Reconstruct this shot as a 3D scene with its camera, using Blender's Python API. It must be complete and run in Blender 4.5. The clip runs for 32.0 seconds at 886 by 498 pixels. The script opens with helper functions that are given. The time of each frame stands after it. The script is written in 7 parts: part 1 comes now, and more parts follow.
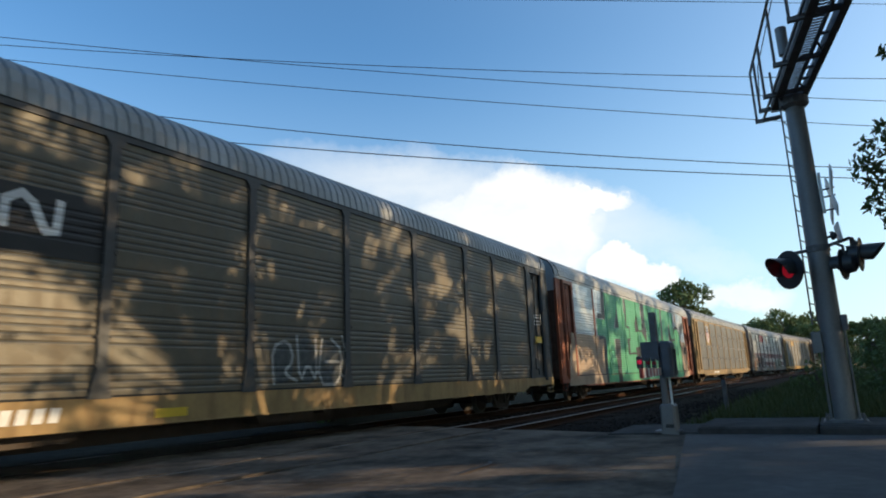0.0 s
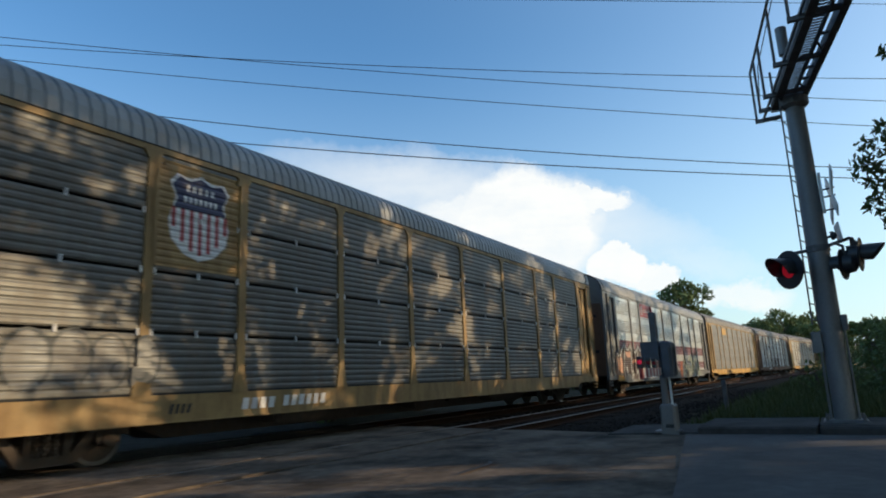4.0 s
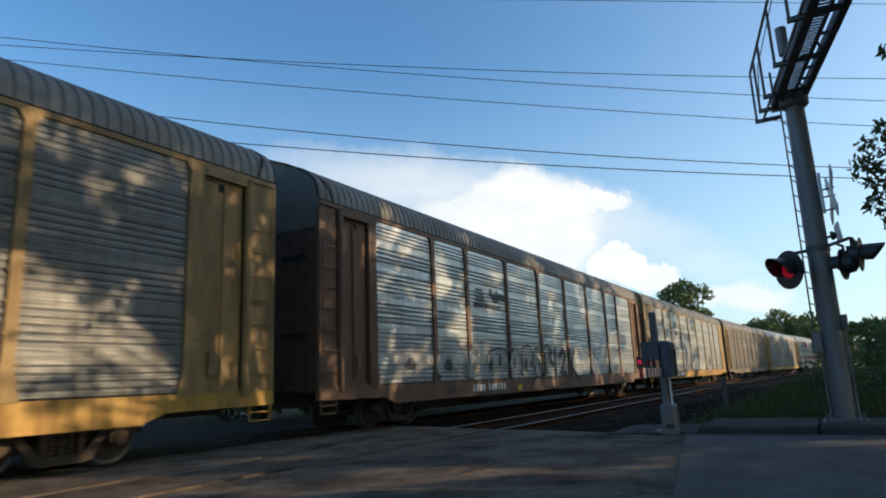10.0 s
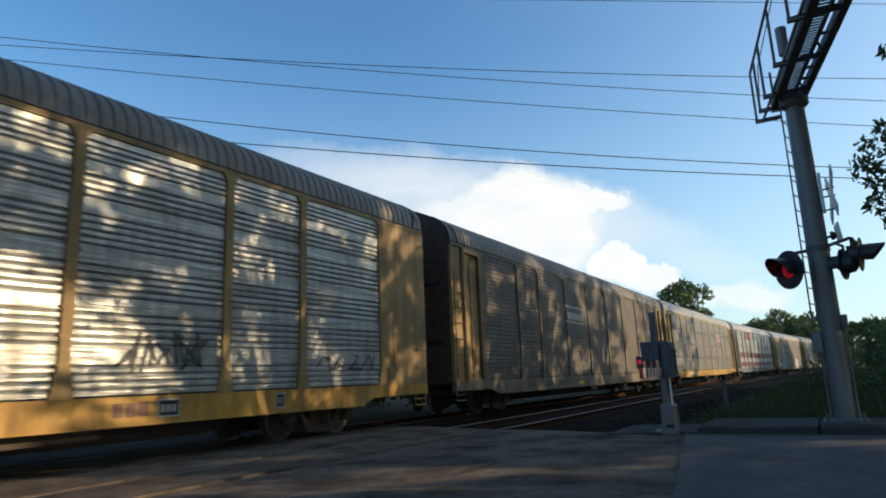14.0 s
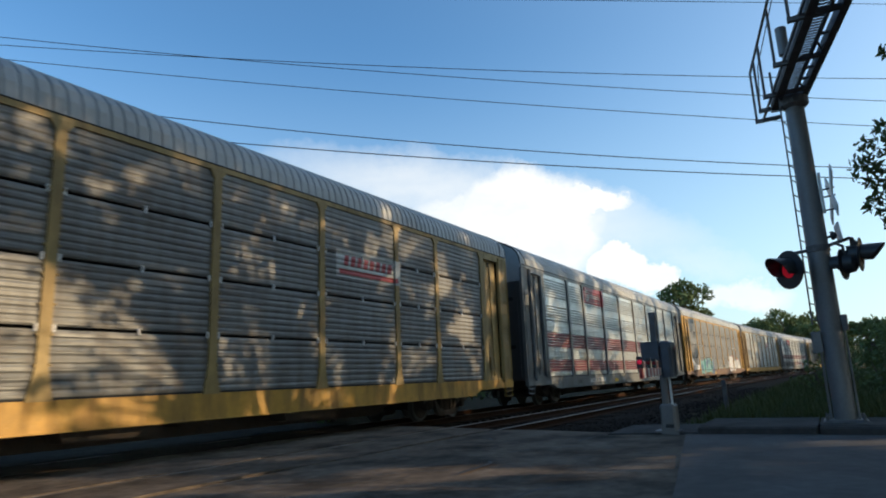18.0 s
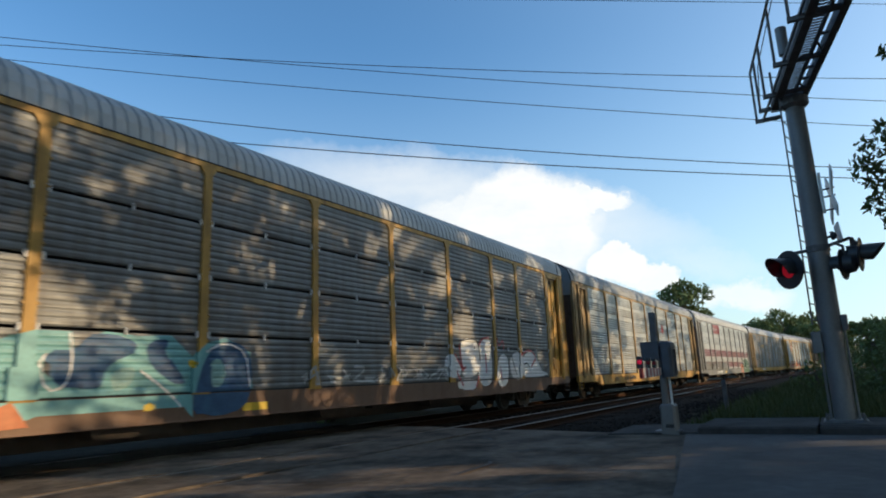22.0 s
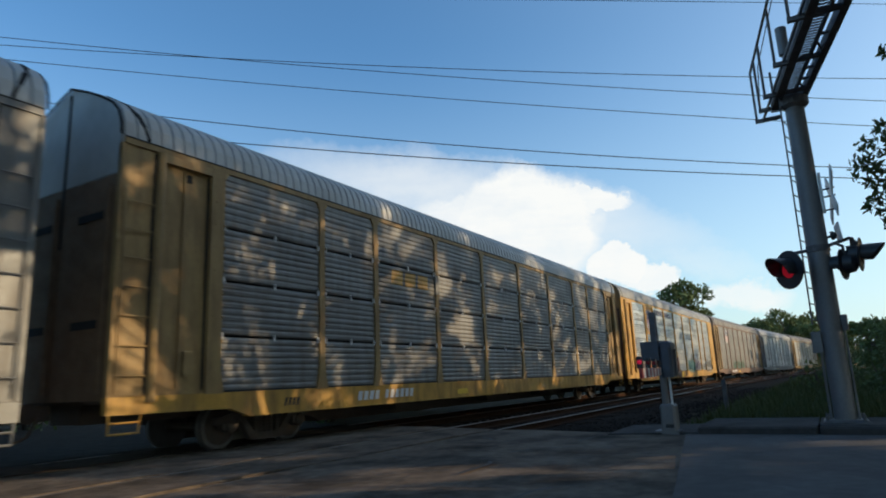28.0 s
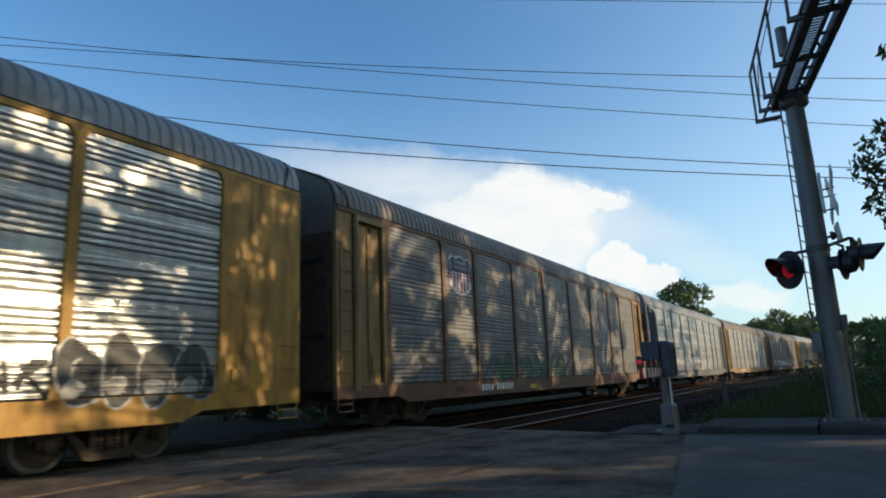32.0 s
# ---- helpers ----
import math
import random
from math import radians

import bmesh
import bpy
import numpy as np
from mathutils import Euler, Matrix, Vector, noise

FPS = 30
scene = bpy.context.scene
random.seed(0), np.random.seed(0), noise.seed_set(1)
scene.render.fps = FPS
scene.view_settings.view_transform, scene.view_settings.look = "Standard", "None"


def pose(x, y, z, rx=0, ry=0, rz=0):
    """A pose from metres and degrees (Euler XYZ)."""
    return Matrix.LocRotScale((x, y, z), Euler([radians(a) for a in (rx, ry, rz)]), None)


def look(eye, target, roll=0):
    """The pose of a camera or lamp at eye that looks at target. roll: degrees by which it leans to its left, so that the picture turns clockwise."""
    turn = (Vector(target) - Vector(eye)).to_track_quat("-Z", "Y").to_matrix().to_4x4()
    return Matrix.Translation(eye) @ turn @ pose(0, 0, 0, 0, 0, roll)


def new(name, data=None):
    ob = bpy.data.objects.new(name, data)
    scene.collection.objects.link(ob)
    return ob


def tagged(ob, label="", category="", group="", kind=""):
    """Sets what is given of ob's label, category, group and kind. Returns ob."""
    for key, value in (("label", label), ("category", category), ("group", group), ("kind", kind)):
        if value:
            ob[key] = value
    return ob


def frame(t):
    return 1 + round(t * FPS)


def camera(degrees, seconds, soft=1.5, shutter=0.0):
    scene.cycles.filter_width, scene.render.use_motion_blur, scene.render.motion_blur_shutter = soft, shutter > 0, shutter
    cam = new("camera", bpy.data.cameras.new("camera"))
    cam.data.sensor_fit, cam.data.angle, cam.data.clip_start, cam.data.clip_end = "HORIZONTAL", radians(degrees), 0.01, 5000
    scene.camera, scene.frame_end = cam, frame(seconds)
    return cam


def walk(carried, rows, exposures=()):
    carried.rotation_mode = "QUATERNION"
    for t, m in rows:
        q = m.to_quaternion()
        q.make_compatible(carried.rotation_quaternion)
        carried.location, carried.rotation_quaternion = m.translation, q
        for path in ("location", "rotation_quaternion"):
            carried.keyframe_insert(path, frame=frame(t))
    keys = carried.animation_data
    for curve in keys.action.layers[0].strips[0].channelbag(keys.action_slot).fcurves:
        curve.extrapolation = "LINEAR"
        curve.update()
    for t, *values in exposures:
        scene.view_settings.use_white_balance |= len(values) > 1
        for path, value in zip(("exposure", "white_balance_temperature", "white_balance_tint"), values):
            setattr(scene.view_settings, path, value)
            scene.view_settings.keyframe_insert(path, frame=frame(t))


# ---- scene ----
cam = camera(70.0, 32.0, soft=1.9, shutter=0.15)
EYE = Vector((0.0, 0.0, 1.09))
AXIS = Vector((0.8423, 0.4992, 0.2033))
CAM_POSE = look(EYE, EYE + AXIS * 10, roll=-2.41)
walk(cam, [(0.0, CAM_POSE), (32.0, CAM_POSE)], exposures=[(0.0, 0.15), (2.0, 0.15), (3.2, 0.04), (6.0, 0.14), (9.0, 0.10), (13.0, 0.05), (17.0, 0.14), (20.0, 0.15), (21.0, 0.03), (22.0, 0.10), (24.0, 0.08), (25.0, 0.0), (28.0, 0.0), (30.0, 0.12), (31.0, 0.0), (32.0, 0.0)])

# ---- daylight: low evening sun behind the camera, blue sky with towering cloud ----
SUN_EL, SUN_AZ = radians(14.0), radians(150.0)   # azimuth from +y towards +x
SUN_DIR = Vector((math.sin(SUN_AZ) * math.cos(SUN_EL), math.cos(SUN_AZ) * math.cos(SUN_EL), math.sin(SUN_EL)))
sun = new("sun", bpy.data.lights.new("sun", "SUN"))
sun.data.energy, sun.data.angle, sun.data.color = 4.15, radians(0.5), (1.0, 0.76, 0.47)
sun.matrix_world = look(SUN_DIR * 100, (0, 0, 0))


def sky_world():
    w = bpy.data.worlds.new("sky")
    scene.world = w
    w.use_nodes = True
    nt = w.node_tree
    nt.nodes.clear()
    N, L = nt.nodes.new, nt.links.new
    out, bg, sky = N("ShaderNodeOutputWorld"), N("ShaderNodeBackground"), N("ShaderNodeTexSky")
    sky.sky_type, sky.sun_disc = "NISHITA", False
    sky.sun_elevation, sky.sun_rotation = SUN_EL, SUN_AZ
    sky.air_density, sky.dust_density, sky.ozone_density = 1.0, 0.8, 1.5
    bg.inputs["Strength"].default_value = SKY_STRENGTH
    co = N("ShaderNodeTexCoord")

    def vdot(v):
        n = N("ShaderNodeVectorMath")
        n.operation = "DOT_PRODUCT"
        L(co.outputs["Generated"], n.inputs[0])
        n.inputs[1].default_value = v
        return n.outputs["Value"]

    def m(op, a, b=None, clamp=False):
        n = N("ShaderNodeMath")
        n.operation, n.use_clamp = op, clamp
        for i, s in enumerate((a, b)):
            if s is None:
                continue
            if isinstance(s, (int, float)):
                n.inputs[i].default_value = s
            else:
                L(s, n.inputs[i])
        return n.outputs[0]

    # tangent plane of the sky round the cloud: u to the right, v up
    fwd = Vector((math.sin(radians(62)), math.cos(radians(62)), 0))
    rgt = Vector((fwd.y, -fwd.x, 0))
    df = m("MAXIMUM", vdot(fwd), 0.05)
    u, v = m("DIVIDE", vdot(rgt), df), m("DIVIDE", vdot((0, 0, 1)), df)
    front = m("GREATER_THAN", vdot(fwd), 0.06)
    comb = N("ShaderNodeCombineXYZ")
    L(u, comb.inputs[0]), L(v, comb.inputs[1])

    def noise_tex(scale, detail, rough=0.55, stretch=(1, 1, 1)):
        mp = N("ShaderNodeMapping")
        mp.inputs["Scale"].default_value = stretch
        L(comb.outputs[0], mp.inputs["Vector"])
        n = N("ShaderNodeTexNoise")
        n.inputs["Scale"].default_value, n.inputs["Detail"].default_value, n.inputs["Roughness"].default_value = scale, detail, rough
        L(mp.outputs[0], n.inputs["Vector"])
        return m("SUBTRACT", n.outputs["Fac"], 0.5)

    big, mid, fine = noise_tex(6, 6), noise_tex(18, 6, 0.6), noise_tex(60, 4, 0.6)
    streak = noise_tex(9, 5, 0.6, (0.55, 2.2, 1))
    uu = m("ADD", u, m("ADD", m("MULTIPLY", big, 0.12), m("MULTIPLY", mid, 0.05)))
    vv = m("ADD", v, m("ADD", m("ADD", m("MULTIPLY", mid, 0.06), m("MULTIPLY", fine, 0.02)), m("MULTIPLY", big, 0.06)))

    def blob(cu, cv, ru, rv, shear=0.0, soft=1.0, level=1.0):
        a = m("DIVIDE", m("SUBTRACT", uu, cu), ru)
        b = m("DIVIDE", m("SUBTRACT", m("SUBTRACT", vv, cv), m("MULTIPLY", m("SUBTRACT", u, cu), shear)), rv)
        d = m("ADD", m("MULTIPLY", a, a), m("MULTIPLY", b, b))
        return m("MULTIPLY", m("MULTIPLY", m("SUBTRACT", 1.0, d), soft, True), level)

    cover = None
    for args in CLOUDS:
        b = blob(*args)
        cover = b if cover is None else m("MAXIMUM", cover, b)
    cover = m("MULTIPLY", m("MULTIPLY", cover, m("ADD", 0.95, m("ADD", m("MULTIPLY", streak, 0.55), m("MULTIPLY", mid, 0.35))), True), front)
    # pale haze low down
    low = m("POWER", m("SUBTRACT", 1.0, m("MULTIPLY", m("ABSOLUTE", vdot((0, 0, 1))), 2.0), True), 1.6)
    near_sun = m("MAXIMUM", vdot(SUN_DIR), 0.0)
    glare = m("POWER", near_sun, 1.5)
    haze = N("ShaderNodeMixRGB")
    L(m("ADD", m("MULTIPLY", low, 0.72), m("MULTIPLY", glare, 0.30), True), haze.inputs[0])
    tint = N("ShaderNodeMixRGB")
    tint.blend_type, tint.inputs[0].default_value, tint.inputs[2].default_value = "MULTIPLY", 1.0, SKY_TINT
    L(sky.outputs[0], tint.inputs[1])
    L(tint.outputs[0], haze.inputs[1])
    haze.inputs[2].default_value = HAZE_COL
    warm = N("ShaderNodeMixRGB")
    warm.blend_type = "ADD"
    L(m("POWER", near_sun, 4.0), warm.inputs[0])
    L(haze.outputs[0], warm.inputs[1])
    warm.inputs[2].default_value = (2.6, 1.9, 1.05, 1)
    mix = N("ShaderNodeMixRGB")
    L(cover, mix.inputs[0])
    L(warm.outputs[0], mix.inputs[1])
    mix.inputs[2].default_value = CLOUD_COL
    L(mix.outputs[0], bg.inputs["Color"])
    L(bg.outputs[0], out.inputs["Surface"])


SKY_STRENGTH = 0.158
SKY_TINT = (0.75, 1.205, 1.53, 1)
HAZE_COL = (4.6, 5.5, 5.6, 1)
CLOUD_COL = (6.05, 6.15, 6.05, 1)
# centre u, v, half sizes, shear, edge hardness, strength
CLOUDS = [(0.0, 0.285, 0.42, 0.085, -0.22, 0.9, 0.8), (0.085, 0.235, 0.13, 0.115, -0.12, 2.2, 1.0), (0.18, 0.272, 0.09, 0.024, -0.08, 2.2, 0.95), (0.05, 0.25, 0.2, 0.06, -0.1, 1.6, 0.95),
          (0.225, 0.165, 0.05, 0.04, -0.1, 3.0, 1.0), (0.26, 0.14, 0.07, 0.028, 0.0, 2.2, 0.9), (0.41, 0.105, 0.09, 0.03, 0.0, 1.5, 0.75), (0.33, 0.175, 0.14, 0.03, -0.25, 0.7, 0.42),
          (-0.06, 0.20, 0.3, 0.08, 0.0, 0.7, 0.6)]
sky_world()

# ---- materials ----
def mat(name, col, rough=0.6, metal=0.0, var=0.15, scale=3.0, dirt=None, dirt_amt=0.0, streak=0.0, bump=0.0, bscale=40.0, per=0.0, spec=0.5, wavy=0.0):
    """Principled surface: base colour with two scales of variation, streaks or blotches of dirt, fine relief."""
    mt = bpy.data.materials.new(name)
    mt.use_nodes = True
    nt = mt.node_tree
    N, L = nt.nodes.new, nt.links.new
    b = nt.nodes["Principled BSDF"]
    b.inputs["Roughness"].default_value, b.inputs["Metallic"].default_value = rough, metal
    b.inputs["Specular IOR Level"].default_value = spec
    co = N("ShaderNodeTexCoord")
    n1, n2 = N("ShaderNodeTexNoise"), N("ShaderNodeTexNoise")
    for n, s, d in ((n1, scale, 4.0), (n2, scale * 9, 3.0)):
        n.inputs["Scale"].default_value, n.inputs["Detail"].default_value = s, d
        L(co.outputs["Object"], n.inputs["Vector"])
    add = N("ShaderNodeMath")
    add.operation = "ADD"
    L(n1.outputs["Fac"], add.inputs[0]), L(n2.outputs["Fac"], add.inputs[1])
    mr = N("ShaderNodeMapRange")
    mr.inputs["From Min"].default_value, mr.inputs["From Max"].default_value = 0.6, 1.4
    mr.inputs["To Min"].default_value, mr.inputs["To Max"].default_value = 1 - var, 1 + var
    L(add.outputs[0], mr.inputs["Value"])
    fac = mr.outputs[0]
    if per:
        oi, mp = N("ShaderNodeObjectInfo"), N("ShaderNodeMapRange")
        mp.inputs["To Min"].default_value, mp.inputs["To Max"].default_value = 1 - per, 1 + per
        L(oi.outputs["Random"], mp.inputs["Value"])
        mu = N("ShaderNodeMath")
        mu.operation = "MULTIPLY"
        L(fac, mu.inputs[0]), L(mp.outputs[0], mu.inputs[1])
        fac = mu.outputs[0]
    hsv = N("ShaderNodeHueSaturation")
    hsv.inputs["Color"].default_value = (*col, 1)
    L(fac, hsv.inputs["Value"])
    colour = hsv.outputs[0]
    if dirt_amt:
        mp, n3, ramp, mx = N("ShaderNodeMapping"), N("ShaderNodeTexNoise"), N("ShaderNodeMapRange"), N("ShaderNodeMixRGB")
        mp.inputs["Scale"].default_value = (2.4, 2.4, 0.55) if streak else (1.3, 1.3, 1.3)
        n3.inputs["Scale"].default_value, n3.inputs["Detail"].default_value = (1.6 if streak else scale * 1.4), 6.0
        L(co.outputs["Object"], mp.inputs["Vector"]), L(mp.outputs[0], n3.inputs["Vector"])
        ramp.inputs["From Min"].default_value, ramp.inputs["From Max"].default_value = 0.42, 0.72
        ramp.inputs["To Max"].default_value = dirt_amt
        L(n3.outputs["Fac"], ramp.inputs["Value"])
        L(ramp.outputs[0], mx.inputs[0]), L(colour, mx.inputs[1])
        mx.inputs[2].default_value = (*dirt, 1)
        colour = mx.outputs[0]
        rr = N("ShaderNodeMapRange")
        rr.inputs["To Min"].default_value, rr.inputs["To Max"].default_value = rough, min(1, rough + 0.35)
        L(ramp.outputs[0], rr.inputs["Value"]), L(rr.outputs[0], b.inputs["Roughness"])
    L(colour, b.inputs["Base Color"])
    if bump:
        bp, n4 = N("ShaderNodeBump"), N("ShaderNodeTexNoise")
        n4.inputs["Scale"].default_value, n4.inputs["Detail"].default_value = bscale, 5.0
        L(co.outputs["Object"], n4.inputs["Vector"]), L(n4.outputs["Fac"], bp.inputs["Height"])
        bp.inputs["Strength"].default_value, bp.inputs["Distance"].default_value = bump, 0.02
        L(bp.outputs[0], b.inputs["Normal"])
        if wavy:
            # long shallow waves, as in thin rolled sheet
            mw, nw, bw = N("ShaderNodeMapping"), N("ShaderNodeTexNoise"), N("ShaderNodeBump")
            mw.inputs["Scale"].default_value = (0.6, 0.6, 11.0)
            nw.inputs["Scale"].default_value, nw.inputs["Detail"].default_value = 1.0, 3.0
            L(co.outputs["Object"], mw.inputs["Vector"]), L(mw.outputs[0], nw.inputs["Vector"]), L(nw.outputs["Fac"], bw.inputs["Height"])
            bw.inputs["Strength"].default_value, bw.inputs["Distance"].default_value = wavy, 0.05
            L(bw.outputs[0], bp.inputs["Normal"])
    return mt


def glow(name, col, strength):
    mt = bpy.data.materials.new(name)
    mt.use_nodes = True
    b = mt.node_tree.nodes["Principled BSDF"]
    b.inputs["Base Color"].default_value = (*[c * 0.5 for c in col], 1)
    b.inputs["Emission Color"].default_value = (*col, 1)
    b.inputs["Emission Strength"].default_value = strength
    return mt


RUST = (0.11, 0.05, 0.025)
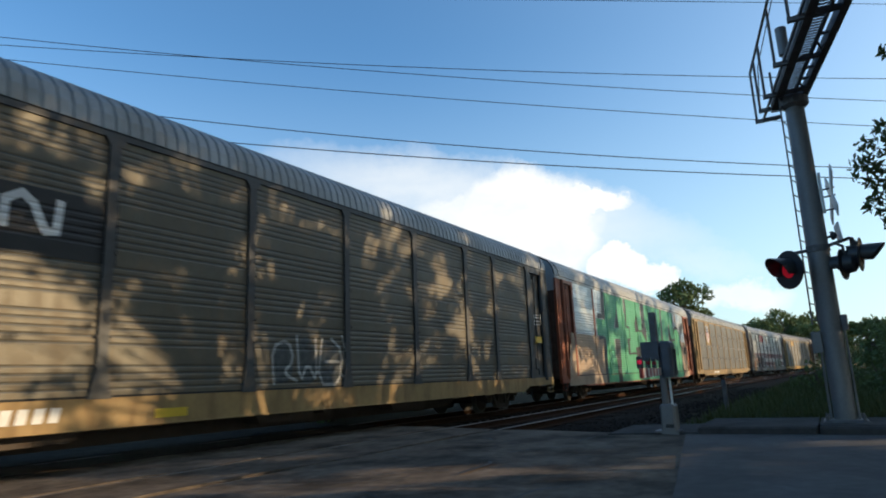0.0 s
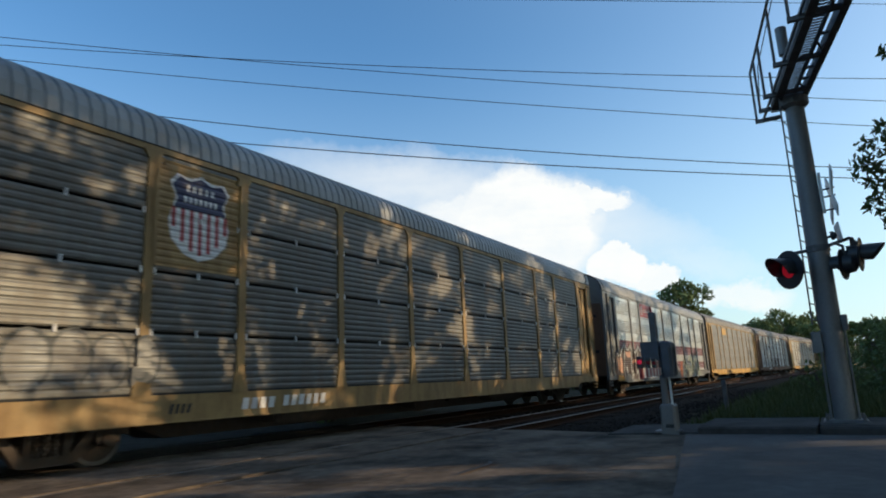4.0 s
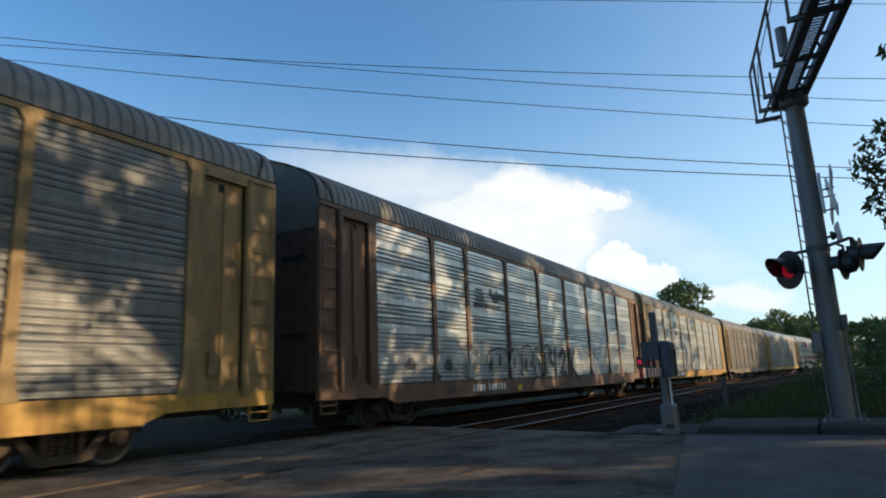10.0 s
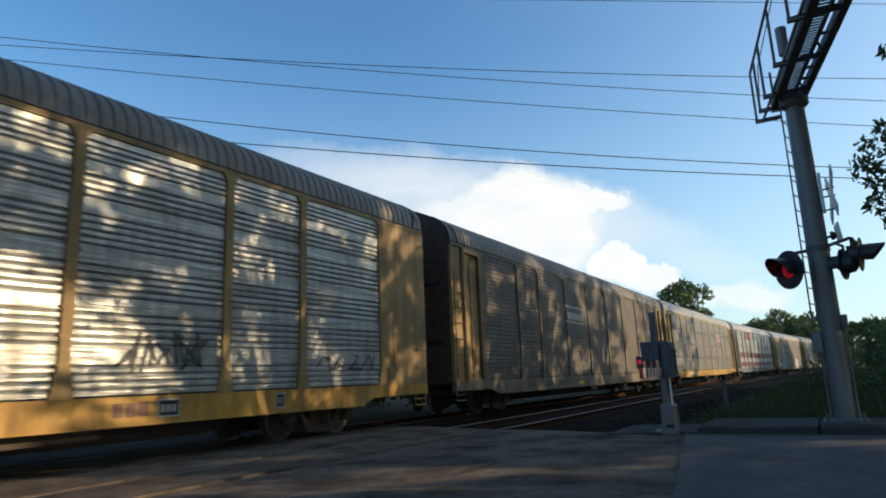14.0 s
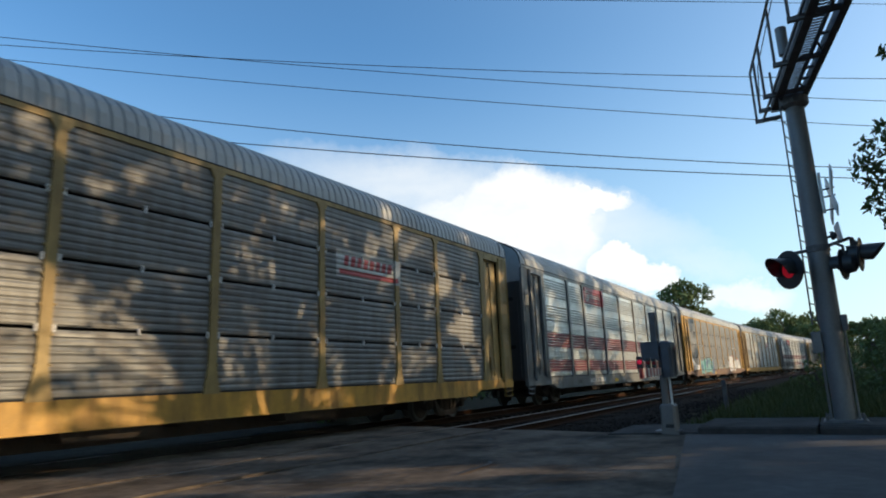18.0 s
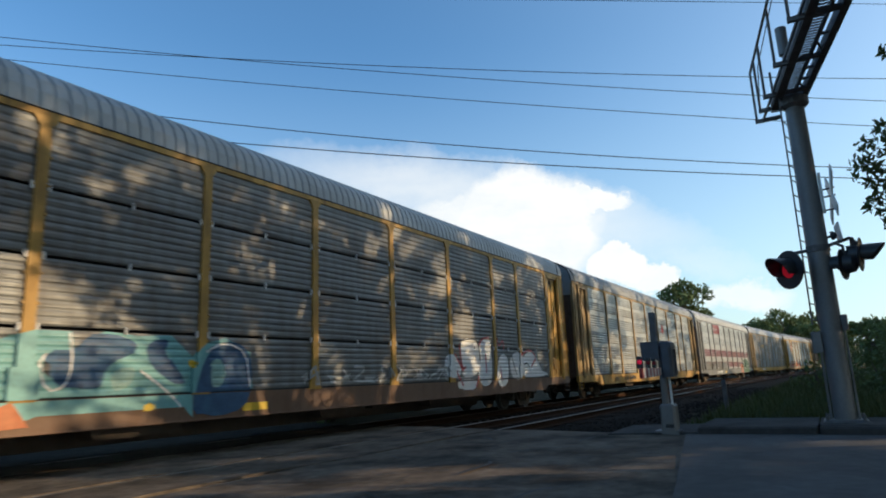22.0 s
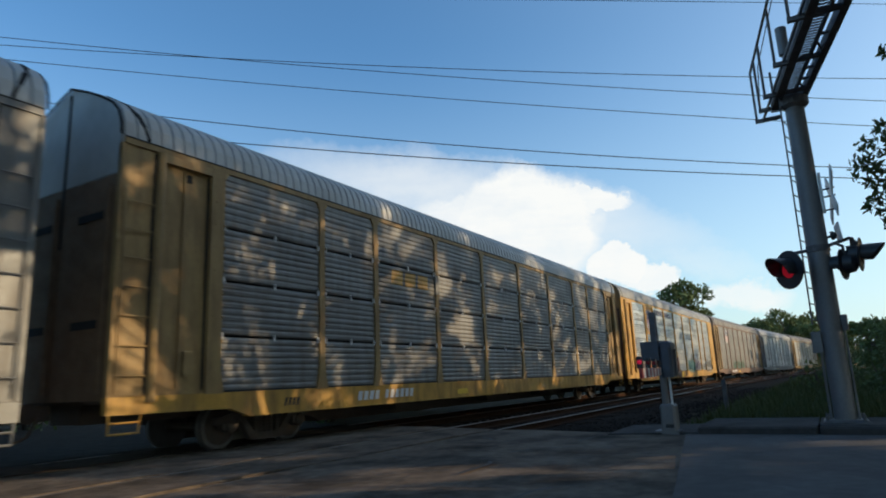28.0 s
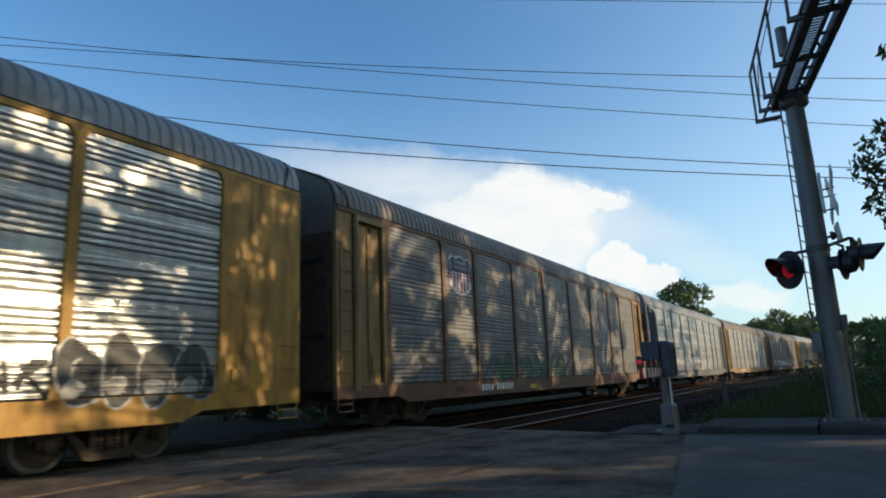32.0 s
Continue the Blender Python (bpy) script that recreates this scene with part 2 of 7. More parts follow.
M = {
    "galv": mat("galvanised_panel", (0.57, 0.595, 0.59), 0.30, 0.68, 0.14, 0.7, (0.20, 0.17, 0.13), 0.4, 1, 0.12, 30, 0.08, wavy=0.5),
    "galv_worn": mat("weathered_galvanised_panel", (0.44, 0.45, 0.435), 0.38, 0.62, 0.18, 0.7, (0.18, 0.15, 0.11), 0.55, 1, 0.12, 30, 0.08, wavy=0.5),
    # dark groove colour: punched holes and the groove's shade, put in together
    "perf_shade": mat("perforated_rib", (0.11, 0.115, 0.115), 0.5, 0.3, 0.2, 4),
    "end_ochre": mat("ochre_end_door", (0.17, 0.098, 0.048), 0.65, 0.0, 0.2, 1.8, (0.14, 0.08, 0.045), 0.6, 0, 0.2, 35),
    "end_rust": mat("rust_stained_end_door", (0.10, 0.058, 0.038), 0.7, 0.0, 0.25, 2.5, (0.05, 0.028, 0.02), 0.6, 0, 0.2, 35),
    "p_board": mat("red_name_board_paint", (0.27, 0.03, 0.045), 0.4, 0.0, 0.12, 2),
    "p_peach": mat("peach_spray_paint", (0.46, 0.24, 0.15), 0.5, 0.0, 0.25, 2.5, (0.30, 0.13, 0.08), 0.5, 0),
    "p_brick": mat("brick_red_spray_paint", (0.17, 0.07, 0.05), 0.5, 0.0, 0.3, 2.5, (0.08, 0.03, 0.025), 0.6, 0),
    "p_umber": mat("dark_umber_spray_paint", (0.045, 0.024, 0.021), 0.5, 0.0, 0.35, 2.5, (0.09, 0.045, 0.038), 0.4, 0),
    "p_wine": mat("dark_wine_spray_paint", (0.05, 0.022, 0.024), 0.5, 0.0, 0.3, 3),
    "p_mint": mat("mint_spray_paint", (0.27, 0.44, 0.38), 0.5, 0.0, 0.2, 2),
    "p_smoke": mat("smoky_black_spray_paint", (0.05, 0.055, 0.055), 0.5, 0.0, 0.4, 4, (0.16, 0.17, 0.16), 0.6, 0),
    "p_chrome": mat("chrome_spray_paint", (0.42, 0.42, 0.40), 0.4, 0.3, 0.2, 2.5, (0.25, 0.22, 0.18), 0.5, 0),
    "p_sage": mat("grey_green_spray_paint", (0.27, 0.30, 0.24), 0.5, 0.1, 0.35, 2.5, (0.10, 0.12, 0.09), 0.7, 0),
    "p_lagoon": mat("lagoon_spray_paint", (0.085, 0.24, 0.25), 0.5, 0.0, 0.3, 2.5, (0.16, 0.36, 0.35), 0.5, 0),
    "p_deepblue": mat("deep_blue_spray_paint", (0.025, 0.075, 0.16), 0.5, 0.0, 0.3, 2.5, (0.08, 0.2, 0.3), 0.4, 0),
    "p_deepteal": mat("deep_teal_spray_paint", (0.03, 0.09, 0.09), 0.5, 0.0, 0.2, 3),
    "p_purple": mat("faded_purple_spray_paint", (0.09, 0.08, 0.13), 0.5, 0.0, 0.3, 3),
    "galv_dull": mat("dull_grey_panel", (0.18, 0.182, 0.175), 0.5, 0.35, 0.16, 0.8, (0.13, 0.10, 0.075), 0.5, 1, 0.15, 30, 0.08, wavy=0.4),
    # holes and groove shade as one dark colour, for dull panels
    "perf_shade_dull": mat("dull_rib_shadow_gap", (0.08, 0.08, 0.08), 0.6, 0.3, 0.2, 4),
    "dusty_frame": mat("dusty_brown_frame", (0.17, 0.135, 0.09), 0.65, 0.0, 0.2, 1.2, (0.09, 0.06, 0.04), 0.6, 1, 0.2, 35, 0.06),
    "mustard": mat("faded_mustard_paint", (0.36, 0.245, 0.085), 0.55, 0.0, 0.2, 1.2, (0.15, 0.10, 0.05), 0.7, 1, 0.2, 35, 0.06),
    "kerb": mat("grimy_kerb_concrete", (0.075, 0.07, 0.067), 0.9, 0.0, 0.3, 1.5, (0.04, 0.037, 0.034), 0.7, 0, 0.5, 60, spec=0.15),
    "dusty": mat("dusty_brown_panel", (0.15, 0.125, 0.10), 0.62, 0.2, 0.16, 0.8, (0.10, 0.07, 0.05), 0.6, 1, 0.15, 30, 0.08),
    "galv_warm": mat("warm_grey_panel", (0.13, 0.115, 0.085), 0.5, 0.3, 0.18, 0.8, (0.19, 0.14, 0.085), 0.5, 1, 0.15, 30, 0.08),
    "galv_dark": mat("dark_grey_panel", (0.13, 0.13, 0.12), 0.5, 0.4, 0.16, 0.8, (0.15, 0.11, 0.075), 0.4, 1, 0.15, 30, 0.08),
    "roof": mat("galvanised_roof", (0.27, 0.275, 0.27), 0.55, 0.3, 0.12, 0.6, (0.22, 0.20, 0.17), 0.4, 0, 0.1, 25, 0.1),
    "roof_tan": mat("tan_roof", (0.20, 0.18, 0.155), 0.6, 0.2, 0.12, 0.6, (0.16, 0.13, 0.10), 0.4, 0, 0.1, 25, 0.1),
    "roof_white": mat("pale_roof", (0.42, 0.42, 0.40), 0.55, 0.15, 0.10, 0.6, (0.3, 0.27, 0.22), 0.3, 0, 0.1, 25, 0.1),
    "yellow": mat("yellow_paint", (0.52, 0.28, 0.042), 0.5, 0.0, 0.18, 1.2, (0.15, 0.085, 0.035), 0.75, 1, 0.2, 35, 0.06),
    "tan": mat("faded_yellow_paint", (0.33, 0.21, 0.078), 0.6, 0.0, 0.16, 1.2, (0.13, 0.075, 0.04), 0.6, 1, 0.2, 35, 0.06),
    "brown": mat("rusty_brown_paint", (0.17, 0.09, 0.05), 0.62, 0.0, 0.16, 1.2, RUST, 0.35, 1, 0.2, 35, 0.06),
    "red": mat("oxide_red_paint", (0.30, 0.075, 0.03), 0.55, 0.0, 0.16, 1.2, (0.12, 0.045, 0.025), 0.5, 1, 0.2, 35, 0.06),
    "grey": mat("grey_paint", (0.16, 0.168, 0.168), 0.45, 0.2, 0.12, 1.2, (0.16, 0.13, 0.10), 0.5, 1, 0.2, 35, 0.06),
    "charcoal": mat("charcoal_paint", (0.06, 0.062, 0.064), 0.55, 0.1, 0.2, 1.2, (0.11, 0.08, 0.05), 0.4, 1, 0.2, 35),
    "core": mat("dark_interior", (0.02, 0.02, 0.02), 0.9, 0.0, 0.2, 2),
    "iron": mat("dirty_cast_iron", (0.085, 0.064, 0.05), 0.75, 0.2, 0.3, 6, (0.12, 0.075, 0.045), 0.5, 0, 0.3, 60),
    "tread": mat("polished_wheel_rim", (0.17, 0.16, 0.15), 0.55, 0.6, 0.15, 8),
    "maroon": mat("maroon_paint", (0.16, 0.028, 0.04), 0.45, 0.1, 0.15, 2, (0.15, 0.1, 0.08), 0.3, 1),
    "p_green": mat("green_spray_paint", (0.06, 0.34, 0.17), 0.5, 0.0, 0.14, 1.5, (0.04, 0.22, 0.12), 0.5, 1),
    "p_black": mat("black_spray_paint", (0.018, 0.018, 0.02), 0.5, 0.0, 0.2, 2),
    "p_tan": mat("beige_roller_paint", (0.42, 0.30, 0.20), 0.65, 0.0, 0.12, 1.5, (0.30, 0.2, 0.13), 0.4, 0),
    "p_white": mat("white_spray_paint", (0.72, 0.71, 0.68), 0.5, 0.0, 0.10, 2),
    "p_blue": mat("blue_spray_paint", (0.10, 0.28, 0.42), 0.5, 0.0, 0.2, 2, (0.35, 0.55, 0.6), 0.4, 0),
    "p_teal": mat("teal_spray_paint", (0.16, 0.38, 0.37), 0.5, 0.0, 0.2, 2),
    "p_orange": mat("orange_spray_paint", (0.50, 0.15, 0.045), 0.5, 0.0, 0.25, 2, (0.42, 0.09, 0.04), 0.5, 0),
    "p_dgreen": mat("dark_green_spray_paint", (0.02, 0.10, 0.05), 0.5, 0.0, 0.2, 2),
    "p_navy": mat("navy_paint", (0.03, 0.035, 0.09), 0.5, 0.0, 0.1, 2),
    "p_red": mat("red_paint", (0.40, 0.05, 0.05), 0.5, 0.0, 0.15, 2),
    "p_yellow": mat("bright_yellow_paint", (0.7, 0.45, 0.03), 0.5, 0.0, 0.1, 2),
    "asphalt": mat("worn_asphalt", (0.17, 0.132, 0.10), 0.9, 0.0, 0.5, 0.7, (0.026, 0.022, 0.018), 0.85, 0, 0.6, 90, spec=0.15),
    "concrete": mat("concrete", (0.125, 0.116, 0.11), 0.9, 0.0, 0.28, 0.8, (0.08, 0.075, 0.07), 0.6, 0, 0.4, 70, spec=0.2),
    # road colour with the shade under and behind the train put in
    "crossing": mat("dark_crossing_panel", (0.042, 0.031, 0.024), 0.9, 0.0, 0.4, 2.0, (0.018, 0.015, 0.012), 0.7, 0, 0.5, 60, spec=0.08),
    "tar": mat("tar_seam", (0.012, 0.012, 0.012), 0.6, 0.0, 0.2, 4),
    "ballast": mat("ballast", (0.028, 0.023, 0.019), 0.95, 0.0, 0.5, 7, (0.024, 0.019, 0.016), 0.7, 0, 1.0, 30, spec=0.04),
    "stone": mat("ballast_stone", (0.036, 0.030, 0.026), 0.9, 0.0, 0.4, 5, None, 0, 0, 0.4, 50, spec=0.08),
    "sleeper": mat("creosoted_timber", (0.035, 0.026, 0.02), 0.9, 0.0, 0.3, 5, (0.06, 0.05, 0.04), 0.5, 0, 0.5, 40, 0.25, spec=0.05),
    "rail_top": mat("polished_rail_head", (0.24, 0.20, 0.17), 0.55, 0.45, 0.1, 8),
    "rail": mat("rusty_rail_web", (0.05, 0.026, 0.016), 0.9, 0.0, 0.25, 6, spec=0.05),
    "soil": mat("dry_grassy_soil", (0.034, 0.027, 0.016), 0.95, 0.0, 0.4, 0.8, (0.045, 0.04, 0.02), 0.7, 0, 0.8, 15, spec=0.05),
    "grass": mat("tall_grass", (0.058, 0.076, 0.024), 0.8, 0.0, 0.45, 1.2, (0.10, 0.085, 0.04), 0.5, 0),
    "leaf": mat("leaf", (0.055, 0.085, 0.025), 0.65, 0.0, 0.4, 0.9, (0.03, 0.05, 0.015), 0.6, 0),
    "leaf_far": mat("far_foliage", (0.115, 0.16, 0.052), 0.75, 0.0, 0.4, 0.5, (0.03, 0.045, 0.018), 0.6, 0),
    "bark": mat("bark", (0.09, 0.07, 0.05), 0.9, 0.0, 0.35, 5, None, 0, 0, 0.8, 25),
    "mast": mat("galvanised_mast", (0.20, 0.195, 0.195), 0.5, 0.35, 0.12, 2, (0.18, 0.16, 0.14), 0.4, 1, 0.1, 40),
    "steel": mat("grey_structural_steel", (0.15, 0.145, 0.145), 0.6, 0.3, 0.2, 4, (0.07, 0.05, 0.04), 0.4, 0),
    "drive": mat("blue_grey_enamel", (0.085, 0.095, 0.12), 0.5, 0.1, 0.18, 4, (0.06, 0.055, 0.05), 0.4, 0),
    "black": mat("matt_black_paint", (0.028, 0.028, 0.031), 0.4, 0.0, 0.2, 5),
    "white": mat("white_paint", (0.75, 0.74, 0.71), 0.5, 0.0, 0.08, 3),
    "reflect_red": mat("red_reflective_sheet", (0.35, 0.03, 0.03), 0.4, 0.0, 0.1, 3),
    "lamp_red": glow("lit_red_lens", (0.9, 0.02, 0.05), 0.16),
    "lamp_small": glow("small_red_lens", (1.0, 0.02, 0.08), 0.28),
    "lens_dark": mat("dark_red_lens", (0.2, 0.008, 0.014), 0.2, 0.0, 0.1, 5),
    "wire": mat("black_cable", (0.02, 0.02, 0.022), 0.6, 0.0, 0.1, 5),
    "pole": mat("weathered_pole_timber", (0.12, 0.09, 0.065), 0.9, 0.0, 0.25, 4, None, 0, 0, 0.5, 30),
}


def let_light_through(mt, col, share):
    """Thin leaves: part of the light passes through them, tinted."""
    nt = mt.node_tree
    b, out = nt.nodes["Principled BSDF"], nt.nodes["Material Output"]
    tr, mx = nt.nodes.new("ShaderNodeBsdfTranslucent"), nt.nodes.new("ShaderNodeMixShader")
    tr.inputs["Color"].default_value = (*col, 1)
    mx.inputs[0].default_value = share
    nt.links.new(b.outputs[0], mx.inputs[1])
    nt.links.new(tr.outputs[0], mx.inputs[2])
    nt.links.new(mx.outputs[0], out.inputs["Surface"])


for key in ("leaf", "leaf_far", "grass"):
    let_light_through(M[key], (0.11, 0.13, 0.03), 0.2)

# ---- mesh helpers ----
class Geo:
    """Collects vertices and faces, each face with the index of its material."""

    def __init__(self):
        self.v, self.f, self.mi = [], [], []

    def quad(self, a, b, c, d, mi=0):
        n = len(self.v)
        self.v += [a, b, c, d]
        self.f.append((n, n + 1, n + 2, n + 3))
        self.mi.append(mi)

    def box(self, x0, y0, z0, x1, y1, z1, mi=0, bev=0.0):
        if bev <= 0:
            n = len(self.v)
            self.v += [(x, y, z) for z in (z0, z1) for y in (y0, y1) for x in (x0, x1)]
            for f in ((0, 2, 3, 1), (4, 5, 7, 6), (0, 1, 5, 4), (1, 3, 7, 5), (3, 2, 6, 7), (2, 0, 4, 6)):
                self.f.append(tuple(n + i for i in f))
                self.mi.append(mi)
            return self
        # bevelled along the vertical edges and the top
        ring = [(x0 + bev, y0), (x1 - bev, y0), (x1, y0 + bev), (x1, y1 - bev), (x1 - bev, y1), (x0 + bev, y1), (x0, y1 - bev), (x0, y0 + bev)]
        inner = [(min(max(x, x0 + bev), x1 - bev), min(max(y, y0 + bev), y1 - bev)) for x, y in ring]
        self.loft([[(x, y, z0) for x, y in ring], [(x, y, z1 - bev) for x, y in ring], [(x, y, z1) for x, y in inner]], mi)
        return self

    def loft(self, rings, mi=0, caps=True, closed=True):
        n, k = len(self.v), len(rings[0])
        for r in rings:
            self.v += r
        for j in range(len(rings) - 1):
            for i in range(k if closed else k - 1):
                a, b = n + j * k + i, n + j * k + (i + 1) % k
                self.f.append((a, b, b + k, a + k))
                self.mi.append(mi)
        if caps and closed:
            self.f.append(tuple(n + i for i in reversed(range(k))))
            self.f.append(tuple(n + (len(rings) - 1) * k + i for i in range(k)))
            self.mi += [mi, mi]
        return self

    def tube(self, pts, r, seg=8, mi=0, r1=None):
        pts = [Vector(p) for p in pts]
        rings = []
        for i, p in enumerate(pts):
            d = (pts[min(i + 1, len(pts) - 1)] - pts[max(i - 1, 0)]).normalized()
            a = d.orthogonal().normalized() if abs(d.z) > 0.99 else d.cross(Vector((0, 0, 1))).normalized()
            b = d.cross(a)
            rr = r if r1 is None else r + (r1 - r) * i / max(1, len(pts) - 1)
            rings.append([tuple(p + rr * (math.cos(2 * math.pi * k / seg) * a + math.sin(2 * math.pi * k / seg) * b)) for k in range(seg)])
        return self.loft(rings, mi)

    def lathe(self, centre, axis, prof, seg=16, mi=0):
        """prof: (distance along axis, radius)."""
        c, d = Vector(centre), Vector(axis).normalized()
        a = d.orthogonal().normalized()
        b = d.cross(a)
        rings = [[tuple(c + d * s + max(r, 1e-4) * (math.cos(2 * math.pi * k / seg) * a + math.sin(2 * math.pi * k / seg) * b)) for k in range(seg)] for s, r in prof]
        return self.loft(rings, mi)

    def prism(self, outline, y0, y1, mi=0):
        """An outline of (x, z) pushed from y0 to y1."""
        return self.loft([[(x, y0, z) for x, z in outline], [(x, y1, z) for x, z in outline]], mi)

    def mesh(self, name, *mats, smooth=False):
        me = bpy.data.meshes.new(name)
        me.from_pydata([tuple(p) for p in self.v], [], self.f)
        for m in mats:
            me.materials.append(m)
        if len(mats) > 1:
            me.polygons.foreach_set("material_index", self.mi)
        if smooth:
            me.polygons.foreach_set("use_smooth", [True] * len(self.f))
        bm = bmesh.new()
        bm.from_mesh(me)
        bmesh.ops.recalc_face_normals(bm, faces=bm.faces)
        bm.to_mesh(me)
        bm.free()
        me.update()
        return me


def part(name, me, parent, label="", at=None):
    """Links a mesh as one part under a thing or a part."""
    ob = new(name, me)
    ob.parent = parent
    if at is not None:
        ob.matrix_basis = at
    if label:
        ob["label"] = label
    return ob


def thing(name, label, category, at=None, group="", kind="", me=None):
    ob = new(name, me)
    if at is not None:
        ob.matrix_basis = at
    return tagged(ob, label, category, group, kind)


# ---- the line of the railway: straight past the crossing, then a gentle bend ----
BEND_FROM, BEND_R = 32.0, 913.0
TRACKS = (10.85, 7.13)      # the train's track and the empty one


def on_line(s, y0):
    """Place and heading (degrees about z) at s metres along the line whose straight part lies at y0."""
    if s <= BEND_FROM:
        return s, y0, 0.0
    r = BEND_R - (10.85 - y0)
    a = (s - BEND_FROM) / BEND_R
    return BEND_FROM + r * math.sin(a), y0 - r * (1 - math.cos(a)), -math.degrees(a)


# ---- ground, road, crossing ----
def build_ground():
    g = Geo()
    xs = [-3000, -400, -120, -60, -30] + [x for x in range(-15, 61, 5)] + [80, 120, 200, 400, 1000, 3000]
    ys = [-3000, -400, -120, -60, -30] + [y for y in range(-20, 31, 5)] + [45, 70, 120, 400, 1000, 3000]
    def h(x, y):
        return -0.30 if -15 <= x <= 60 and -15 <= y <= 30 else -0.30 + 0.12 * math.sin(x * 0.05) * math.cos(y * 0.04)
    w = len(xs)
    g.v = [(x, y, h(x, y)) for y in ys for x in xs]
    for j in range(len(ys) - 1):
        for i in range(w - 1):
            a = j * w + i
            g.f.append((a, a + 1, a + 1 + w, a + w))
            g.mi.append(0)
    thing("ground", "dry grassy earth beside the railway", "ground", kind="structure", me=g.mesh("ground", M["soil"]))


def surface(name, label, outline_fn, x0, x1, y0, y1, z, matl, step=0.4, rough=0.008, seed=0.0):
    """A slab with a gently uneven top."""
    nx, ny = max(2, int((x1 - x0) / step)), max(2, int((y1 - y0) / step))
    g = Geo()
    for j in range(ny + 1):
        for i in range(nx + 1):
            x, y = x0 + (x1 - x0) * i / nx, y0 + (y1 - y0) * j / ny
            g.v.append((*outline_fn(x, y), z + rough * noise.noise(Vector((x * 0.8 + seed, y * 0.8, seed))) + 0.4 * rough * noise.noise(Vector((x * 3, y * 3, seed)))))
    w = nx + 1
    for j in range(ny):
        for i in range(nx):
            a = j * w + i
            g.f.append((a, a + 1, a + 1 + w, a + w))
            g.mi.append(0)
    edge = [i for i in range(w)] + [j * w + nx for j in range(1, ny + 1)] + [ny * w + i for i in range(nx - 1, -1, -1)] + [j * w for j in range(ny - 1, 0, -1)]
    base = len(g.v)
    g.v += [(g.v[i][0], g.v[i][1], -0.34) for i in edge]
    for k in range(len(edge)):
        a, b = k, (k + 1) % len(edge)
        g.f.append((edge[a], base + a, base + b, edge[b]))
        g.mi.append(0)
    return g.mesh(name, matl)


def build_road():
    same = lambda x, y: (x, y)
    edge = lambda y: 11.7 if y < 2.2 else 11.7 + (y - 2.2) * 0.25
    road = thing("road", "cracked grey asphalt road over the level crossing", "road", kind="structure")
    rails = sorted(t + s * 0.755 for t in TRACKS for s in (-1, 1))
    cuts = [1.45] + [c for r in rails for c in ((r - 0.045, r + 0.115) if r in (rails[0], rails[2]) else (r - 0.115, r + 0.045))] + [26.0]
    for a, b in zip(cuts[0::2], cuts[1::2]):
        fn = (lambda x, y: (-9 + (x + 9) * (edge(y) + 9) / 20.7, y if y > 1.6 else y - 0.25))
        # panels past y 9.5 take the colour that carries the train's shade
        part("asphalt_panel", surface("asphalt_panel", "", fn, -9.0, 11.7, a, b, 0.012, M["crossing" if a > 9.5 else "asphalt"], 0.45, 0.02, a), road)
    # concrete lane slabs on the approach, split by joints
    for i, (xa, xb) in enumerate(((-9.0, -5.6), (-5.56, -1.9), (-1.86, 1.8), (1.84, 5.2), (5.24, 11.66))):
        for j, (ya, yb) in enumerate(((-22, -13.02), (-12.98, -6.02), (-5.98, -1.62), (-1.58, 1.15))):
            part("concrete_slab", surface("concrete_slab", "", lambda x, y: (x, y + (0.166 * (x - 5.0) + 0.02) * min(1.0, max(0.0, (y + 1.58) / 2.73))), xa, xb, ya, yb, 0.034, M["concrete"], 0.6, 0.012, i * 3.1 + j), road)
    # filler wedge of asphalt between slabs and crossing
    part("asphalt_patch", surface("asphalt_patch", "", lambda x, y: (x, y + 0.012), -9.0, 11.68, -1.4, 1.44, 0.0, M["asphalt"], 0.5, 0.004, 5), road)
    # tar seams and open cracks
    rnd = random.Random(4)
    for k in range(26):
        x, y = rnd.uniform(0, 11), rnd.uniform(1.7, 5.8)
        ang = rnd.choice((0.1, 0.15, 1.3, -0.2, 0.05)) + rnd.uniform(-0.3, 0.3)
        pts = []
        for i in range(rnd.randint(5, 12)):
            pts.append((x, y, 0.037))
            ang += rnd.uniform(-0.45, 0.45)
            x, y = x + 0.22 * math.cos(ang), y + 0.22 * math.sin(ang)
            if x > 11.2 or y > 5.8 or y < 1.6:
                break
        if len(pts) > 2:
            g = Geo()
            w = rnd.uniform(0.012, 0.03)
            for (a, b, c), (d, e, f) in zip(pts, pts[1:]):
                g.quad((a, b - w, c), (d, e - w, f), (d, e + w, f), (a, b + w, c))
            part("crack", g.mesh("crack", M["tar"]), road)
    # kerb and footway
    walk_ = thing("pavement", "raised concrete footway behind a worn kerb", "pavement", kind="structure")
    for i in range(8):
        y0 = 2.1 - 1.8 * (i + 1)
        part("paving_slab", surface("paving_slab", "", same, 11.95, 13.75, y0 + 0.015, y0 + 1.785, 0.15, M["kerb"], 0.6, 0.01, i), walk_)
        part("kerbstone", Geo().box(11.72, y0 + 0.012, -0.3, 11.94, y0 + 1.788, 0.145, 0, 0.03).mesh("kerbstone", M["kerb"]), walk_)
    part("paving_slab", surface("ramp_slab", "", lambda x, y: (x - 0.25 * max(0, y - 2.1), y), 11.95, 13.9, 2.13, 3.6, 0.04, M["kerb"], 0.5, 0.01, 9), walk_)


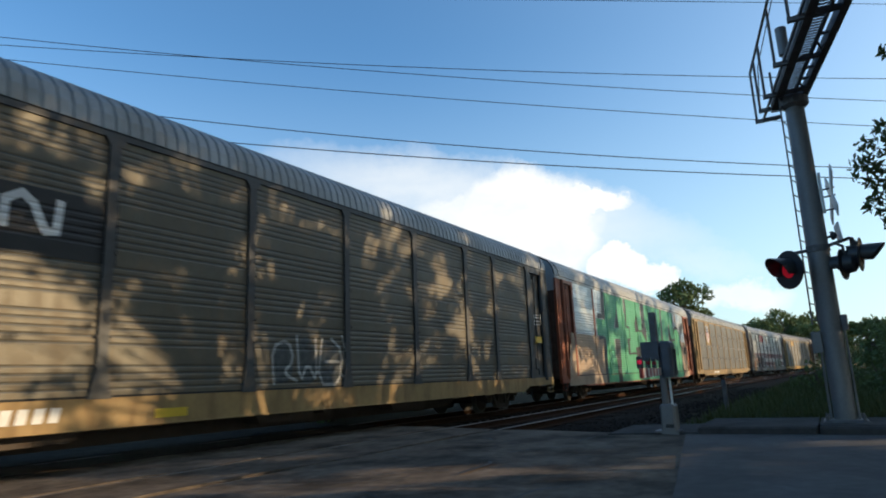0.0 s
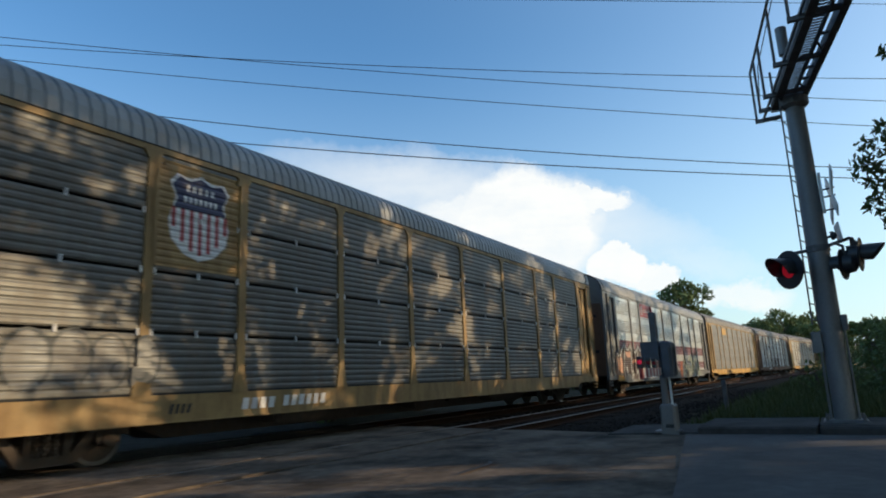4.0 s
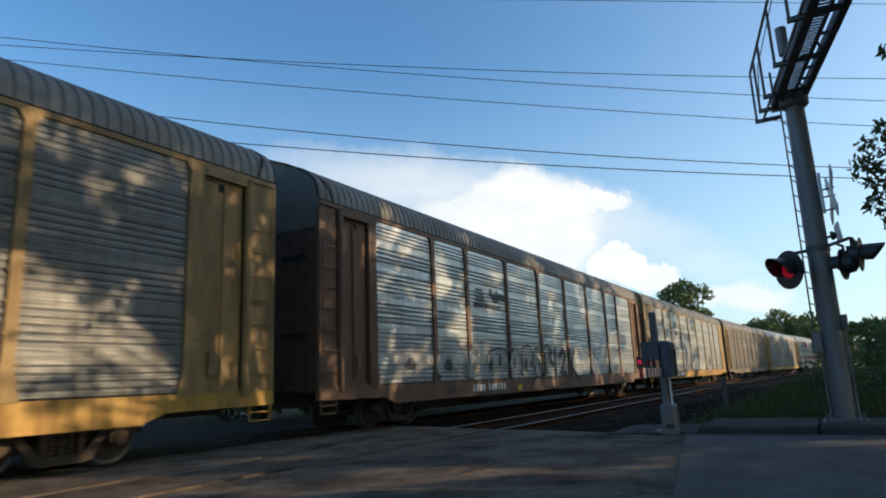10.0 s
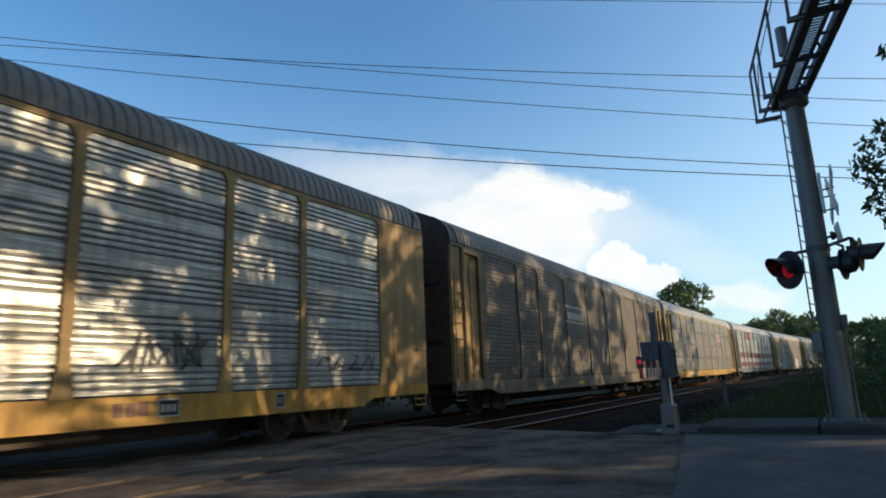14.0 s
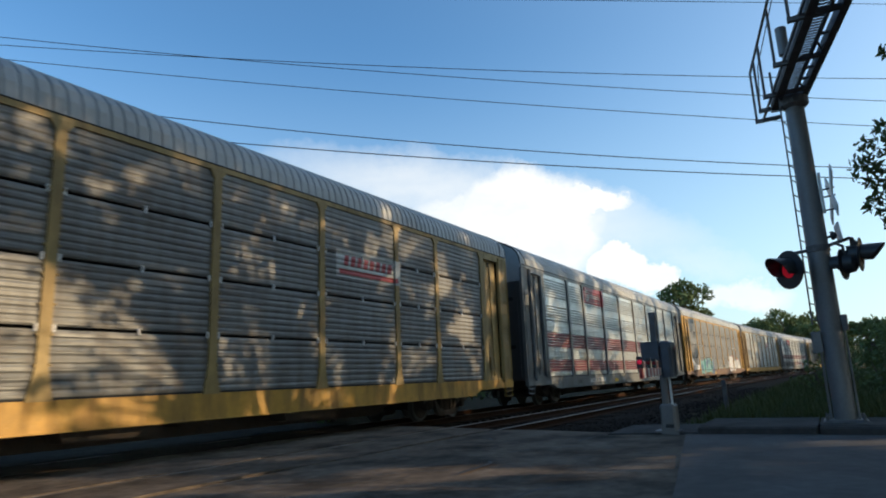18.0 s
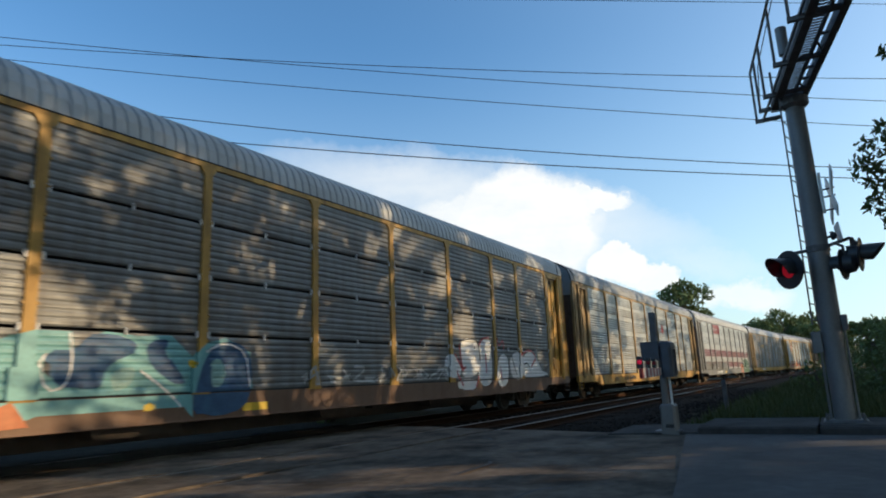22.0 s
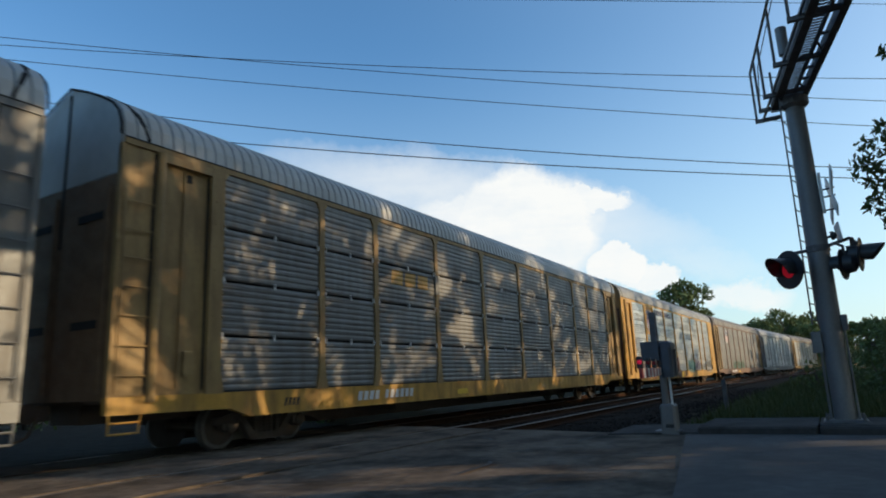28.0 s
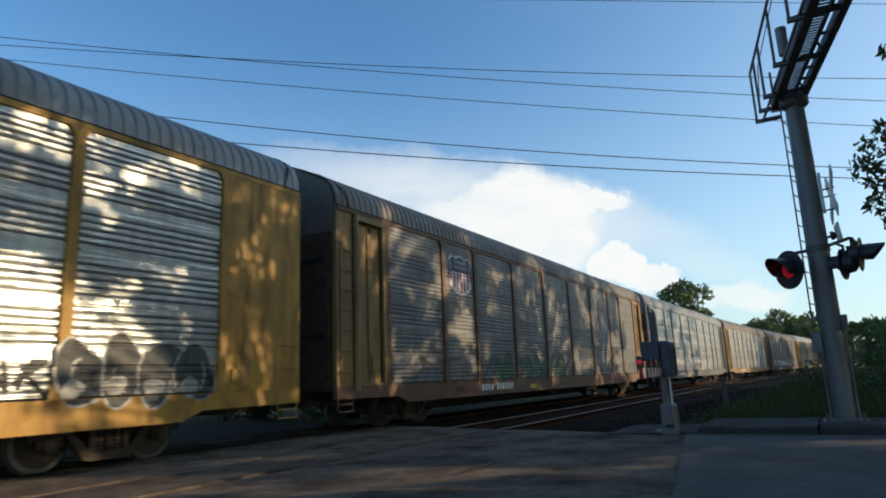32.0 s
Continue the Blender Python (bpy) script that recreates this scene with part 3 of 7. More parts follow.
def build_track(y0, name, label):
    tr = thing(name, label, "railway track", kind="structure")
    for s in (-1, 1):
        g = Geo()
        prof = [(-0.075, -0.17), (0.075, -0.17), (0.075, -0.155), (0.012, -0.13), (0.012, -0.04), (0.036, -0.03), (0.036, -0.006), (0.028, 0.0), (-0.028, 0.0), (-0.036, -0.006), (-0.036, -0.03), (-0.012, -0.04), (-0.012, -0.13), (-0.075, -0.155)]
        rings = []
        for st in [-80, -40, 0, 32] + [32 + 8 * i for i in range(1, 52)]:
            x, y, hd = on_line(st, y0)
            n = Vector((-math.sin(radians(hd)), math.cos(radians(hd))))
            rings.append([(x + n.x * (s * 0.755 + o), y + n.y * (s * 0.755 + o), z) for o, z in prof])
        g.loft(rings)
        me = g.mesh("rail", M["rail"], M["rail_top"])
        for p in me.polygons:
            if all(me.vertices[i].co.z > -0.007 for i in p.vertices):
                p.material_index = 1
        part("rail", me, tr)
    tie = Geo().box(-0.115, -1.3, -0.34, 0.115, 1.3, -0.172, 0, 0.012).mesh("sleeper", M["sleeper"])
    rnd = random.Random(int(y0 * 10))
    far = Geo()
    for i in range(330):
        st = 12.9 + i * 0.56
        x, y, hd = on_line(st, y0)
        if i < 130:
            part("sleeper", tie, tr, at=pose(x, y, rnd.uniform(-0.01, 0.012), 0, 0, hd + rnd.uniform(-1.2, 1.2)))
        else:
            far.box(x - 0.11, y - 1.3, -0.34, x + 0.11, y + 1.3, -0.172)
    for i in range(60):
        far.box(-9.6 - i * 0.56 - 0.115, y0 - 1.3, -0.34, -9.6 - i * 0.56 + 0.115, y0 + 1.3, -0.172)
    ob = part("sleepers_afar", far.mesh("sleepers_afar", M["sleeper"]), tr)
    ob["kind"] = "stuff"
    return tr


def build_ballast():
    rnd = random.Random(8)
    for (a, b, label) in ((12.6, 340.0, 0), (-90.0, -9.2, 0)):
        g = Geo()
        n = 160 if a > 0 else 30
        offs = [3.9, 3.0, 2.2, 1.2, 0.2, -0.8, -1.95, -3.1, -4.1, -4.9, -5.7, -6.6, -7.6]
        for i in range(n + 1):
            st = a + (b - a) * (i / n) ** (1.8 if a > 0 else 1)
            x, y, hd = on_line(st, TRACKS[0])
            nn = Vector((-math.sin(radians(hd)), math.cos(radians(hd))))
            for o in offs:
                z = -0.36 if o in (3.9, -7.6) else -0.205 + rnd.uniform(-0.03, 0.03) + (-0.07 if o in (3.0, -1.95, -6.6) else 0)
                g.v.append((x + nn.x * o, y + nn.y * o, z))
        w = len(offs)
        for i in range(n):
            for j in range(w - 1):
                p = i * w + j
                g.f.append((p, p + w, p + w + 1, p + 1))
                g.mi.append(0)
        thing("ballast", "dark crushed-stone ballast under the tracks", "ballast", kind="structure", me=g.mesh("ballast", M["ballast"]))
    g = Geo()
    for i in range(5200):
        x = 12.3 + 34 * rnd.random() ** 1.7
        y = rnd.uniform(3.4, 9.4)
        r, z = rnd.uniform(0.02, 0.055), -0.20
        base = len(g.v)
        c = [(0, 0, 1), (1, 0, 0.1), (0.1, 1, 0), (-1, 0.1, 0), (0, -1, 0.15), (0, 0, -0.9)]
        g.v += [(x + r * (p[0] + rnd.uniform(-0.3, 0.3)), y + r * (p[1] + rnd.uniform(-0.3, 0.3)), z + r * p[2] * rnd.uniform(0.6, 1)) for p in c]
        for f in ((0, 1, 2), (0, 2, 3), (0, 3, 4), (0, 4, 1), (5, 2, 1), (5, 3, 2), (5, 4, 3), (5, 1, 4)):
            g.f.append(tuple(base + q for q in f))
            g.mi.append(0)
    thing("ballast_stones", "loose broken ballast stones", "stones", kind="stuff", me=g.mesh("ballast_stones", M["stone"]))


build_ground()
build_road()
build_track(TRACKS[0], "track_1", "railway track in ballast carrying the freight train")
build_track(TRACKS[1], "track_2", "empty railway track with worn shining rails")
build_ballast()


# ---- the autorack train ----
BODY = 27.45
BAYS = [2.75, 1.95, 2.83, 2.83, 2.83, 2.83, 2.83, 1.95, 2.75]
END = (BODY - sum(BAYS)) / 2
POSTS = [END + sum(BAYS[:i]) for i in range(len(BAYS) + 1)]     # distances from the leading end
Z0, Z1 = 1.05, 5.06


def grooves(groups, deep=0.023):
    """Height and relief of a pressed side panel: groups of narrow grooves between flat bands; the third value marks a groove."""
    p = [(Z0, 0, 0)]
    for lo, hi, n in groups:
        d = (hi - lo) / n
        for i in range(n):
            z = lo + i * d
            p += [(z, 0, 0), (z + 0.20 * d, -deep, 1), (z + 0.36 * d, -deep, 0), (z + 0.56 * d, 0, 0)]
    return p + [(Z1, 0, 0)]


def ribs_fine():
    p = []
    rows = [(1.06, 2.01), (2.06, 3.01), (3.06, 4.0), (4.05, 5.06)]
    for lo, hi in rows:
        n = 8
        d = (hi - lo) / n
        for i in range(n):
            z = lo + i * d
            p += [(z, 0.004, 0), (z + 0.25 * d, 0.014, 0), (z + 0.65 * d, 0.014, 0), (z + 0.9 * d, 0.004, 0)]
        p.append((hi, 0.0, 0))
    return p, rows


def ribs_dusty():
    p = [(Z0, 0, 0)]
    z = 1.12
    while z < 4.95:
        p += [(z, 0, 1), (z + 0.006, -0.012, 1), (z + 0.022, -0.012, 1), (z + 0.028, 0, 0)]
        z += 0.135
    return p + [(Z1, 0, 0)]


BOLD = grooves(((1.14, 1.58, 4), (1.80, 2.36, 5), (2.52, 3.08, 5), (3.28, 3.84, 5), (4.02, 4.46, 4), (4.60, 5.0, 4)))
WIDE = grooves(((1.24, 1.78, 5), (2.18, 2.84, 6), (3.22, 3.88, 6), (4.16, 4.92, 7)))
FLAT = grooves(((1.14, 1.58, 4), (1.80, 2.36, 5), (2.52, 3.08, 5), (3.28, 3.84, 5), (4.02, 4.46, 4), (4.60, 5.0, 4)), 0.007)
(FINE, ROWS), DUSTY = ribs_fine(), ribs_dusty()
KIND = {}
PROFILE = {"flat": FLAT, "soft": FLAT, "bold": BOLD, "wide": WIDE, "fine": FINE, "dusty": DUSTY}
CACHE = {}


def panel_mesh(w, prof, mats, lo=Z0, hi=Z1, stripes=()):
    key = ("panel", round(w, 3), id(prof), tuple(m.name for m in mats), round(lo, 2), stripes)
    if key in CACHE:
        return CACHE[key]
    g = Geo()
    ps = [p for p in prof if lo - 1e-6 <= p[0] <= hi + 1e-6]
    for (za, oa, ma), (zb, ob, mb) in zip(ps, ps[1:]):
        # groove floors take the dark colour of holes and groove shade
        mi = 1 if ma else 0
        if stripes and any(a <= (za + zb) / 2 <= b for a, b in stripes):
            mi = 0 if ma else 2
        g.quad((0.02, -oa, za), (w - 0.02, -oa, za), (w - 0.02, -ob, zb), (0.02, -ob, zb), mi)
    for x in (0.02, w - 0.02):
        g.quad((x, 0.0, lo), (x, 0.06, lo), (x, 0.06, hi), (x, 0.0, hi))
    g.quad((0.02, 0.06, lo), (w - 0.02, 0.06, lo), (w - 0.02, 0.06, hi), (0.02, 0.06, hi))
    CACHE[key] = g.mesh("side_panel", *mats)
    return CACHE[key]


def cached(key, make):
    if key not in CACHE:
        CACHE[key] = make()
    return CACHE[key]


def post_mesh(m, flat=False):
    def make():
        g = Geo()
        w = 0.085
        if flat:
            g.box(-w, -0.016, Z0 - 0.005, w, 0.05, Z1)
            return g.mesh("post", m)
        out = [(-w * 2.1, Z0 - 0.02), (w * 2.1, Z0 - 0.02), (w, Z0 + 0.45), (w, Z1 - 0.14), (w * 2.3, Z1 + 0.02), (-w * 2.3, Z1 + 0.02), (-w, Z1 - 0.14), (-w, Z0 + 0.45)]
        g.prism(out, -0.045, 0.05)
        for z in [1.5 + 0.42 * i for i in range(8)]:
            for s in (-1, 1):
                g.box(s * (w + 0.015) - 0.012, -0.055, z, s * (w + 0.015) + 0.012, -0.03, z + 0.035)
        return g.mesh("post", m)
    return cached(("post", m.name, flat), make)


ROOF_PROFILE = [(-1.60, 5.08), (-1.60, 5.20), (-1.57, 5.42), (-1.48, 5.64), (-1.30, 5.82), (-0.95, 6.02), (-0.5, 6.23), (0.0, 6.42)]
ROOF_PROFILE += [(-y, z) for y, z in reversed(ROOF_PROFILE[:-1])]


def roof_mesh(m):
    def make():
        g = Geo()
        rings, x = [], -BODY / 2 + 0.02
        while x < BODY / 2 - 0.1:
            for dx, o in ((0.0, 0.0), (0.02, 0.026), (0.175, 0.026), (0.195, 0.0)):
                if x + dx < BODY / 2 - 0.02:
                    rings.append([(x + dx, y * (1 + o * 0.5), z + (o if z > 5.2 else 0)) for y, z in ROOF_PROFILE])
            x += 0.225
        g.loft(rings, 0, True, True)
        return g.mesh("roof", m)
    return cached(("roof", m.name), make)


def bogie_mesh():
    """Cross members only; the side frames and bearings are parts of their own."""
    def make():
        g = Geo()
        g.box(-0.22, -1.05, 0.42, 0.22, 1.05, 0.68)
        for s in (-1, 1):
            g.box(s * 0.55 - 0.04, -0.9, 0.3, s * 0.55 + 0.04, 0.9, 0.4)
        return g.mesh("bogie", M["iron"])
    return cached("bogie", make)


def side_frame_mesh(s):
    """Cast steel side frame: arched top chord, bowed bottom chord, two columns, open windows."""
    def make():
        g = Geo()
        y0, y1 = s * 1.08 - 0.07, s * 1.08 + 0.07
        g.prism([(-1.22, 0.46), (-1.22, 0.58), (-0.72, 0.70), (-0.35, 0.76), (0.35, 0.76), (0.72, 0.70), (1.22, 0.58), (1.22, 0.46), (0.70, 0.59), (0.35, 0.66), (-0.35, 0.66), (-0.70, 0.59)], y0, y1)
        g.prism([(-0.72, 0.585), (-0.60, 0.60), (-0.30, 0.255), (0.30, 0.255), (0.60, 0.60), (0.72, 0.585), (0.42, 0.15), (0.30, 0.12), (-0.30, 0.12), (-0.42, 0.15)], y0, y1)
        for c in (-0.27, 0.27):
            g.prism([(c - 0.05, 0.24), (c + 0.05, 0.24), (c + 0.05, 0.67), (c - 0.05, 0.67)], y0, y1)
        for c in (-1, 1):
            g.prism([(c * 0.89 - 0.17, 0.36), (c * 0.89 + 0.17, 0.36), (c * 0.89 + 0.19, 0.60), (c * 0.89 - 0.19, 0.60)], y0 + 0.01, y1 - 0.01)
        return g.mesh("side_frame", M["iron"])
    return cached(("sideframe", s), make)


def spring_mesh():
    return cached("spring", lambda: Geo().lathe((0, 0, 0.255), (0, 0, 1), [(0.03 * i, 0.062 if i % 2 else 0.05) for i in range(12)], 10).mesh("spring", M["iron"]))


def bearing_mesh():
    return cached("bearing", lambda: Geo().lathe((0, 0, 0), (0, 1, 0), [(-0.13, 0.12), (0.08, 0.125), (0.10, 0.11), (0.115, 0.06), (0.12, 0.0)], 14).mesh("bearing_cap", M["iron"]))


def wheelset_mesh():
    def make():
        g = Geo()
        g.tube([(0, -0.98, 0), (0, 0.98, 0)], 0.08, 8)
        for s in (-1, 1):
            g.lathe((0, s * 0.685, 0), (0, s, 0), [(0.0, 0.445), (0.028, 0.445), (0.032, 0.42), (0.135, 0.418)], 28, 1)
            g.lathe((0, s * 0.685, 0), (0, s, 0), [(0.139, 0.412), (0.139, 0.335), (0.10, 0.31), (0.07, 0.17), (0.135, 0.15), (0.135, 0.06)], 28)
            g.lathe((0, s * 0.685, 0), (0, s, 0), [(0.136, 0.414), (0.1415, 0.40), (0.1415, 0.35), (0.136, 0.34)], 28, 1)
            for a in range(3):
                an = a * 2.094
                g.box(0.2 * math.cos(an) - 0.02, s * 0.80 - 0.02, 0.2 * math.sin(an) - 0.02, 0.2 * math.cos(an) + 0.02, s * 0.80 + 0.02, 0.2 * math.sin(an) + 0.02)
        return g.mesh("wheelset", M["iron"], M["tread"])
    return cached("wheelset", make)


def coupler_mesh():
    def make():
        g = Geo()
        g.box(0, -0.11, 0.72, 0.30, 0.11, 0.96)
        g.prism([(0.28, 0.68), (0.62, 0.72), (0.62, 0.98), (0.28, 1.0)], -0.15, 0.15)
        g.tube([(0.2, 0.28, 0.85), (0.42, 0.3, 0.5), (0.6, 0.28, 0.42)], 0.025, 6)
        return g.mesh("coupler", M["iron"])
    return cached("coupler", make)


def sill_mesh(m, side):
    def make():
        g = Geo()
        y0, y1 = (-1.625, -1.5) if side < 0 else (1.5, 1.625)
        h = BODY / 2
        out = [(-h, 0.78), (-h + 2.3, 0.76), (-h + 2.7, 0.62), (h - 2.7, 0.62), (h - 2.3, 0.76), (h, 0.78), (h, 1.045), (-h, 1.045)]
        g.prism(out, y0, y1)
        f = -1.66 if side < 0 else 1.5
        g.box(-h + 2.7, f, 0.60, h - 2.7, f + 0.16, 0.622)
        return g.mesh("side_sill", m)
    return cached(("sill", m.name, side), make)


def belly_mesh():
    def make():
        g = Geo()
        h = BODY / 2
        g.box(-h + 0.05, -1.49, 0.95, h - 0.05, 1.49, 1.10)
        g.box(-h + 0.3, -0.45, 0.62, h - 0.3, 0.45, 0.95)
        g.prism([(-h + 5.2, 0.62), (-h + 6.0, 0.28), (h - 6.0, 0.28), (h - 5.2, 0.62)], -0.4, 0.4)
        for x0 in (-6.0, -1.0, 3.4):
            g.prism([(x0, 0.7), (x0 + 0.15, 0.42), (x0 + 1.6, 0.42), (x0 + 1.75, 0.7)], -1.3, -0.9)
        for i in range(14):
            x = -6.5 + i
            g.box(x - 0.05, -1.48, 0.68, x + 0.05, 1.48, 0.95)
        g.tube([(-3.2, -0.9, 0.72), (-2.2, -0.9, 0.72)], 0.19, 10)
        g.box(1.2, -1.1, 0.5, 1.9, -0.7, 0.9)
        g.tube([(-7.5, -1.2, 0.58), (7.5, -1.2, 0.58)], 0.022, 5)
        return g.mesh("underframe", M["iron"])
    return cached("belly", make)


def core_mesh():
    return cached("core", lambda: Geo().box(-BODY / 2 + 0.1, -1.50, 1.1, BODY / 2 - 0.1, 1.50, 5.08).mesh("inner_lining", M["core"]))


def end_pieces(m, flush):
    """The pieces of the car's side beside its end door, from the corner inwards (x from 0 to END)."""
    e = END - 0.02
    if flush:
        ps = [("end_sheet", lambda g, a=a, b=b: g.box(a, -0.02, Z0, b, 0.08, Z1)) for a, b in ((0.0, 0.68), (0.69, 1.32), (1.33, e))]
        ps += [("hatch", lambda g: g.prism([(0.62, 1.15), (1.5, 1.15), (1.5, 2.55), (0.62, 2.55)], -0.035, -0.022)), ("grab_iron", lambda g: g.tube([(0.12, -0.03, 1.9), (0.12, -0.09, 1.9), (0.55, -0.09, 1.9), (0.55, -0.03, 1.9)], 0.014, 5)),
               ("grab_iron", lambda g: g.tube([(0.12, -0.03, 1.45), (0.12, -0.09, 1.45), (0.55, -0.09, 1.45), (0.55, -0.03, 1.45)], 0.014, 5)), ("latch_box", lambda g: g.box(1.52, -0.07, 1.2, 1.75, -0.022, 1.45, 0, 0.015))]
    else:
        ps = [("corner_angle", lambda g: g.box(0.0, -0.02, Z0, 0.06, 0.08, Z1)), ("corner_sheet", lambda g: g.box(0.062, 0.0, Z0, 0.62, 0.08, Z1)),
              ("door_pipe", lambda g: g.tube([(0.7, -0.03, Z0 - 0.1), (0.7, -0.03, Z1)], 0.075, 8)), ("door_panel", lambda g: g.box(0.78, 0.05, Z0, e - 0.18, 0.1, Z1 - 0.1)),
              ("door_stiffener", lambda g: g.box(1.2, 0.02, Z0 + 0.1, 1.24, 0.048, Z1 - 0.2)), ("door_jamb", lambda g: g.box(e - 0.19, -0.045, Z0 - 0.02, e, 0.08, Z1)),
              ("door_header", lambda g: g.box(0.7, -0.052, Z1 - 0.14, e - 0.2, 0.045, Z1 + 0.002)), ("door_track", lambda g: g.box(0.8, -0.012, Z0 - 0.003, e - 0.2, 0.045, Z0 + 0.05)),
              ("door_gap", lambda g: g.box(e - 0.225, 0.03, Z0 + 0.05, e - 0.195, 0.052, Z1 - 0.15)), ("door_gap", lambda g: g.box(0.585, -0.006, Z0 + 0.02, 0.622, 0.03, Z1 - 0.02)),
              ("latch_box", lambda g: g.box(1.3, 0.0, 1.35, 1.5, 0.048, 1.75, 0, 0.01)), ("door_slot", lambda g: g.box(1.22, 0.03, Z1 - 0.36, 1.36, 0.06, Z1 - 0.22))]
    out = []
    for i, (name, make) in enumerate(ps):
        def build(name=name, make=make):
            g = Geo()
            make(g)
            return g.mesh(name, M["core"] if name in ("door_slot", "door_gap") else m)
        out.append((name, cached(("endpiece", m.name, flush, i), build)))
    return out


def ladder_mesh(m):
    def make():
        g = Geo()
        for i in range(7):
            g.tube([(0.08, -0.05, 1.35 + 0.46 * i), (0.6, -0.05, 1.35 + 0.46 * i)], 0.014, 5)
        g.tube([(0.09, -0.05, 1.1), (0.09, -0.05, 4.3)], 0.016, 5)
        return g.mesh("ladder", m)
    return cached(("ladder", m.name), make)


def step_mesh(m):
    def make():
        g = Geo()
        g.tube([(0.05, -1.6, 0.86), (0.06, -1.6, 0.5), (0.55, -1.6, 0.5), (0.58, -1.6, 0.86)], 0.022, 5)
        g.tube([(0.06, -1.6, 0.66), (0.56, -1.6, 0.66)], 0.016, 5)
        return g.mesh("step", m)
    return cached(("step", m.name), make)


def end_door_mesh(m):
    def make():
        g = Geo()
        for i in range(2):
            y0 = 0.01 + i * 0.75
            g.box(0.0, y0, 1.45, 0.06, y0 + 0.745, 4.55)
        return g.mesh("end_door", m)
    return cached(("enddoor", m.name), make)


END_BITS = [("kick_plate", lambda g: g.box(-0.005, 0.01, 1.0, 0.055, 1.49, 1.445)), ("door_slot", lambda g: g.box(-0.012, 0.30, 2.1, 0.01, 1.0, 2.23)), ("door_slot", lambda g: g.box(-0.012, 0.30, 3.85, 0.01, 1.0, 3.98)), ("lock_rod", lambda g: g.tube([(-0.03, 0.12, 1.1), (-0.03, 0.12, 4.4)], 0.02, 6))]


def gable_mesh(m):
    def make():
        g = Geo()
        pts = [(y, z) for y, z in ROOF_PROFILE if z > 5.1]
        ring = [(-1.55, 4.56)] + [(y * 0.985, z - 0.02) for y, z in pts] + [(1.55, 4.56)]
        g.loft([[(0.0, y, z) for y, z in ring], [(0.07, y, z) for y, z in ring]])
        g.box(-0.012, -0.03, 3.5, 0.01, 0.03, 6.3, 1)
        for k in range(1, len(pts)):
            (ya, za), (yb, zb) = pts[k - 1], pts[k]
            g.tube([(-0.02, ya, za), (-0.02, yb, zb)], 0.022, 5, 1)
        return g.mesh("gable", m, M["core"])
    return cached(("gable", m.name), make)


def roof_gap_mesh():
    """Open dark joint between the end cap and the roof sheets, on one shoulder."""
    def make():
        g = Geo()
        for s in (-1,):
            pr = [(s * abs(y), z) for y, z in ROOF_PROFILE[1:6]]
            for i in range(len(pr) - 1):
                (ya, za), (yb, zb) = pr[i], pr[i + 1]
                xa, xb = 0.46 - 0.09 * i, 0.46 - 0.09 * (i + 1)
                w = 0.022 + 0.02 * (i % 2)
                o = s * 0.03
                g.loft([[(xa - w, ya + o, za + 0.03), (xa + w, ya + o, za + 0.03), (xa + w, ya - o, za - 0.03), (xa - w, ya - o, za - 0.03)], [(xb - w, yb + o, zb + 0.03), (xb + w, yb + o, zb + 0.03), (xb + w, yb - o, zb - 0.03), (xb - w, yb - o, zb - 0.03)]])
        return g.mesh("roof_joint", M["core"])
    return cached("roofgap", make)


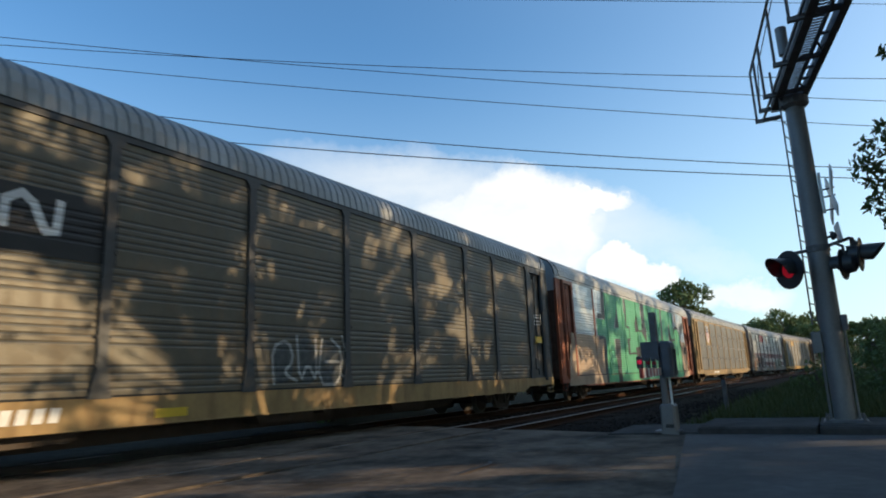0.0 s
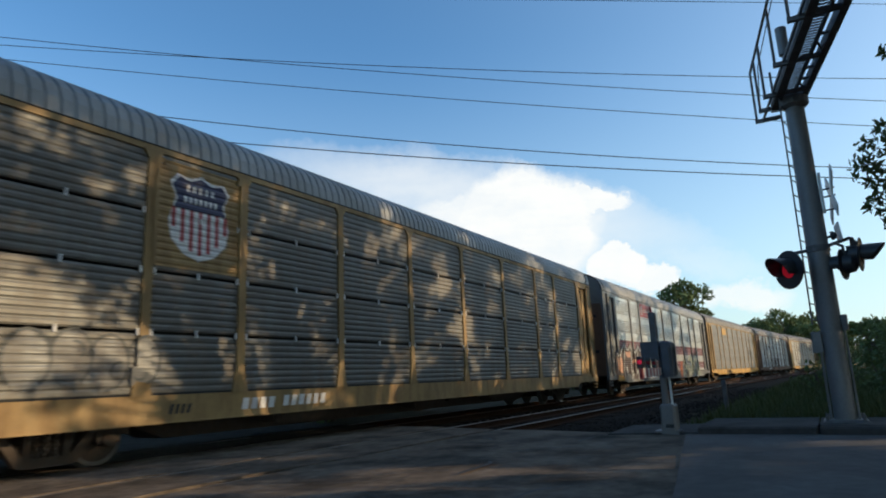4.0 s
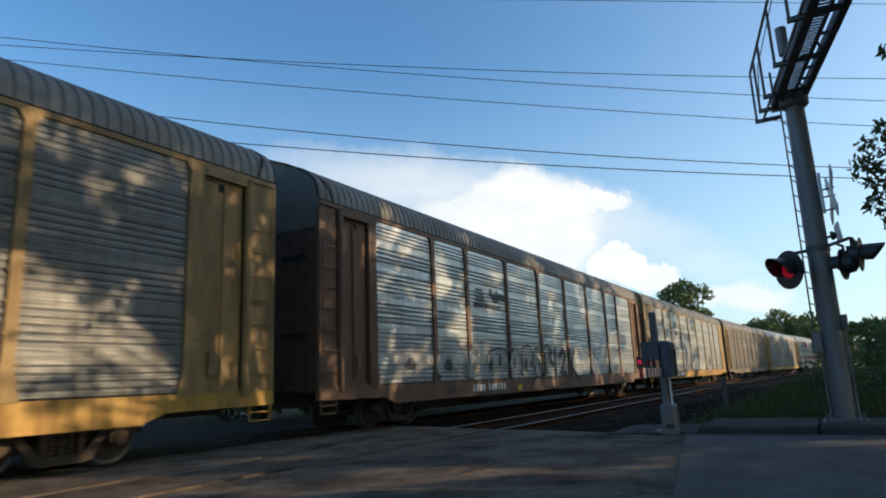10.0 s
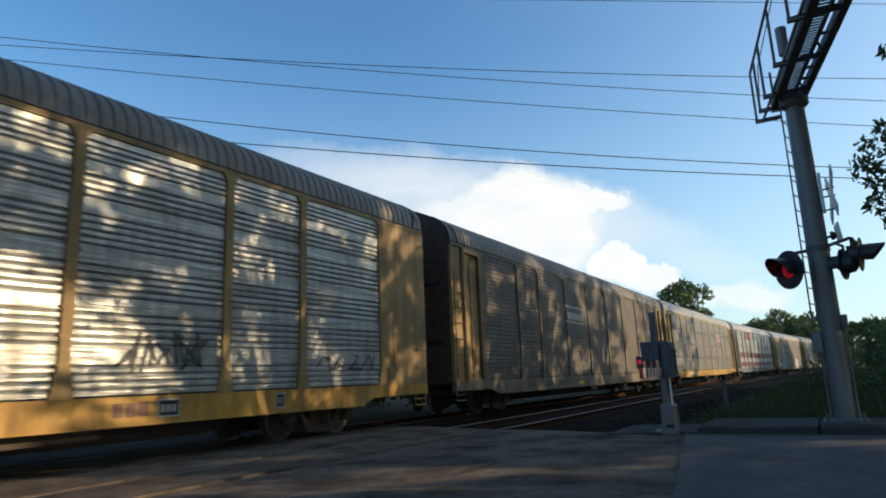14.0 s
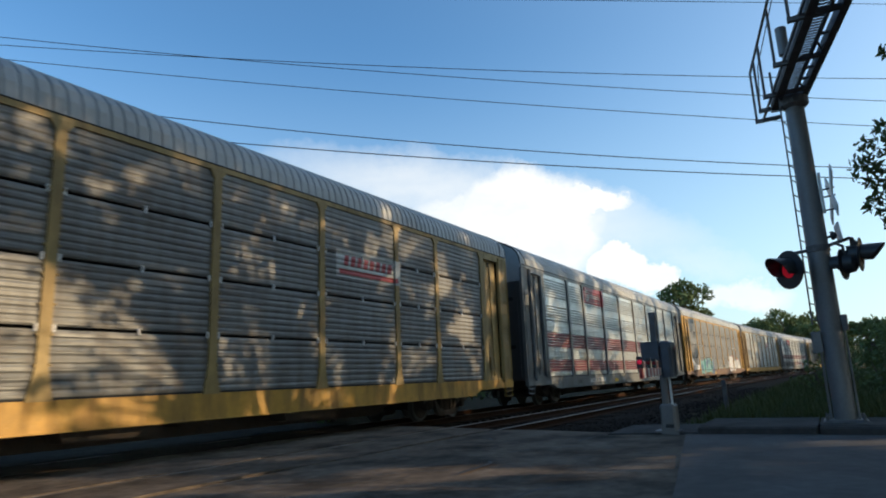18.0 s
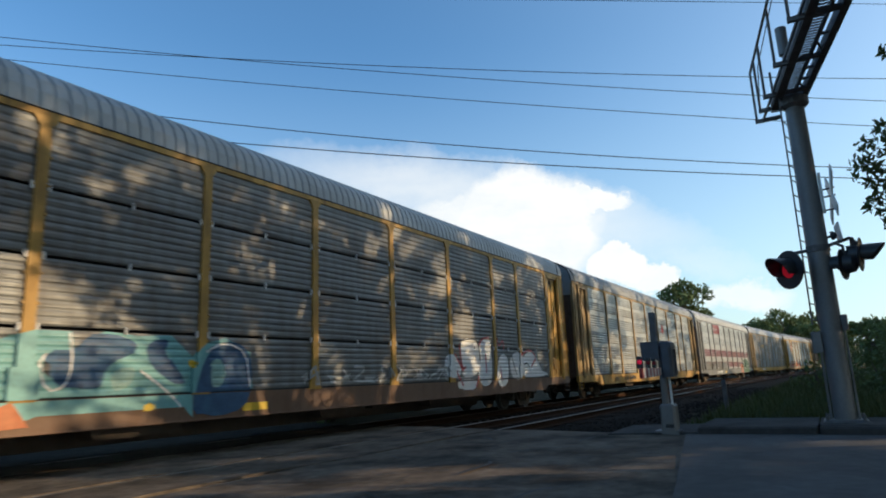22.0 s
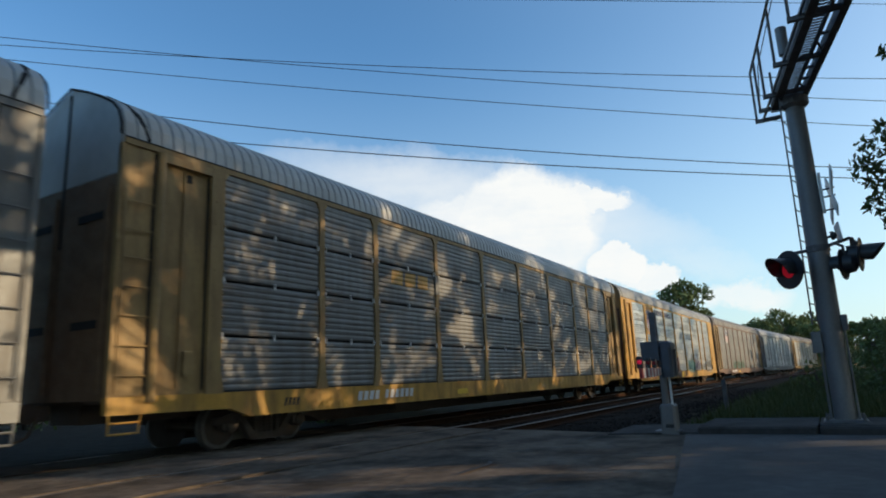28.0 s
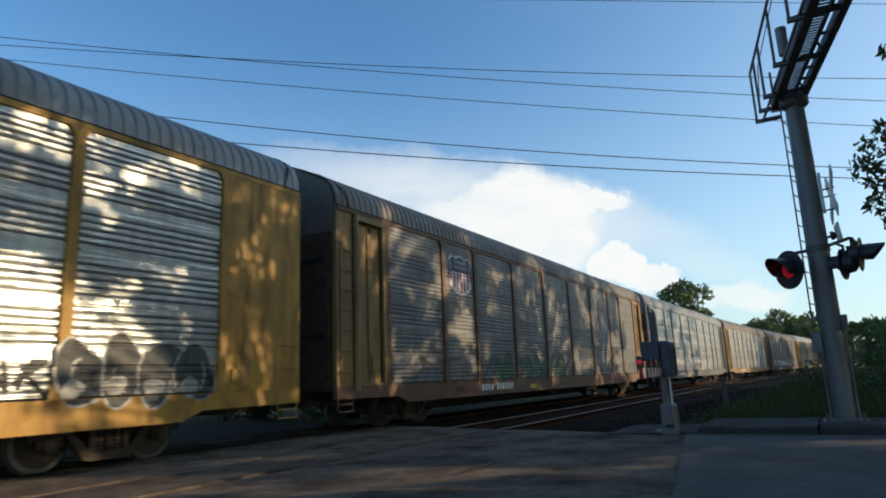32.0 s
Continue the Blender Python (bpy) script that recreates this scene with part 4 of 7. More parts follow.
# ---- paint that follows the relief of a side ----
def paint_mesh(name, polys, prof, m, lift=0.006):
    """polys: outlines of (distance from the leading end, height), each filled on its own, laid over ribs, posts and sill."""
    zs = [p[0] for p in prof]
    rows = [(0.64, 0.022, 0.022, 0.84), (0.84, 0.022, 0.022, 1.04)]
    rows += [(a[0], a[1], b[1], b[0]) for a, b in zip(prof, prof[1:]) if b[0] - a[0] > 0.002]
    g = Geo()
    for order, poly in enumerate(polys):
        n, up = len(poly), lift + 0.0005 * order
        lo, hi = min(p[1] for p in poly), max(p[1] for p in poly)
        for za, oa, ob, zb in rows:
            steps = max(1, int((zb - za) / 0.06))
            for s in range(steps):
                z0, z1 = za + (zb - za) * s / steps, za + (zb - za) * (s + 1) / steps
                if z1 <= lo or z0 >= hi:
                    continue
                q0, q1 = oa + (ob - oa) * s / steps, oa + (ob - oa) * (s + 1) / steps
                zm = (max(z0, lo) + min(z1, hi)) / 2
                hw = 0.088 if prof is FLAT else 0.2 if zm < 1.5 or zm > 4.9 else 0.118
                top = 0.018 if prof is FLAT else 0.058
                xs = []
                for i in range(n):
                    (xa, ya), (xb, yb) = poly[i], poly[(i + 1) % n]
                    if (ya > zm) != (yb > zm):
                        at = lambda z: xa + (xb - xa) * min(1, max(0, (z - ya) / (yb - ya)))
                        xs.append((at(zm), at(z0), at(z1)))
                xs.sort()
                for (m0, a0, a1), (m1, b0, b1) in zip(xs[0::2], xs[1::2]):
                    c0, c1 = max(z0, lo), min(z1, hi)
                    segs, x = [], m0
                    if z0 > 1.045:
                        for p in POSTS:
                            for e in (p - hw, p + hw):
                                if m0 < e < m1:
                                    segs.append((x, e))
                                    x = e
                                    h = BODY / 2
                                    qa, qb = (0.026, 0.026) if not END < e < BODY - END else (q0, q1)
                                    g.quad((e - h, -1.6 - qa, c0), (e - h, -1.6 - top - up, c0), (e - h, -1.6 - top - up, c1), (e - h, -1.6 - qb, c1))
                    segs.append((x, m1))
                    for sa, sb in segs:
                        mid = (sa + sb) / 2
                        if z0 > 1.045 and not END < mid < BODY - END and min(abs(mid - p) for p in POSTS) > hw:
                            o0 = o1 = 0.026
                        elif z0 > 1.045 and min(abs(mid - p) for p in POSTS) <= hw:
                            o0 = o1 = top
                        else:
                            o0, o1 = q0, q1
                        l0, l1 = (a0, a1) if sa == m0 else (sa, sa)
                        r0, r1 = (b0, b1) if sb == m1 else (sb, sb)
                        h = BODY / 2
                        g.quad((l0 - h, -1.6 - o0 - up, c0), (r0 - h, -1.6 - o0 - up, c0), (r1 - h, -1.6 - o1 - up, c1), (l1 - h, -1.6 - o1 - up, c1))
    return g.mesh(name, m) if g.f else None


def stroke(pts, w):
    """Outlines of a brush line through pts."""
    out = []
    for (xa, za), (xb, zb) in zip(pts, pts[1:]):
        d = Vector((xb - xa, zb - za))
        d.normalize()
        n = Vector((-d.y, d.x)) * w / 2
        e = d * w * 0.3
        out.append([(xa - e.x + n.x, za - e.y + n.y), (xb + e.x + n.x, zb + e.y + n.y), (xb + e.x - n.x, zb + e.y - n.y), (xa - e.x - n.x, za - e.y - n.y)])
    return out


def oval(x, z, rx, rz, n=18, wob=0.0, seed=0):
    r = random.Random(seed)
    return [(x + rx * (1 + r.uniform(-wob, wob)) * math.cos(2 * math.pi * i / n), z + rz * (1 + r.uniform(-wob, wob)) * math.sin(2 * math.pi * i / n)) for i in range(n)]


def rounded(poly, times=2):
    """An outline with its corners cut round."""
    for _ in range(times):
        poly = [q for a, b in zip(poly, poly[1:] + poly[:1]) for q in ((0.75 * a[0] + 0.25 * b[0], 0.75 * a[1] + 0.25 * b[1]), (0.25 * a[0] + 0.75 * b[0], 0.25 * a[1] + 0.75 * b[1]))]
    return poly


def eased(pts, times=2):
    """A brush line with its bends cut round."""
    for _ in range(times):
        pts = pts[:1] + [q for a, b in zip(pts, pts[1:]) for q in ((0.75 * a[0] + 0.25 * b[0], 0.75 * a[1] + 0.25 * b[1]), (0.25 * a[0] + 0.75 * b[0], 0.25 * a[1] + 0.75 * b[1]))] + pts[-1:]
    return pts


def arc(x, z, rx, rz, a0, a1, n=10):
    return [(x + rx * math.cos(radians(a0 + (a1 - a0) * i / n)), z + rz * math.sin(radians(a0 + (a1 - a0) * i / n))) for i in range(n + 1)]


def rect(x0, z0, x1, z1):
    return [(x0, z0), (x1, z0), (x1, z1), (x0, z1)]


def bars(x0, z, n, w=0.13, h=0.2, gap=0.06, lean=0.04):
    return [[(x0 + i * (w + gap), z), (x0 + i * (w + gap) + w, z), (x0 + i * (w + gap) + w + lean, z + h), (x0 + i * (w + gap) + lean, z + h)] for i in range(n)]


def build_car(label, frame_m, panel_m, roof_m, kind="bold", perf_shade="perf_shade", end_m=None, sill_m=None, stripes=(), flush=(False, False), gable_m=None, door_m=None, eave_m=None):
    """One enclosed car-carrying wagon, leading end at local -x; stands on the rail heads at z = 0."""
    car = thing("autorack_car", label, "train car", group="cars of the freight train")
    KIND[car.name] = kind
    fm, pm, em, sm = M[frame_m], M[panel_m], M[end_m or frame_m], M[sill_m or frame_m]
    prof = PROFILE[kind]
    half = BODY / 2
    part("underframe", belly_mesh(), car)
    part("inner_lining", core_mesh(), car)
    part("roof", roof_mesh(M[roof_m]), car)
    for s in (-1, 1):
        part("side_sill", sill_mesh(sm, s), car)
        flip = pose(0, 0, 0, 0, 0, 180 if s > 0 else 0)
        for p in POSTS:
            part("post", post_mesh(fm, kind == "flat"), car, at=flip @ pose(p - half, -1.6, 0))
        part("eave_rail", cached(("eave", (eave_m or fm.name)), lambda: Geo().box(-half + 0.03, -0.03, 5.062, half - 0.03, 0.06, 5.16, 0).mesh("eave_rail", M[eave_m] if eave_m else fm)), car, at=flip @ pose(0, -1.6, 0))
        part("panel_seam", cached("seam", lambda: Geo().box(-half + END, -0.022, 1.047, half - END, 0.02, 1.078).mesh("panel_seam", M["core"])), car, at=flip @ pose(0, -1.6, 0))
        part("gutter", cached("gutter", lambda: Geo().box(-half + 0.03, -0.034, 5.163, half - 0.03, 0.05, 5.185).mesh("gutter", M["core"])), car, at=flip @ pose(0, -1.6, 0))
        for i, w in enumerate(BAYS):
            x = POSTS[i] - half
            if kind == "fine":
                if s > 0:
                    part("side_panel", panel_mesh(w, prof, (pm,)), car, at=flip @ pose(x, -1.6, 0))
                    continue
                for lo, hi in ROWS[1:]:
                    for hx in (0.12, w / 2, w - 0.12):
                        part("hinge", cached("hinge", lambda: Geo().box(-0.02, -0.03, -0.05, 0.02, 0.0, 0.06, 0, 0.006).mesh("hinge", M["p_white"])), car, at=pose(x + hx, -1.612, lo - 0.03))
                for lo, hi in ROWS:
                    part("side_panel", panel_mesh(w, prof, (pm,), lo, hi), car, at=flip @ pose(x, -1.6, 0))
            else:
                mats = (pm, M[perf_shade], M["maroon"]) if stripes else (pm, M[perf_shade])
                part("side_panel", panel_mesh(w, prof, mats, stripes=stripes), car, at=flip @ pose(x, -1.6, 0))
    for e in (0, 1):
        turn = pose(0, 0, 0, 0, 0, 180 * e)
        for name, me in end_pieces(em, flush[e]):
            # on both sides of this end; a half turn serves one corner, a mirrored piece the other
            part(name, me, car, at=pose(-half, -1.6, 0) if e == 0 else pose(half, 1.6, 0, 0, 0, 180))
            part(name, mirrored(me), car, at=pose(half, -1.6, 0) if e == 1 else pose(-half, 1.6, 0, 0, 0, 180))
        for s in (0, 1):
            leaf = part("end_door", end_door_mesh(M[door_m or "end_rust"]), car, at=turn @ pose(-half, 0, 0) @ (pose(0, 0, 0) if s else pose(0, -1.52, 0)))
            for i, (name, bit) in enumerate(END_BITS):
                def shape(name=name, bit=bit):
                    g = Geo()
                    bit(g)
                    return g.mesh(name, M[door_m or "end_rust"] if name in ("kick_plate", "lock_rod") else M["core"])
                part(name, cached(("endbit", i, door_m), shape), leaf)
        part("gable", gable_mesh(M[gable_m or roof_m]), car, at=turn @ pose(-half, 0, 0))
        part("roof_joint", roof_gap_mesh() if e == 0 else mirrored(roof_gap_mesh()), car, "dark open joint at the roof end", at=pose(-half, 0, 0) if e == 0 else pose(half, 0, 0))
        if not flush[e]:
            part("ladder", ladder_mesh(fm) if e == 0 else mirrored(ladder_mesh(fm)), car, at=pose(-half, -1.6, 0) if e == 0 else pose(half, -1.6, 0))
        part("step", step_mesh(sm) if e == 0 else mirrored(step_mesh(sm)), car, at=pose(-half, 0, 0) if e == 0 else pose(half, 0, 0))
        part("coupler", coupler_mesh(), car, at=turn @ pose(half, 0, 0))
        b = part("bogie", bogie_mesh(), car, at=pose((-1 if e == 0 else 1) * (half - 3.63), 0, 0))
        for s in (-1, 1):
            part("side_frame", side_frame_mesh(s), b)
            for k in (-0.14, 0.0, 0.14):
                part("spring", spring_mesh(), b, at=pose(k, s * 1.08, 0))
            for w in (-0.89, 0.89):
                part("bearing_cap", bearing_mesh(), b, at=pose(w, s * 1.08, 0.42, 0, 0, 0 if s > 0 else 180))
        for w in (-0.89, 0.89):
            part("wheelset", wheelset_mesh(), b, at=pose(w, 0, 0.42))
    return car


def mirrored(me):
    def make():
        c = me.copy()
        c.name = me.name
        c.transform(Matrix.Diagonal((-1, 1, 1, 1)))
        c.flip_normals()
        return c
    return cached(("mirror", me.name), make)


def paint(car, name, polys, m, label="", prof="bold", lift=0.006):
    me = paint_mesh(name, polys, PROFILE[KIND[car.name]], M[m], lift)
    if me:
        part(name, me, car, label)


def each(car, name, polys, m, label="", prof="bold", lift=0.010):
    """Every outline a part of its own; graffiti shapes are rounded off."""
    soft = name.startswith("graffiti") and car is not CARS[0]
    for i, p in enumerate(polys):
        paint(car, name, [rounded(p) if soft else p], m, label, prof, lift + 0.0006 * i)


def lines(car, name, strokes, w, m, label="", prof="bold", lift=0.014):
    """Every brush line a part of its own."""
    for i, p in enumerate(strokes):
        paint(car, name, stroke(eased(p, 1) if len(p) > 2 and car is not CARS[0] else p, w), m, label, prof, lift + 0.0006 * i)


def lobed(x, z, rx, rz, seed, grow=0.0, n=28):
    """A rounded, uneven letter outline with lobes."""
    r = random.Random(seed)
    a, b, p, q = r.uniform(0.08, 0.16), r.uniform(0.05, 0.11), r.uniform(0, 6.3), r.uniform(0, 6.3)
    out = []
    for i in range(n):
        t = 2 * math.pi * i / n
        f = 1 + a * math.sin(2 * t + p) + b * math.sin(3 * t + q)
        out.append((x + (rx * f + grow) * math.cos(t), z + (rz * f + grow) * math.sin(t)))
    return out


def blobs(car, spec, edge, prof="bold", lift=0.007, rim=0.05):
    """Rounded overlapping letters (x, z, half width, half height, paint), each over its own dark rim and with inner lines."""
    for i, (x, z, rx, rz, m) in enumerate(spec):
        up = lift + 0.0015 * i
        me = paint_mesh("graffiti_letter", [lobed(x, z, rx, rz, i)], PROFILE[KIND[car.name]], M[m], up + 0.0008)
        letter = part("graffiti_letter", me, car)
        part("outline", paint_mesh("outline", [lobed(x, z, rx, rz, i, rim)], PROFILE[KIND[car.name]], M[edge], up), letter)
        a = 100 + 67 * (i % 5)
        part("inner_line", paint_mesh("inner_line", stroke(arc(x + 0.1 * rx, z - 0.1 * rz, rx * 0.5, rz * 0.55, a, a + 110, 7), 0.035), PROFILE[KIND[car.name]], M[edge], up + 0.0012), letter)
        part("sprayed_shade", paint_mesh("sprayed_shade", [lobed(x - 0.25 * rx, z - 0.45 * rz, rx * 0.5, rz * 0.3, i + 40)], PROFILE[KIND[car.name]], M["p_brick" if m in ("p_orange", "p_peach") else "p_deepteal" if m in ("p_teal", "p_mint") else edge], up + 0.0010), letter)


MAROON = ((2.18, 2.84), (1.24, 1.78))
CARS = {}


def build_train():
    C = CARS
    C[-1] = build_car("dark grey slatted autorack with a yellow side sill", "charcoal", "galv_warm", "roof", "soft", "perf_shade_dull", "charcoal", "tan")
    C[0] = build_car("oxide red autorack covered in green block graffiti", "red", "galv", "roof_white", "flat", "perf_shade", eave_m="roof_white")
    C[1] = build_car("faded yellow autorack with grey four-tier panels", "tan", "galv_dark", "roof", "fine")
    C[2] = build_car("silver autorack with maroon stripes and chrome graffiti", "grey", "galv", "roof", "wide", "perf_shade", stripes=MAROON, gable_m="roof_tan", door_m="brown")
    C[3] = build_car("faded yellow autorack with dull silver side panels", "tan", "galv_dull", "roof_tan", "soft", "perf_shade_dull", sill_m="yellow")
    C[4] = build_car("brown-framed autorack with silver panels and dark graffiti", "brown", "galv", "roof_tan", "bold", "perf_shade")
    C[5] = build_car("yellow autorack with silver panels and flush ends", "tan", "galv_worn", "roof_tan", "bold", "perf_shade", sill_m="yellow", flush=(True, True), gable_m="tan")
    C[6] = build_car("dusty brown autorack streaked with grime", "dusty_frame", "dusty", "roof_tan", "dusty", "perf_shade_dull", end_m="tan", sill_m="dusty_frame", door_m="end_rust", gable_m="end_rust")
    C[7] = build_car("yellow autorack with grey four-tier panels", "mustard", "galv_dull", "roof_white", "fine", door_m="end_ochre", sill_m="yellow")
    C[8] = build_car("clean silver autorack with maroon stripes", "grey", "galv", "roof_white", "wide", "perf_shade", stripes=MAROON, door_m="charcoal")
    C[9] = build_car("yellow autorack with grey tiers and blue and white graffiti", "yellow", "galv_dull", "roof_white", "fine", door_m="end_ochre", sill_m="brown")
    C[10] = build_car("rust-stained autorack with silver slatted panels", "tan", "galv_worn", "roof", "bold", "perf_shade", sill_m="yellow")
    C[11] = build_car("silver autorack with maroon stripes and green graffiti", "grey", "galv", "roof_white", "wide", "perf_shade", stripes=MAROON, door_m="charcoal")
    C[12] = build_car("dirty yellow autorack with grey four-tier panels", "tan", "galv_dull", "roof_white", "fine", door_m="end_ochre", sill_m="yellow")
    C[13] = build_car("yellow autorack with bright silver panels and bubble graffiti", "yellow", "galv", "roof", "bold", "perf_shade", flush=(False, True), gable_m="tan")
    C[14] = build_car("brown autorack with weathered panels and green graffiti", "brown", "galv_dull", "roof_tan", "soft", "perf_shade_dull", end_m="tan")
    spare = [("faded yellow autorack far along the train", "tan", "galv", "roof_tan", "bold", "perf_shade"), ("silver autorack far along the train", "grey", "galv", "roof", "bold", "perf_shade"),
             ("yellow autorack far along the train", "yellow", "galv_dull", "roof_white", "fine", "perf_shade_dull"), ("brown autorack far along the train", "brown", "galv_dull", "roof_tan", "bold", "perf_shade_dull")]
    for k in range(15, 23):
        C[k] = build_car(*spare[(k * 3) % 4])


def shield(x0, z0, x1, z1):
    w, h = x1 - x0, z1 - z0
    return [(x0 + w * a, z0 + h * b) for a, b in ((0.5, 0.0), (0.75, 0.06), (0.95, 0.22), (1.0, 0.42), (0.9, 0.7), (1.0, 0.86), (0.88, 0.97), (0.7, 0.93), (0.5, 1.0), (0.3, 0.93), (0.12, 0.97), (0.0, 0.86), (0.1, 0.7), (0.0, 0.42), (0.05, 0.22), (0.25, 0.06))]


def emblem(car, x0, z0, x1, z1, prof="bold", lift=0.01):
    paint(car, "emblem_edge", [shield(x0 - 0.05, z0 - 0.05, x1 + 0.05, z1 + 0.05)], "p_white", "white shield outline", prof, lift)
    paint(car, "emblem_top", [[p for p in shield(x0, z0, x1, z1) if p[1] > z0 + 0.6 * (z1 - z0)] + [(x0 + 0.03 * (x1 - x0), z0 + 0.58 * (z1 - z0)), (x1 - 0.03 * (x1 - x0), z0 + 0.58 * (z1 - z0))]], "p_navy", "dark blue shield field", prof, lift + 0.005)
    n, w = 13, x1 - x0
    low = [rect(x0 + w * (i + 0.12) / n, z0 + (z1 - z0) * (0.04 + 0.30 * (abs(i - 6) / 6) ** 2), x0 + w * (i + 0.95) / n, z0 + (z1 - z0) * 0.58) for i in range(n) if i % 2 == 0]
    each(car, "emblem_stripe", low, "p_red", "red shield stripes", prof, lift + 0.005)
    each(car, "emblem_bar", [rect(x0 + w * (0.24 + 0.11 * i), z0 + 0.80 * (z1 - z0), x0 + w * (0.29 + 0.11 * i), z0 + 0.88 * (z1 - z0)) for i in range(5)] + [rect(x0 + w * (0.20 + 0.09 * i), z0 + 0.66 * (z1 - z0), x0 + w * (0.25 + 0.09 * i), z0 + 0.74 * (z1 - z0)) for i in range(7)], "p_white", "", prof, lift + 0.010)


def words(car, text, x, z, size, m):
    """Lettering cut from the built-in font, laid on the side."""
    cu = bpy.data.curves.new("lettering", "FONT")
    cu.body, cu.size, cu.extrude, cu.offset = text, size, 0.002, 0.018
    tmp = bpy.data.objects.new("lettering", cu)
    scene.collection.objects.link(tmp)
    dg = bpy.context.evaluated_depsgraph_get()
    me = bpy.data.meshes.new_from_object(tmp.evaluated_get(dg))
    bpy.data.objects.remove(tmp)
    me.materials.clear()
    me.materials.append(M[m])
    part("lettering", me, car, "", at=pose(x - BODY / 2, -1.612, z, 90, 0, 0))


def bubbles(car, x0, x1, z, r, m, edge, seed, prof, step=0.85):
    """A row of rounded graffiti letters, each with its outline."""
    rnd = random.Random(seed)
    x = x0
    while x < x1:
        rr = r * rnd.uniform(0.8, 1.1)
        zz = z + rnd.uniform(-0.1, 0.1)
        me = paint_mesh("graffiti_letter", [oval(x, zz, rr * 0.75, rr, 16, 0.08, seed + int(x * 7)), oval(x + 0.2, zz - 0.45 * rr, rr * 0.7, rr * 0.55, 14, 0.08, seed + int(x * 5))], PROFILE[KIND[car.name]], M[m], 0.007)
        letter = part("graffiti_letter", me, car)
        a = rnd.uniform(-90, -40)
        b = rnd.uniform(0, 360)
        part("outline", paint_mesh("outline", stroke(arc(x, zz, rr * 0.78, rr * 1.02, a, a + rnd.uniform(220, 300), 12), 0.042), PROFILE[KIND[car.name]], M[edge], 0.012), letter)
        part("inner_line", paint_mesh("inner_line", stroke(arc(x + rnd.uniform(-0.1, 0.2), zz - rnd.uniform(-0.2, 0.25), rr * 0.35, rr * 0.35, b, b + 130, 6), 0.035), PROFILE[KIND[car.name]], M[edge], 0.013), letter)
        x += step * rr / r


def scrawl(car, x0, x1, z0, z1, m, seed, prof, w=0.07, step=0.5):
    """A row of quick angular tags."""
    rnd = random.Random(seed)
    x = x0
    while x < x1:
        pts = [(x, rnd.uniform(z0, z0 + 0.3 * (z1 - z0)))]
        for i in range(rnd.randint(3, 6)):
            pts.append((x + rnd.uniform(-0.1, step), rnd.uniform(z0, z1)))
        me = paint_mesh("graffiti_tag", stroke(pts, w), PROFILE[KIND[car.name]], M[m], 0.010)
        part("graffiti_tag", me, car)
        x += step


